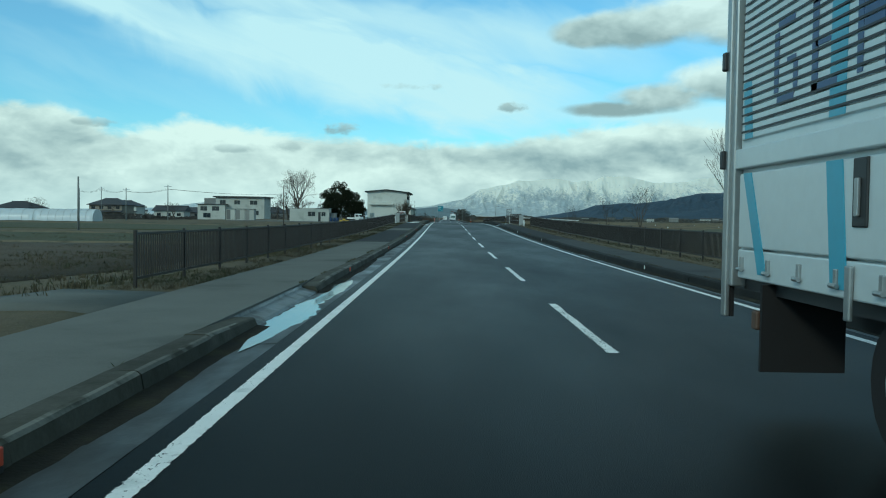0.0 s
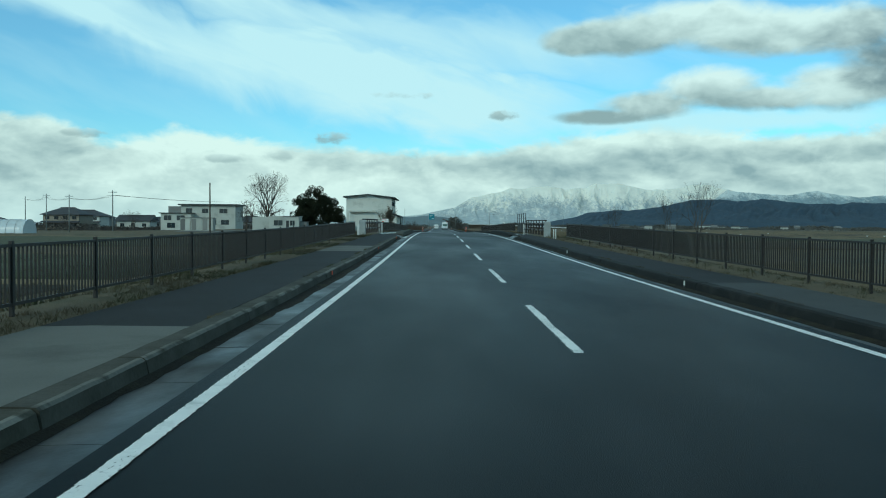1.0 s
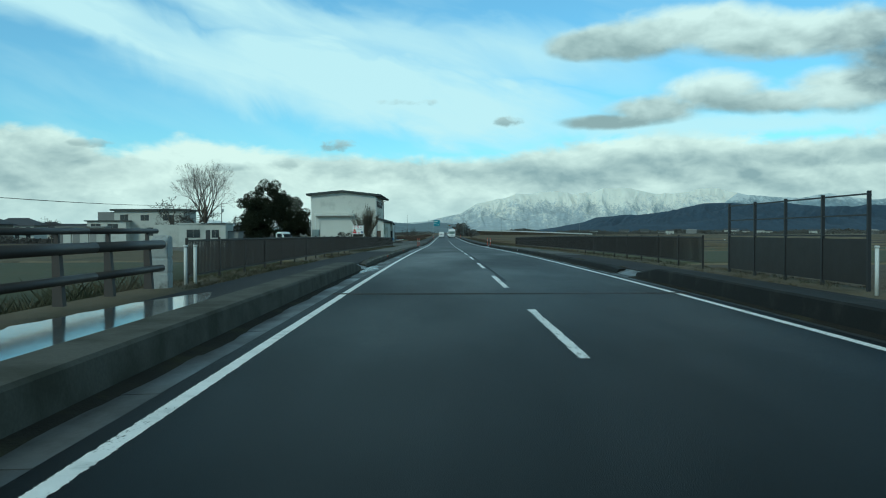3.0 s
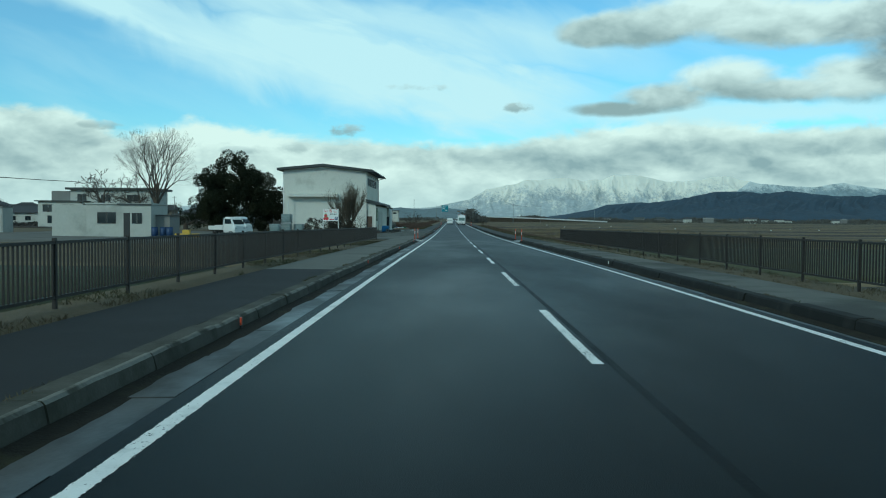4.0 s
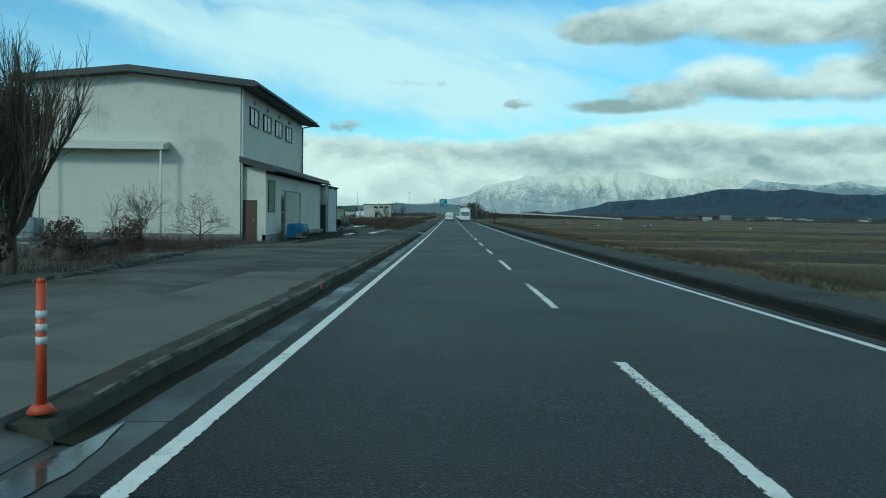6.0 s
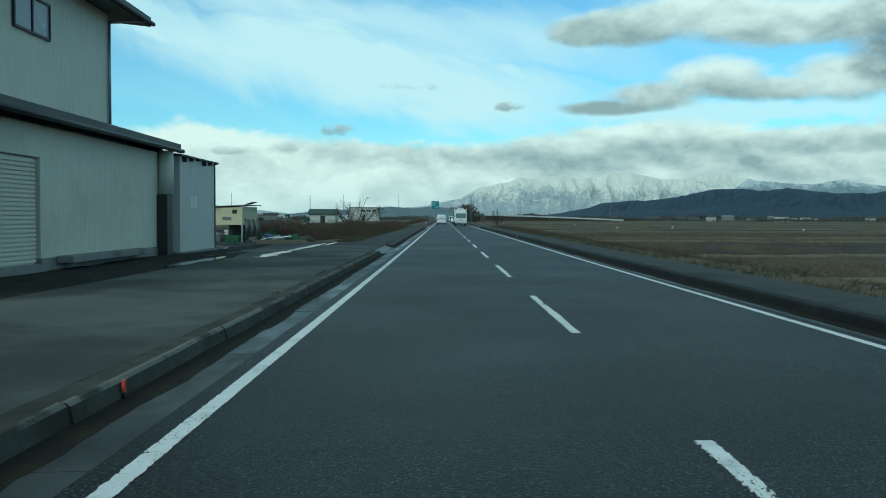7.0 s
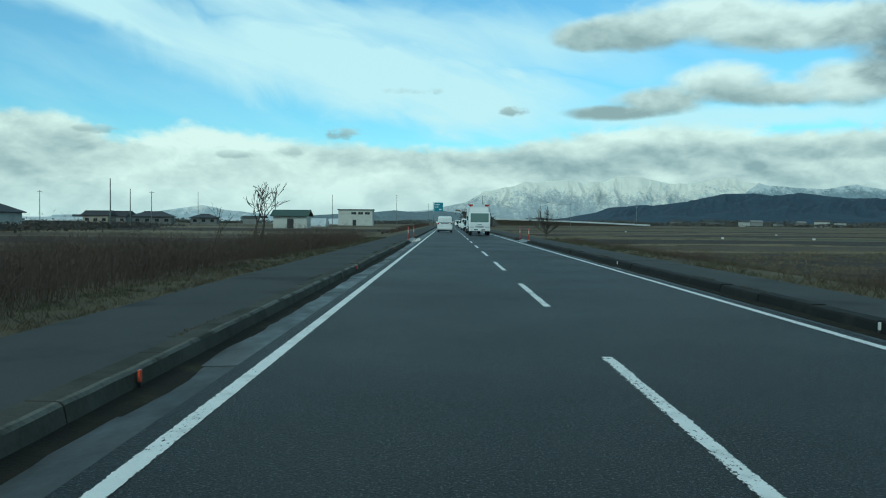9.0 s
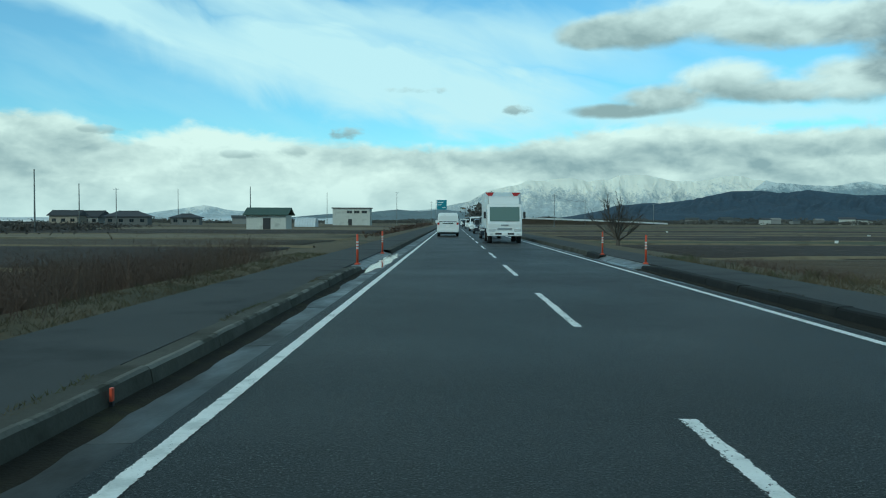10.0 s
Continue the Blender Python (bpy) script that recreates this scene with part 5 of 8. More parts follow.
def tarp_cart():
    h = thing("tarp_covered_cart", "wire cart covered with a blue tarpaulin", "cart", (-9.78, 232.8, 0.10))
    h.scale = (0.88, 0.86, 0.92)
    for x in (-0.4, 0.4):
        for y in (-0.85, 0.85):
            g = bmesh.new()
            tube(g, (x - 0.03, y, 0.07), (x + 0.03, y, 0.07), 0.07, 0.07, 12)
            part("wheel", g, RUBBER, h)
    part("frame", box(bmesh.new(), -0.45, 0.45, -0.95, 0.95, 0.13, 0.18), STEEL, h)
    bars = bmesh.new()
    for k in range(20):
        y = -0.92 + 1.84 * k / 19
        for x in (-0.44, 0.44):
            tube(bars, (x, y, 0.17), (x, y, 0.80), 0.008, 0.008, 4)
    for k in range(10):
        x = -0.44 + 0.88 * k / 9
        for y in (-0.94, 0.94):
            tube(bars, (x, y, 0.17), (x, y, 0.80), 0.008, 0.008, 4)
    part("wire_cage", bars, STEEL, h)
    bm = bmesh.new()
    n = 22
    grid = []
    for i in range(n):
        row = []
        for j in range(n):
            u, v = -0.75 + 1.5 * i / (n - 1), -1.3 + 2.6 * j / (n - 1)
            ox, oy = max(0, abs(u) - 0.46), max(0, abs(v) - 0.97)
            drop = ox + oy * (1.2 if v < 0 else 0.8)
            z = 0.86 - drop * (1.7 if u < 0.1 else 0.75) + noise.noise((u * 3, v * 3, 0)) * 0.06 - 0.05 * math.cos(v * 5)
            row.append(bm.verts.new((math.copysign(min(abs(u), 0.47 + 0.10 * ox), u), math.copysign(min(abs(v), 0.98 + 0.14 * oy), v), max(z, 0.03))))
        grid.append(row)
    for i in range(n - 1):
        for j in range(n - 1):
            bm.faces.new((grid[i][j], grid[i + 1][j], grid[i + 1][j + 1], grid[i][j + 1])).smooth = True
    part("tarpaulin", bm, BLUE_TARP, h, "crumpled blue tarpaulin")


tarp_cart()


def text_mesh(body, size, mat, parent, name, x, y, z, extrude=0.004):
    c = bpy.data.curves.new(name, "FONT")
    c.body, c.size, c.extrude, c.align_x, c.align_y, c.offset = body, size, extrude, "CENTER", "CENTER", size * 0.018
    tmp = new("tmp", c)
    bpy.context.view_layer.update()
    me = bpy.data.meshes.new_from_object(tmp.evaluated_get(bpy.context.evaluated_depsgraph_get()))
    bpy.data.objects.remove(tmp)
    me.materials.clear()
    me.materials.append(mat)
    ob = new(name, me)
    ob.parent = parent
    ob.matrix_basis = pose(x, y, z, 90, 0, 0)
    return ob


def strawberry_sign():
    x0, x1, y, z0, z1 = -11.72, -10.50, 191.5, 1.80, 2.76
    s = thing("roadside_sign", "white strawberry stand sign on two posts", "sign", (0, 0, -0.13))
    b = part("board", box(bmesh.new(), x0, x1, y, y + 0.03, z0, z1, 0.008), SIGN_WHITE, s)
    for x in (x0 - 0.03, x1 - 0.03):
        part("post", box(bmesh.new(), x, x + 0.06, y + 0.031, y + 0.09, -0.1, z1 + 0.03), POST_WHITE, s)
    for k, ch in enumerate("いちご"):
        text_mesh(ch, 0.30, SIGN_RED, b, "lettering", x0 + 0.24 + 0.37 * k, y - 0.006, 2.60, 0.006)
    text_mesh("直売します", 0.115, DARK_METAL, b, "lettering", x0 + 0.83, y - 0.006, 2.335, 0.005)
    part("parking_plate", box(bmesh.new(), x1 - 0.27, x1 - 0.04, y - 0.008, y, 1.88, 2.13, 0.02), NAVY, b)
    text_mesh("P", 0.23, SIGN_WHITE, b, "lettering", x1 - 0.155, y - 0.012, 2.005, 0.004)
    bm = bmesh.new()
    prism(bm, [(x0 + 0.50, 1.90), (x0 + 0.66, 2.02), (x0 + 0.66, 1.96), (x0 + 0.90, 1.95), (x0 + 0.90, 1.89), (x0 + 0.66, 1.885)], "y", y - 0.008, y)
    part("arrow", bm, SIGN_RED, b)
    for cx, cz, r in ((x0 + 0.22, 2.22, 0.145), (x0 + 0.13, 1.98, 0.12), (x0 + 0.33, 1.99, 0.15)):
        bm = bmesh.new()
        pts = [(cx + r * math.sin(a) * (0.95 if math.cos(a) > 0 else 0.8), cz + r * 0.95 * math.cos(a)) for a in [2 * math.pi * k / 18 for k in range(18)]]
        prism(bm, pts, "y", y - 0.007 - 0.002 * cx % 0.004, y)
        part("strawberry", bm, SIGN_RED, b, "painted red strawberry")
        bm = bmesh.new()
        prism(bm, [(cx - r * 0.6, cz + r * 0.7), (cx, cz + r * 0.6), (cx + r * 0.6, cz + r * 0.75), (cx + r * 0.2, cz + r * 1.25), (cx - r * 0.3, cz + r * 1.2)], "y", y - 0.012, y)
        part("strawberry_leaf", bm, SIGN_GREEN, b)


strawberry_sign()


def prefab_hut():
    h = thing("prefab_hut", "white flat-roofed prefab site hut", "hut")
    x0, x1, y0, y1, z0, z1 = -37.2, -28.2, 199.0, 203.0, 0.05, 2.95
    part("wall", box(bmesh.new(), x0, -34.0, y0 + 0.25, y1, z0, z1 - 0.08), WALL_WHITE, h)
    part("wall", box(bmesh.new(), -34.0 + 0.005, x1, y0, y1, z0, z1), WALL_WHITE, h)
    part("roof", box(bmesh.new(), -34.1, x1 + 0.12, y0 - 0.12, y1 + 0.1, z1, z1 + 0.12), WALL_WHITE, h)
    part("roof_edge", box(bmesh.new(), -31.2, x1 + 0.14, y0 - 0.16, y0 - 0.125, z1 - 0.04, z1 + 0.09), ROOF, h)
    window(h, ("y", y0), -33.0, -31.35, 1.25, 2.25, 2)
    window(h, ("y", y0), -29.9, -29.0, 1.25, 2.2, 2)
    part("door", box(bmesh.new(), -30.65, -30.1, y0 - 0.04, y0 + 0.02, z0, 2.2), DARK_METAL, h)
    part("lean_to", box(bmesh.new(), x1 + 0.01, x1 + 1.3, y0 + 1.2, y1, z0, 2.0), WALL_GREY, h)
    part("lean_to_roof", box(bmesh.new(), x1 + 0.01, x1 + 1.5, y0 + 1.0, y1 + 0.1, 2.0, 2.06), ROOF, h)


prefab_hut()


def modern_house():
    h = thing("white_house", "white two-storey house with flat dark roof edge", "house")
    part("wall", box(bmesh.new(), -82, -65, 305, 316, -0.5, 7.3), WALL_WHITE, h)
    part("wing", box(bmesh.new(), -87.5, -78, 302, 304.98, -0.5, 4.7), WALL_WHITE, h)
    part("upper_block", box(bmesh.new(), -86, -82.02, 305, 312, -0.5, 7.0), WALL_GREY, h)
    part("roof", box(bmesh.new(), -82.8, -64.2, 304.2, 317, 7.3, 7.75), ROOF, h)
    part("roof", box(bmesh.new(), -88, -77.6, 301.5, 304.97, 4.7, 4.95), ROOF, h)
    for a, b, c, d in ((-80.5, -78.6, 4.9, 6.4), (-75.5, -73.5, 4.9, 6.3), (-70, -67.5, 4.9, 6.3), (-74, -71, 1.2, 3.2), (-69.5, -67, 1.3, 2.8)):
        window(h, ("y", 305), a, b, c, d, 2)
    for a, b, c, d in ((-86.5, -84.2, 2.6, 4.1), (-82.5, -80, 2.6, 4.1), (-85.5, -83, 0.2, 1.8)):
        window(h, ("y", 302), a, b, c, d, 2)


modern_house()


def storage_shed(x, y, w, label):
    h = thing("storage_shed", label, "shed", (x, y, ground_z(x, y)), group="storage sheds")
    part("body", box(bmesh.new(), 0, w, 0, 2.2, 0, 2.6, 0.02), WALL_WHITE, h)
    for k in range(2):
        part("door", box(bmesh.new(), 0.1 + k * (w - 0.2) / 2, 0.06 + (k + 1) * (w - 0.2) / 2, -0.03, 0, 0.1, 2.4), WALL_WHITE if k else WALL_GREY, h)
    part("roof", box(bmesh.new(), -0.08, w + 0.08, -0.15, 2.3, 2.6, 2.72), WALL_GREY, h)


for k in range(3):
    storage_shed(-54.8 + 2.3 * k, 211.5, 2.2, "white steel storage shed at the field edge")


def greenhouse(x0, x1, y, label):
    h = thing("greenhouse", label, "greenhouse", (x0, y, ground_z(x0, y)), group="vinyl greenhouses")
    bm = bmesh.new()
    n, m, w, ht = 14, 12, 3.0, 2.9
    rows_ = []
    for k in range(n + 1):
        a = math.pi * k / n
        rows_.append([bm.verts.new(((x1 - x0) * i / m, -w * math.cos(a), ht * math.sin(a) ** 0.8 + 0.05 * math.sin(i * 2.1))) for i in range(m + 1)])
    for k in range(n):
        for i in range(m):
            bm.faces.new((rows_[k][i], rows_[k][i + 1], rows_[k + 1][i + 1], rows_[k + 1][i])).smooth = True
    for i in (0, m):
        bm.faces.new([r[i] for r in rows_])
    part("vinyl_cover", bm, VINYL, h)
    for i in range(9):
        g = bmesh.new()
        x = (x1 - x0) * i / 8
        for k in range(n):
            a, b = math.pi * k / n, math.pi * (k + 1) / n
            tube(g, (x, -w * 1.01 * math.cos(a), ht * 1.01 * math.sin(a) ** 0.8), (x, -w * 1.01 * math.cos(b), ht * 1.01 * math.sin(b) ** 0.8), 0.03, 0.03, 5)
        part("hoop", g, STEEL, h)


greenhouse(-127, -102, 216, "long tunnel greenhouse covered with cloudy vinyl")
greenhouse(-50, -43.5, 590, "short tunnel greenhouse beside the field huts")
greenhouse(-101, -86.5, 213, "short tunnel greenhouse covered with cloudy vinyl")


def house(x, y, w, d, h_wall, rise, wall_mat, roof_mat, label, hip=True, storeys=2, rz=0.0):
    h = thing("house", label, "house", (x, y, ground_z(x, y) - 0.1), rz, group="village houses")
    part("wall", box(bmesh.new(), -w / 2, w / 2, -d / 2, d / 2, 0, h_wall), wall_mat, h)
    bm = bmesh.new()
    o = 0.7
    in_ = d * 0.42 if hip else -0.0
    a = [bm.verts.new(p) for p in ((-w / 2 - o, -d / 2 - o, h_wall - 0.1), (w / 2 + o, -d / 2 - o, h_wall - 0.1), (w / 2 + o, d / 2 + o, h_wall - 0.1), (-w / 2 - o, d / 2 + o, h_wall - 0.1))]
    t = [bm.verts.new(v.co + Vector((0, 0, 0.22))) for v in a]
    r = [bm.verts.new((-w / 2 + in_ - (0 if hip else o), 0, h_wall + rise)), bm.verts.new((w / 2 - in_ + (0 if hip else o), 0, h_wall + rise))]
    bm.faces.new(a[::-1])
    for k in range(4):
        bm.faces.new((a[k], a[(k + 1) % 4], t[(k + 1) % 4], t[k]))
    bm.faces.new((t[0], t[1], r[1], r[0]))
    bm.faces.new((t[2], t[3], r[0], r[1]))
    bm.faces.new((t[1], t[2], r[1]))
    bm.faces.new((t[3], t[0], r[0]))
    ro = part("roof", bm, roof_mat, h)
    part("ridge", box(bmesh.new(), r_x(-w / 2 + in_, hip, o, -1), r_x(w / 2 - in_, hip, o, 1), -0.15, 0.15, h_wall + rise - 0.05, h_wall + rise + 0.18), roof_mat, ro)
    n = max(2, int(w / 3.2))
    for s in range(storeys):
        zz = h_wall * (s + 0.38) / storeys
        for k in range(n):
            xm = -w / 2 + w * (k + 0.5) / n
            window(h, ("y", -d / 2), xm - 0.75, xm + 0.75, zz, zz + 1.15, 2)
    if storeys == 2:
        bm = bmesh.new()
        prism(bm, [(-d / 2 - 1.3, h_wall * 0.48), (-d / 2, h_wall * 0.55), (-d / 2, h_wall * 0.60), (-d / 2 - 1.3, h_wall * 0.52)], "x", -w / 2 - 0.4, w / 2 + 0.4)
        part("porch_roof", bm, roof_mat, h)
    return h


def r_x(v, hip, o, s):
    return v if hip else v + s * o


VILLAGE = [(-148, 300, 14, 9, 5.6, 2.2, 1, 1), (-128, 330, 13, 9, 5.2, 2.4, 0, 1), (-112, 352, 12, 8, 5.4, 2.0, 0, 0), (-172, 290, 12, 9, 6.0, 2.0, 1, 0),
           (-200, 320, 16, 10, 5.8, 2.6, 0, 1), (-96, 372, 12, 8, 5.0, 2.2, 1, 1), (-142, 380, 15, 9, 5.2, 2.4, 0, 1), (-118, 410, 12, 9, 4.8, 2.2, 1, 0),
           (-84, 418, 13, 9, 5.4, 2.6, 1, 1), (-70, 400, 9, 7, 3.4, 1.8, 1, 0), (-105, 478, 14, 10, 5.6, 2.6, 0, 1), (-128, 500, 12, 9, 5.2, 2.2, 0, 0),
           (-121, 640, 15, 9, 3.3, 2.0, 1, 1), (-150, 540, 14, 10, 5.4, 2.4, 0, 1), (-172, 470, 13, 9, 5.2, 2.3, 1, 1), (-140, 632, 10, 8, 3.6, 1.8, 0, 0), (-108, 668, 11, 8, 3.0, 1.5, 1, 1),
           (-180, 620, 14, 9, 5.4, 2.4, 0, 1), (-140, 650, 13, 9, 5.2, 2.2, 1, 0), (-210, 560, 14, 9, 5.4, 2.4, 0, 1), (-66, 372, 8, 6, 3.0, 1.4, 1, 0),
           (-235, 400, 14, 9, 5.6, 2.4, 0, 1), (-215, 450, 13, 9, 5.2, 2.2, 1, 1)]
for k, (x, y, w, d, hw, rise, wm, hip) in enumerate(VILLAGE):
    hw = hw * (0.62 if k % 5 in (0, 2, 3) and hw > 4 else 1.0)
    house(x, y, w, d, hw, rise, ((WALL_WHITE, WALL_TAN)[k % 2], WALL_GREY)[wm], TILE, ("pale-walled village house with dark tiled roof", "grey clad village house with dark tiled roof")[wm],
          bool(hip), 2 if hw > 4 else 1, (k * 37 % 30) - 15)


def field_hut(x, y, w, d, hh, roof_mat, label, flat=False):
    h = thing("field_hut", label, "hut", (x, y, ground_z(x, y)), group="field huts")
    part("wall", box(bmesh.new(), 0, w, 0, d, 0, hh), WALL_WHITE, h)
    bm = bmesh.new()
    if flat:
        box(bm, -0.4, w + 0.4, -0.5, d + 0.4, hh, hh + 0.4)
    else:
        prism(bm, [(-0.8, hh - 0.05), (d / 2, hh + 1.4), (d + 0.8, hh - 0.05), (d + 0.8, hh + 0.15), (d / 2, hh + 1.65), (-0.8, hh + 0.15)], "x", -0.6, w + 0.6)
    part("roof", bm, roof_mat, h)
    part("door", box(bmesh.new(), w * 0.42, w * 0.42 + 1.6, -0.05, 0, 0.0, 2.6), DARK_METAL, h)
    if flat:
        for k in range(3):
            window(h, ("y", 0), w * (0.38 + 0.2 * k), w * (0.38 + 0.2 * k) + 2.2, hh - 2.0, hh - 0.9, 2)
    return h


field_hut(-45.0, 503.0, 8.4, 6.5, 3.2, GREEN_ROOF, "small white pump hut with green sheet roof")
field_hut(-51, 681, 15.5, 9, 7.0, WALL_GREY, "flat-roofed pale farm building", True)


# ---- trees ----
def limb(rng, bm_big, bm_small, p, d, length, r, depth, opt):
    """A bent tapering limb with side limbs, down to twigs."""
    segs = 4 if depth > 2 else 3
    q, rr = Vector(p), r
    for s in range(segs):
        d = (d + Vector(rng.normal(0, opt["bend"], 3)) + Vector((0, 0, opt["up"]))).normalized()
        e = q + d * (length / segs)
        r2 = max(opt["thin"], r * (1 - (s + 1) / segs * 0.62))
        tube(bm_big if r > opt["split"] else bm_small, q, e, rr, r2, 7 if r > opt["split"] else 4 if depth > 1 else 3, False)
        q, rr = e, r2
        if depth > 0 and (s > 0 or depth < opt["levels"]):
            for _ in range(opt["kids"] if s == segs - 1 else max(1, opt["kids"] - 1)):
                side_dir = Vector(rng.normal(0, 1, 3))
                side_dir = (side_dir - d * side_dir.dot(d)).normalized()
                ang = radians(rng.uniform(*opt["angle"]))
                nd = d * math.cos(ang) + side_dir * math.sin(ang)
                limb(rng, bm_big, bm_small, q, nd, length * rng.uniform(*opt["ratio"]), rr * 0.62, depth - 1, opt)


def bare_tree(x, y, trunk, length, r, label, seed, levels=4, kids=2, angle=(22, 48), ratio=(0.62, 0.82), up=0.06, bend=0.09, thin=0.006, stems=1, tilt=0.1, z=None, name="bare_tree", squash=1.0, group=""):
    rng = np.random.default_rng(seed)
    t = thing(name, label, "tree", (x, y, ground_z(x, y) - 0.05 if z is None else z), group=group)
    b = bmesh.new()
    opt = dict(levels=levels, kids=kids, angle=angle, ratio=ratio, up=up, bend=bend, thin=thin, split=r * 0.34)
    for s in range(stems):
        d = Vector((rng.normal(0, tilt), rng.normal(0, tilt), 1)).normalized()
        base = Vector((rng.normal(0, 0.05), rng.normal(0, 0.05), 0)) * min(stems, 4)
        a = bmesh.new()
        if trunk:
            tube(a, base, base + d * trunk, r * 1.25, r, 9, False)
        top = base + d * trunk
        n = kids + 2 if stems == 1 else 1
        for k in range(n):
            ang, az = radians(rng.uniform(angle[0] * 0.4, angle[1] * 0.9)), 6.283 * (k + rng.uniform(-0.3, 0.3)) / n
            nd = d if stems > 1 else Vector((math.sin(ang) * math.cos(az), math.sin(ang) * math.sin(az), math.cos(ang)))
            limb(rng, a, b, top, nd, length * rng.uniform(0.85, 1.1), r * 0.72, levels, opt)
        part("trunk", a, BARK, t)
    part("crown", b, TWIG, t, "bare grey-brown twigs")
    t.scale = (1, 1, squash)
    return t


class Wood:
    """Collects tapering limbs as one mesh."""
    def __init__(self):
        self.verts, self.faces = [], []

    def limb(self, pts, r0, r1, n=4):
        m, last = len(self.verts), len(pts) - 1
        for k, p in enumerate(pts):
            d = (pts[min(k + 1, last)] - pts[max(k - 1, 0)]).normalized()
            a = d.cross(Vector((0, 0, 1)) if abs(d.z) < 0.9 else Vector((1, 0, 0))).normalized()
            b = d.cross(a)
            r = r0 + (r1 - r0) * k / last
            self.verts += [tuple(p + a * (r * math.cos(6.2832 * q / n)) + b * (r * math.sin(6.2832 * q / n))) for q in range(n)]
        for k in range(last):
            self.faces += [(m + k * n + q, m + k * n + (q + 1) % n, m + (k + 1) * n + (q + 1) % n, m + (k + 1) * n + q) for q in range(n)]

    def done(self, name, mat, parent, label=""):
        me = bpy.data.meshes.new(name)
        me.from_pydata(self.verts, [], self.faces)
        me.materials.append(mat)
        for p in me.polygons:
            p.use_smooth = True
        ob = new(name, me)
        ob.parent = parent
        return tagged(ob, label) if label else ob


def bent(rng, p, d, length, segs, lift, shake):
    """A limb's line from p along d, lifting towards the sky and wandering a little."""
    pts, d = [Vector(p)], Vector(d).normalized()
    for _ in range(segs):
        d = (d + Vector((0, 0, lift)) + Vector(rng.normal(0, shake, 3))).normalized()
        pts.append(pts[-1] + d * (length / segs))
    return pts, d


def fan_tree(x, y, trunk, length, r, depth, label, seed, ratio=0.80, angle=(12, 27), lift=0.03, shake=0.05, first=5, open_=34, tip=0.006, group="", extra=0.35):
    """A bare tree whose limbs fork again and again into a round fan of fine twigs."""
    rng = np.random.default_rng(seed)
    t = thing("bare_tree", label, "tree", (x, y, ground_z(x, y) - 0.05), group=group)
    big_, small = Wood(), Wood()
    pts, d0 = bent(rng, (0, 0, -0.1), (rng.normal(0, 0.03), rng.normal(0, 0.03), 1), trunk, 4, 0, 0.02)
    big_.limb(pts, r * 1.3, r * 0.95, 9)

    def grow(p, d, ln, rad, k):
        line, e = bent(rng, p, d, ln, 3 if k > 2 else 2, lift, shake)
        rad2 = max(tip * 0.8, rad * 0.70)
        (big_ if rad > r * 0.30 else small).limb(line, rad, rad2, 7 if rad > r * 0.30 else 4 if k > 2 else 3)
        if k == 0:
            return
        n = 3 if rng.random() < extra else 2
        turn = rng.uniform(0, 6.283)
        a = e.cross(Vector((0, 0, 1)) if abs(e.z) < 0.95 else Vector((1, 0, 0))).normalized()
        b = e.cross(a)
        for q in range(n):
            ang, w = radians(rng.uniform(*angle)), turn + 6.283 * q / n + rng.normal(0, 0.3)
            nd = e * math.cos(ang) + (a * math.cos(w) + b * math.sin(w)) * math.sin(ang)
            grow(line[-1], nd, ln * ratio * rng.uniform(0.85, 1.12), rad2 * 0.88, k - 1)

    for k in range(first):
        w, ang = 6.283 * (k + rng.uniform(-0.25, 0.25)) / first, radians(open_ * rng.uniform(0.45, 1.05) if k else 4)
        grow(pts[-1] if k % 2 else pts[-2].lerp(pts[-1], 0.6), Vector((math.sin(ang) * math.cos(w), math.sin(ang) * math.sin(w), math.cos(ang))), length * rng.uniform(0.85, 1.1), r * 0.60, depth)
    big_.done("trunk", BARK, t)
    small.done("crown", TWIG, t, "bare grey-brown twigs")
    return t


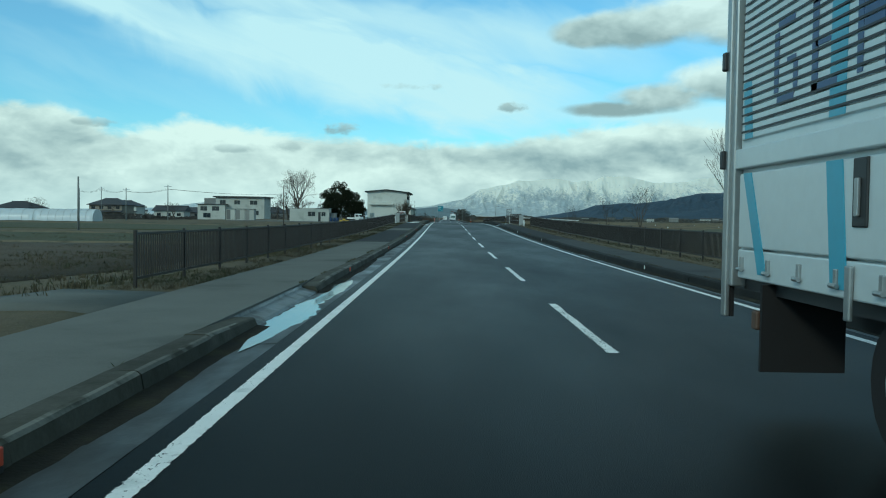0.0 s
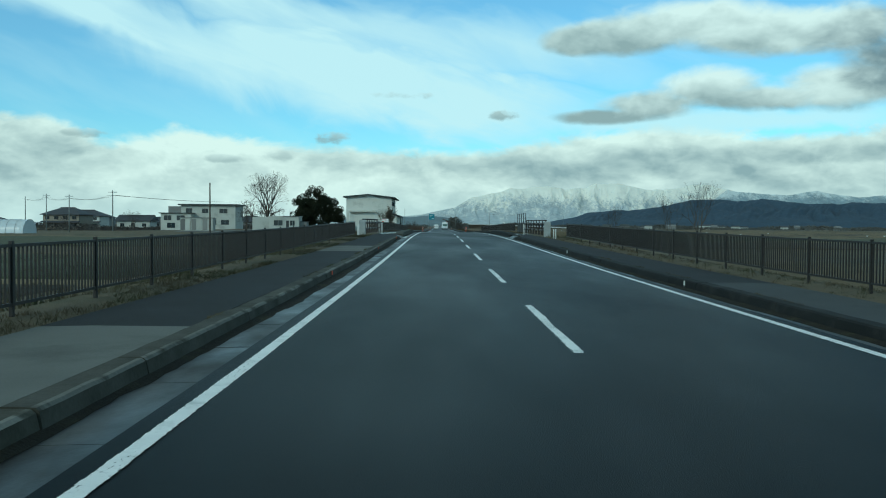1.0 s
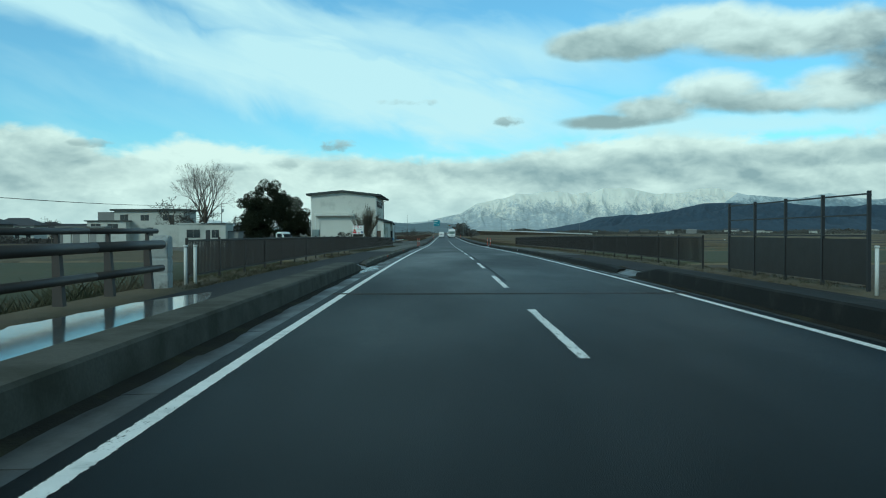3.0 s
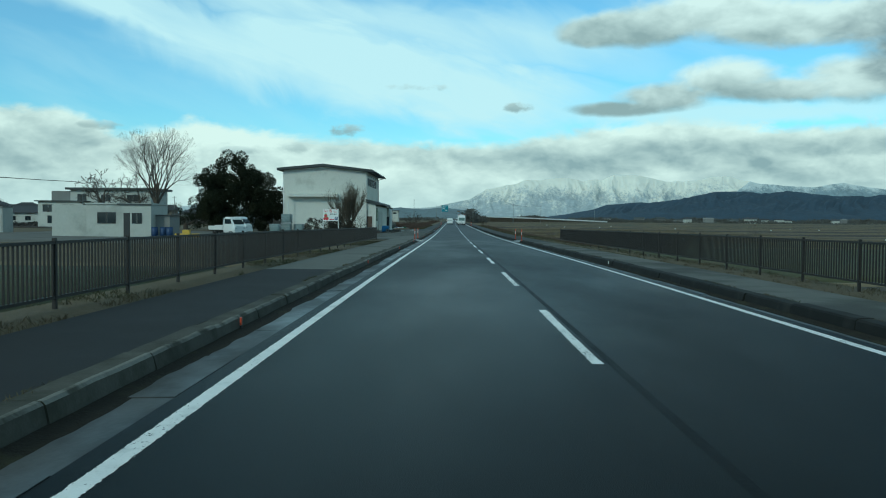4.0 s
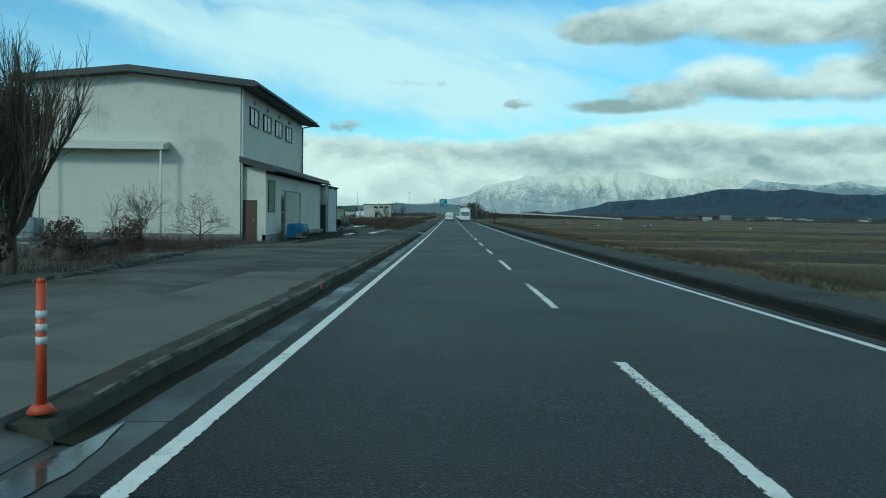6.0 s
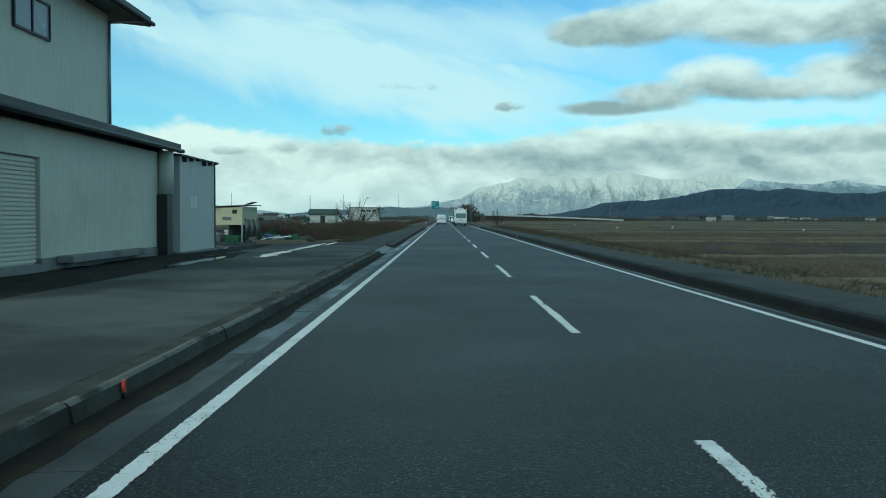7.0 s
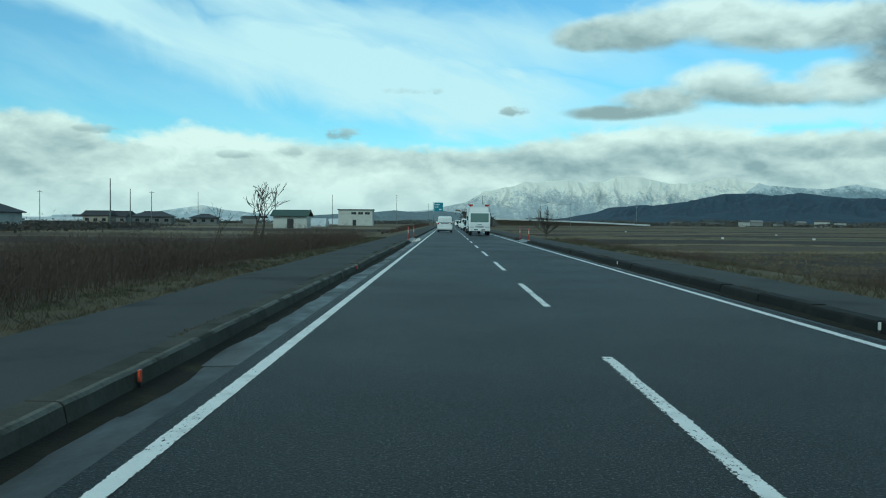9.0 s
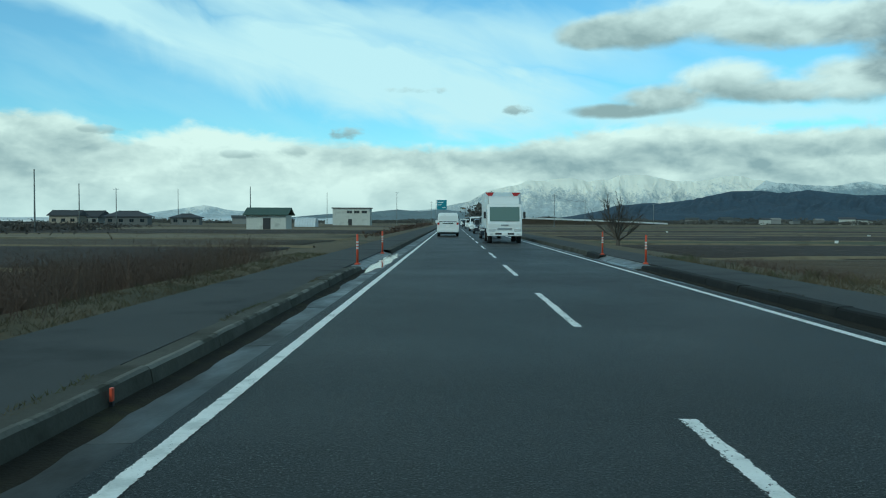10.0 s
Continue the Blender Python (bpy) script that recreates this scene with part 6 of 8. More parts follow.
def switch_tree(x, y, z0, limbs, length, spread, shoots, shoot_len, r, label, seed, lift=0.10, shoot_up=0.7, name="bare_tree", tip=0.004, sub=3, mat=None, inner=0.0):
    """A low-forked tree: long limbs that lean out and lift, set with straight upright shoots."""
    rng = np.random.default_rng(seed)
    t = thing(name, label, "tree", (x, y, ground_z(x, y) - 0.05))
    big_, small = Wood(), Wood()
    big_.limb([Vector((0, 0, -0.1)), Vector((0.02, 0, z0 * 0.5)), Vector((0, 0.02, z0))], r * 1.5, r * 1.15, 9)
    for k in range(limbs):
        w, ang = 2.4 * k + rng.normal(0, 0.25), radians((inner + (spread - inner) * math.sqrt((k + 0.4) / limbs)) * rng.uniform(0.85, 1.1))
        pts, e = bent(rng, (rng.normal(0, 0.03), rng.normal(0, 0.03), z0 * rng.uniform(0.6, 1.0)), (math.sin(ang) * math.cos(w), math.sin(ang) * math.sin(w), math.cos(ang)), length * rng.uniform(0.8, 1.1), 8, lift, 0.07)
        big_.limb(pts, r * 0.75, r * 0.20, 6)
        for j in range(shoots):
            f = rng.uniform(1.8, 8.0)
            q = min(7, int(f))
            p = pts[q].lerp(pts[q + 1], f - q)
            d = (pts[q + 1] - pts[q]).normalized() * 0.7 + Vector((0, 0, shoot_up)) + Vector(rng.normal(0, 0.30, 3))
            ln = shoot_len * rng.uniform(0.5, 1.1)
            line, e2 = bent(rng, p, d, ln, 4, lift * 0.8, 0.05)
            small.limb(line, r * 0.16, tip, 4)
            for _ in range(sub):
                g = int(rng.integers(1, 4))
                l2, _ = bent(rng, line[g], (line[g + 1] - line[g]).normalized() + Vector(rng.normal(0, 0.38, 3)), ln * rng.uniform(0.25, 0.5), 2, lift, 0.06)
                small.limb(l2, tip * 1.5, tip * 0.8, 3)
    big_.done("trunk", BARK, t)
    small.done("crown", mat or TWIG, t, "bare brown shoots")
    return t


fan_tree(-43.0, 244.0, 3.4, 2.35, 0.33, 8, "large bare deciduous tree with round twiggy crown", 12, ratio=0.80, angle=(10, 24), lift=0.02, first=6, open_=36, tip=0.007, extra=0.25)
bare_tree(-42.0, 224.0, 3.2, 2.3, 0.20, "gnarled bare fruit tree behind the hut", 5, levels=3, kids=2, angle=(30, 70), ratio=(0.5, 0.75), up=0.05, bend=0.28, thin=0.028, tilt=0.12)
bare_tree(-38.2, 224.5, 3.0, 2.2, 0.19, "gnarled bare fruit tree behind the hut", 8, levels=3, kids=2, angle=(30, 70), ratio=(0.5, 0.75), up=0.05, bend=0.28, thin=0.028, tilt=0.12)
switch_tree(-11.3, 205.5, 1.0, 16, 3.2, 46, 40, 1.5, 0.085, "dense bare vase-shaped tree with upright switches", 21, lift=0.06, shoot_up=0.9, tip=0.005, sub=4, mat=SWITCH)
bare_tree(-11.9, 222.0, 0.45, 0.75, 0.045, "small bare fruit tree before the warehouse", 31, levels=3, kids=2, angle=(25, 60), up=0.02, bend=0.15, thin=0.006)
bare_tree(-14.2, 221.0, 0.2, 0.9, 0.05, "low bare twiggy bush before the wall", 33, levels=3, kids=2, angle=(20, 50), up=0.05, bend=0.12, thin=0.006, stems=5, tilt=0.35)
switch_tree(-9.3, 295.0, 0.30, 20, 2.35, 66, 13, 0.75, 0.045, "spreading bare shrub tree above the dead weeds", 42, lift=0.015, shoot_up=0.20, tip=0.004, sub=4, inner=8)
bare_tree(-9.4, 321.5, 1.0, 1.0, 0.085, "slim leaning bare sapling in the weeds", 43, levels=3, kids=2, angle=(20, 50), ratio=(0.5, 0.7), up=0.10, bend=0.18, thin=0.010, stems=2, tilt=0.3)
bare_tree(-11.3, 322.0, 0.8, 0.9, 0.05, "slim bare sapling in the weeds", 44, levels=2, kids=2, angle=(15, 40), up=0.12, bend=0.10, thin=0.006, stems=2, tilt=0.2)
switch_tree(7.6, 367.0, 0.7, 10, 1.9, 62, 16, 0.85, 0.075, "bare bushy tree on the field bank", 47, lift=0.03, shoot_up=0.4, tip=0.006)
fan_tree(7.9, 29.5, 0.8, 1.0, 0.06, 5, "slender bare tree behind the fence", 51, ratio=0.82, angle=(9, 22), lift=0.06, first=4, open_=24, tip=0.004)
fan_tree(13.5, 104.0, 1.0, 0.85, 0.055, 4, "slender bare tree beside the stream", 53, ratio=0.82, angle=(10, 24), lift=0.05, first=3, open_=28, tip=0.005)
fan_tree(23.6, 114.0, 1.2, 1.4, 0.09, 5, "bare tree at the stream in the fields", 55, ratio=0.80, angle=(12, 30), lift=0.04, first=4, open_=36, tip=0.006)
fan_tree(16.0, 96.0, 1.0, 0.9, 0.06, 5, "bare sapling beside the stream", 57, ratio=0.82, angle=(10, 24), lift=0.06, first=3, open_=24, tip=0.005)
for k, (x, y, s) in enumerate([(-52, 262, 2.0), (-58, 330, 2.4), (-95, 300, 2.2), (-135, 285, 2.6), (-75, 350, 2.2), (-120, 310, 2.0)]):
    fan_tree(x, y, 1.5, s * 0.62, 0.16, 5, "bare garden tree among the houses", 60 + k, ratio=0.80, angle=(14, 32), first=5, open_=48, tip=0.014, group="bare garden trees")


def leafy_tree(x, y, lobes, label, seed, n=900, leaf=0.30, mat=LEAF, trunk_h=2.0, name="evergreen_tree"):
    """Dense clumps of small leaves round real limbs; lobes: (dx, dy, z, radius)."""
    rng = np.random.default_rng(seed)
    t = thing(name, label, "tree", (x, y, ground_z(x, y)))
    bm = bmesh.new()
    tube(bm, (0, 0, -0.2), (0, 0, trunk_h), 0.38, 0.28, 9, False)
    for dx, dy, z, r in lobes:
        tube(bm, (0, 0, trunk_h * 0.8), (dx * 0.8, dy * 0.8, z), 0.16, 0.05, 6, False)
    part("trunk", bm, BARK, t)
    quads = []
    for dx, dy, z, r in lobes:
        clumps = int(10 + r * 7)
        for c in range(clumps):
            v = rng.normal(0, 1, 3)
            v /= np.linalg.norm(v)
            k = r * rng.uniform(0.45, 1.05)
            cx, cy, cz = dx + v[0] * k, dy + v[1] * k, z + v[2] * k * 0.9
            cr = r * rng.uniform(0.22, 0.42)
            m = int(n * r * r / len(lobes) / clumps * 3) + 30
            w, a_, b_ = (rng.normal(0, 1, (m, 3)) for _ in range(3))
            w /= np.linalg.norm(w, axis=1, keepdims=True)
            p = np.array((cx, cy, cz)) + w * (cr * rng.uniform(0.5, 1.0, (m, 1)) ** 0.5)
            a_ /= np.linalg.norm(a_, axis=1, keepdims=True)
            b_ -= a_ * (a_ * b_).sum(1, keepdims=True)
            b_ /= np.linalg.norm(b_, axis=1, keepdims=True)
            s = leaf * rng.uniform(0.6, 1.2, (m, 1))
            quads.append(np.stack([p - a_ * s * 0.5, p + b_ * s * 0.28, p + a_ * s * 0.5, p - b_ * s * 0.28], 1))
    verts = np.concatenate(quads).reshape(-1, 3)
    faces = np.arange(len(verts)).reshape(-1, 4).tolist()
    me = bpy.data.meshes.new("crown")
    me.from_pydata(verts.tolist(), [], faces)
    me.materials.append(mat)
    ob = new("crown", me)
    ob.parent = t
    return t


leafy_tree(-31.0, 238.0, [(0.5, 0, 7.6, 2.9), (-2.2, 0.5, 6.2, 2.6), (2.6, -0.4, 6.0, 2.7), (-2.6, 0, 3.6, 2.4), (0, -1, 4.2, 3.2), (4.4, 0.3, 4.4, 2.7), (3.8, -0.5, 2.4, 2.4), (-1.2, -1, 2.2, 2.4), (5.6, 0.5, 2.6, 1.9)],
           "large dark evergreen tree with dense lobed crown", 3, n=5200, leaf=0.21)
leafy_tree(-11.8, 201.0, [(0, 0, 1.1, 1.0), (-1.2, 0.8, 1.0, 1.0), (1.0, 0.9, 0.6, 0.7), (-2.4, -0.2, 1.0, 0.9), (0.4, 2.2, 1.0, 1.0)], "dark rounded garden bush by the yard edge", 9, n=3600, leaf=0.10, mat=DARK_BUSH, trunk_h=0.5, name="garden_bush")
leafy_tree(-12.6, 211.0, [(0, 0, 0.7, 0.7), (-0.9, 1.6, 0.6, 0.7), (0.6, 3.2, 0.6, 0.7), (0.2, 5.0, 0.5, 0.6)], "brown clipped hedge along the yard edge", 10, n=3600, leaf=0.08, mat=WEED, trunk_h=0.4, name="garden_bush")
leafy_tree(-39.5, 246.0, [(0, 0, 1.6, 1.5), (2.0, 0, 1.3, 1.3), (4.0, 0.5, 1.4, 1.3)], "dark hedge bushes at the back of the yard", 12, n=300, leaf=0.22, trunk_h=0.8, name="garden_bush")


def wood_line(name, label, pts, h, depth, n, seed, mat=FAR_WOOD, size=1.4):
    """A far belt of trees: small leaf clumps in uneven heaps."""
    rng = np.random.default_rng(seed)
    verts, faces = [], []
    for _ in range(n):
        s = rng.uniform(0, len(pts) - 1.001)
        k = int(s)
        f = s - k
        x = pts[k][0] * (1 - f) + pts[k + 1][0] * f + rng.normal(0, depth)
        y = pts[k][1] * (1 - f) + pts[k + 1][1] * f + rng.normal(0, depth)
        top = h * max(0.12, 0.55 + 0.9 * noise.noise((x * 0.02, y * 0.02, seed)) + 0.3 * noise.noise((x * 0.11, y * 0.11, seed)))
        c = np.array((x, y, FIELD + top * rng.uniform(0, 1) ** 0.7))
        a, b = rng.normal(0, size, 3), rng.normal(0, size, 3)
        m = len(verts)
        verts += [tuple(c - a), tuple(c + b), tuple(c + a), tuple(c - b)]
        faces.append((m, m + 1, m + 2, m + 3))
    me = bpy.data.meshes.new(name)
    me.from_pydata(verts, [], faces)
    me.materials.append(mat)
    return tagged(new(name, me), label, "trees", kind="stuff")


wood_line("far_trees", "far belt of dark winter trees across the plain", [(60, 1500), (300, 1450), (700, 1300), (1200, 1100)], 7, 12, 34000, 2, size=0.6)
wood_line("far_trees", "distant low trees and shrubs at the field edge", [(14, 880), (60, 900), (160, 950), (330, 880), (600, 700)], 3.4, 6, 26000, 3, size=0.30)
wood_line("far_trees", "far belt of trees behind the village", [(-700, 500), (-420, 620), (-260, 760), (-120, 900), (-20, 1000)], 3.4, 10, 42000, 4, size=0.24)
wood_line("far_trees", "garden shrubs and hedges between the houses", [(-240, 285), (-170, 278), (-120, 300), (-90, 345), (-70, 430), (-100, 560)], 2.2, 7, 26000, 5, mat=TWIG, size=0.14)
wood_line("far_trees", "dark wooded knoll on the plain", [(560, 700), (640, 730), (760, 700)], 42, 22, 6000, 6, size=3.5)
wood_line("far_trees", "roadside trees at the far crossing", [(9, 620), (14, 700), (20, 760)], 8, 2.5, 7000, 7, size=0.32)
wood_line("far_trees", "low scrub along the road beyond the huts", [(-9, 420), (-10, 520), (-11, 640), (-13, 760)], 1.3, 1.2, 9000, 8, mat=WEED, size=0.11)


# ---- yard things, junk, poles ----
def wheel(parent, x, y, z, r, w, axis="x"):
    g = bmesh.new()
    d = Vector((w / 2, 0, 0)) if axis == "x" else Vector((0, w / 2, 0))
    c = Vector((x, y, z))
    tube(g, c - d, c + d, r, r, 22)
    bmesh.ops.bevel(g, geom=[e for e in g.edges if len(e.link_faces) == 2 and e.calc_face_angle(0) > 1.0], offset=min(0.04, w * 0.2), segments=2, affect="EDGES")
    wh = part("wheel", g, RUBBER, parent)
    g = bmesh.new()
    tube(g, c - d * 1.02, c + d * 1.02, r * 0.58, r * 0.58, 16)
    part("rim", g, STEEL, wh)


def loft(bm, sections, mi=0):
    """Closed skin through cross sections of equal point count."""
    rows_ = [[bm.verts.new(p) for p in s] for s in sections]
    n = len(rows_[0])
    for a, b in zip(rows_, rows_[1:]):
        for k in range(n):
            f = bm.faces.new((a[k], a[(k + 1) % n], b[(k + 1) % n], b[k]))
            f.material_index = mi
    bm.faces.new(rows_[0][::-1])
    bm.faces.new(rows_[-1])
    bmesh.ops.recalc_face_normals(bm, faces=bm.faces[:])
    return bm


def body_section(y, w, z0, z1, r=0.12, tuck=0.06):
    """A rounded upright cross section of a car body."""
    h = w / 2
    pts = [(-h + tuck, z0), (h - tuck, z0), (h, z0 + 0.18), (h, z0 + (z1 - z0) * 0.45), (h - tuck, z1 - r), (h - tuck - r * 0.8, z1), (-h + tuck + r * 0.8, z1), (-h + tuck, z1 - r), (-h, z0 + (z1 - z0) * 0.45), (-h, z0 + 0.18)]
    return [(x, y, z) for x, z in pts]


def kei_truck(x, y, rz, label):
    t = thing("pickup_truck", label, "truck", (x, y, ground_z(x, y) + 0.06), rz)
    bm = bmesh.new()
    loft(bm, [body_section(yy, 1.44, 0.35, zz, 0.1, 0.05) for yy, zz in ((-1.68, 0.95), (-1.55, 1.08), (-1.12, 1.72), (-0.9, 1.80), (-0.35, 1.80), (-0.22, 1.65))])
    part("cab", bm, WHITE_PAINT, t)
    bm = bmesh.new()
    vs = [bm.verts.new(p) for p in ((-0.60, -1.545, 1.12), (0.60, -1.545, 1.12), (0.56, -1.14, 1.68), (-0.56, -1.14, 1.68))]
    bm.faces.new(vs)
    bmesh.ops.solidify(bm, geom=bm.faces[:], thickness=0.03)
    part("windscreen", bm, GLASS, t)
    for s in (-1, 1):
        part("side_window", box(bmesh.new(), s * 0.705 - 0.02, s * 0.705 + 0.02, -1.15, -0.40, 1.15, 1.60), GLASS, t)
        part("headlamp", box(bmesh.new(), s * 0.52 - 0.12, s * 0.52 + 0.12, -1.70, -1.64, 0.68, 0.82, 0.01), LAMP_CLEAR, t)
        part("mirror", box(bmesh.new(), s * 0.82 - 0.07, s * 0.82 + 0.07, -1.28, -1.22, 1.18, 1.40, 0.02), DARK_METAL, t)
        for yy in (-1.15, 0.95):
            wheel(t, s * 0.62, yy, 0.27, 0.27, 0.16)
        part("side_board", box(bmesh.new(), s * 0.72 - 0.02, s * 0.72 + 0.02, -0.15, 1.75, 0.66, 0.95), WHITE_PAINT, t)
    part("bumper", box(bmesh.new(), -0.70, 0.70, -1.74, -1.66, 0.32, 0.52, 0.02), WHITE_PAINT, t)
    part("bed", box(bmesh.new(), -0.70, 0.70, -0.15, 1.75, 0.58, 0.66), WHITE_PAINT, t)
    part("tail_board", box(bmesh.new(), -0.70, 0.70, 1.73, 1.77, 0.66, 0.95), WHITE_PAINT, t)
    part("guard_frame", box(bmesh.new(), -0.68, 0.68, -0.16, -0.12, 0.66, 1.70), STEEL, t)
    part("chassis", box(bmesh.new(), -0.35, 0.35, -1.4, 1.6, 0.30, 0.56), DARK_METAL, t)


kei_truck(-22.4, 203.0, 58, "white light pickup truck parked in the yard")
kei_truck(-23.4, 209.5, 75, "white light pickup truck parked behind another")


def ibc(x, y, z, label):
    t = thing("tote_tank", label, "tank", (x, y, z), group="caged tote tanks")
    part("bottle", box(bmesh.new(), -0.5, 0.5, -0.48, 0.48, 0.16, 1.10, 0.09), TOTE, t)
    part("pallet", box(bmesh.new(), -0.56, 0.56, -0.54, 0.54, 0.0, 0.14), STEEL, t)
    g = bmesh.new()
    for k in range(6):
        a = -0.54 + 1.08 * k / 5
        for s in (-0.54, 0.54):
            tube(g, (a, s, 0.12), (a, s, 1.12), 0.014, 0.014, 4)
            tube(g, (s, a, 0.12), (s, a, 1.12), 0.014, 0.014, 4)
    for z_ in (0.3, 0.55, 0.8, 1.1):
        for s in (-0.54, 0.54):
            tube(g, (-0.54, s, z_), (0.54, s, z_), 0.014, 0.014, 4)
            tube(g, (s, -0.54, z_), (s, 0.54, z_), 0.014, 0.014, 4)
    part("cage", g, STEEL, t)


zy = ground_z(-19, 206)
for x, y, z in ((-21.2, 219.2, zy), (-20.3, 221.4, zy), (-20.3, 221.4, zy + 1.13), (-19.0, 222.0, zy)):
    ibc(x, y, z, "cloudy plastic tote tank in a steel cage")


def drum(x, y, mat, label):
    t = thing("drum", label, "drum", (x, y, ground_z(x, y) + 0.05), group="yard drums")
    part("barrel", tube(bmesh.new(), (0, 0, 0), (0, 0, 0.88), 0.29, 0.29, 18), mat, t)
    for z in (0.28, 0.58, 0.84):
        part("hoop", tube(bmesh.new(), (0, 0, z), (0, 0, z + 0.04), 0.305, 0.305, 18), mat, t)


for x, y in ((-27.6, 198.2), (-26.9, 198.4), (-26.2, 198.0)):
    drum(x, y, BLUE_DRUM, "blue plastic drum beside the hut")


def crate(x, y, z, mat, label, n=8):
    t = thing("crate", label, "crate", (x, y, z), group="plastic crates")
    part("floor", box(bmesh.new(), -0.3, 0.3, -0.2, 0.2, 0, 0.03), mat, t)
    for s in (-1, 1):
        part("long_side", box(bmesh.new(), -0.3, 0.3, s * 0.2 - 0.015, s * 0.2 + 0.015, 0.03, 0.32), mat, t)
        part("short_side", box(bmesh.new(), s * 0.3 - 0.015, s * 0.3 + 0.015, -0.18, 0.18, 0.03, 0.32), mat, t)


for x, y, k in ((-24.6, 197.6, 0), (-24.6, 197.6, 1), (-25.3, 197.7, 0), (-23.9, 197.9, 0)):
    crate(x, y, ground_z(x, y) + 0.05 + 0.33 * k, YELLOW, "yellow plastic harvest crate")
for x, y, k in ((-15.2, 203.4, 0), (-15.2, 203.4, 1), (-15.9, 203.5, 0), (-14.5, 203.2, 0)):
    crate(x, y, ground_z(x, y) + 0.05 + 0.33 * k, GREEN_NET, "green plastic harvest crate")


def edge_stones():
    """Rough stones and broken kerb pieces along the car park edge."""
    rng = np.random.default_rng(77)
    path = [(-9.5, 192.5), (-9.5, 205.5), (-10.3, 214.0), (-10.9, 220.0)]
    lens = [0.0]
    for a, b in zip(path, path[1:]):
        lens.append(lens[-1] + math.dist(a, b))
    s = 0.0
    while s < lens[-1]:
        x, y = np.interp(s, lens, [p[0] for p in path]), np.interp(s, lens, [p[1] for p in path])
        w, d, h = rng.uniform(0.55, 0.95), rng.uniform(0.14, 0.2), rng.uniform(0.05, 0.13)
        bm = box(bmesh.new(), -d / 2, d / 2, -w / 2, w / 2, -0.06, h, 0.04)
        for v in bm.verts:
            v.co += Vector(rng.normal(0, 0.014, 3))
        ob = part("edge_stone", bm, STONE)
        ob.matrix_basis = pose(x, y, max(ground_z(x, y), (road_z(y) + 0.10) * 0.5 + 0.05), 0, rng.normal(0, 4), rng.normal(0, 10))
        tagged(ob, "rough grey edging stone at the car park", "stone", "edging stones")
        s += w + rng.uniform(0.05, 0.5)


edge_stones()


def junk_hut():
    z = ground_z(-12, 264)
    h = thing("raised_hut", "cream sheet-metal box hut on posts over green netting", "hut", (-12.3, 264.4, z), -18)
    for x in (-0.95, 0.95):
        for y in (-0.8, 0.8):
            part("leg", box(bmesh.new(), x - 0.04, x + 0.04, y - 0.04, y + 0.04, -0.1, 1.05), STEEL, h)
    part("body", box(bmesh.new(), -1.0, 1.0, -0.85, 0.85, 1.0, 2.02, 0.02), CREAM, h)
    bm = bmesh.new()
    prism(bm, [(-1.15, 2.02), (1.2, 2.10), (1.2, 2.14), (-1.15, 2.06)], "y", -1.0, 1.0)
    part("roof", bm, WALL_GREY, h)
    ob = part("roof_sheet", box(bmesh.new(), -0.22, 0.26, -0.4, 0.4, 0, 0.025), WALL_GREY, h, "loose bent roofing sheet")
    ob.matrix_basis = pose(1.0, 0.1, 2.22, 0, -16, 8)
    window(h, ("y", -0.85), 0.35, 0.62, 1.66, 1.86, 1)
    part("hatch", box(bmesh.new(), -0.35, 0.25, -0.87, -0.85, 1.28, 1.46), WALL_GREY, h)
    part("netting", box(bmesh.new(), -0.85, 0.55, -0.5, 0.75, -0.05, 0.42, 0.12), GREEN_NET, h, "bundle of green netting")
    # Added black sheet stands in for the shade under the hut.
    part("shade_sheet", box(bmesh.new(), -0.93, 0.93, 0.72, 0.76, 0.0, 0.99), DARK_METAL, h)
    h.scale = (0.86, 0.86, 0.9)


junk_hut()


def gas_bottles():
    z = ground_z(-10.8, 261)
    h = thing("silver_tanks", "three slim silver tanks on a steel stand", "tank", (-10.66, 261.0, z))
    h.scale = (0.82, 0.82, 0.86)
    for k in range(3):
        g = bmesh.new()
        tube(g, (-0.3 + 0.3 * k, 0, 0.55), (-0.3 + 0.3 * k, 0, 1.35), 0.13, 0.13, 16)
        tube(g, (-0.3 + 0.3 * k, 0, 1.35), (-0.3 + 0.3 * k, 0, 1.45), 0.13, 0.05, 16)
        part("tank", g, TANK_GREY, h)
    for x in (-0.42, 0.42):
        part("stand_leg", box(bmesh.new(), x - 0.03, x + 0.03, -0.03, 0.03, -0.05, 1.5), DARK_METAL, h)
    part("stand_shelf", box(bmesh.new(), -0.45, 0.45, -0.15, 0.15, 0.50, 0.55), DARK_METAL, h)


gas_bottles()


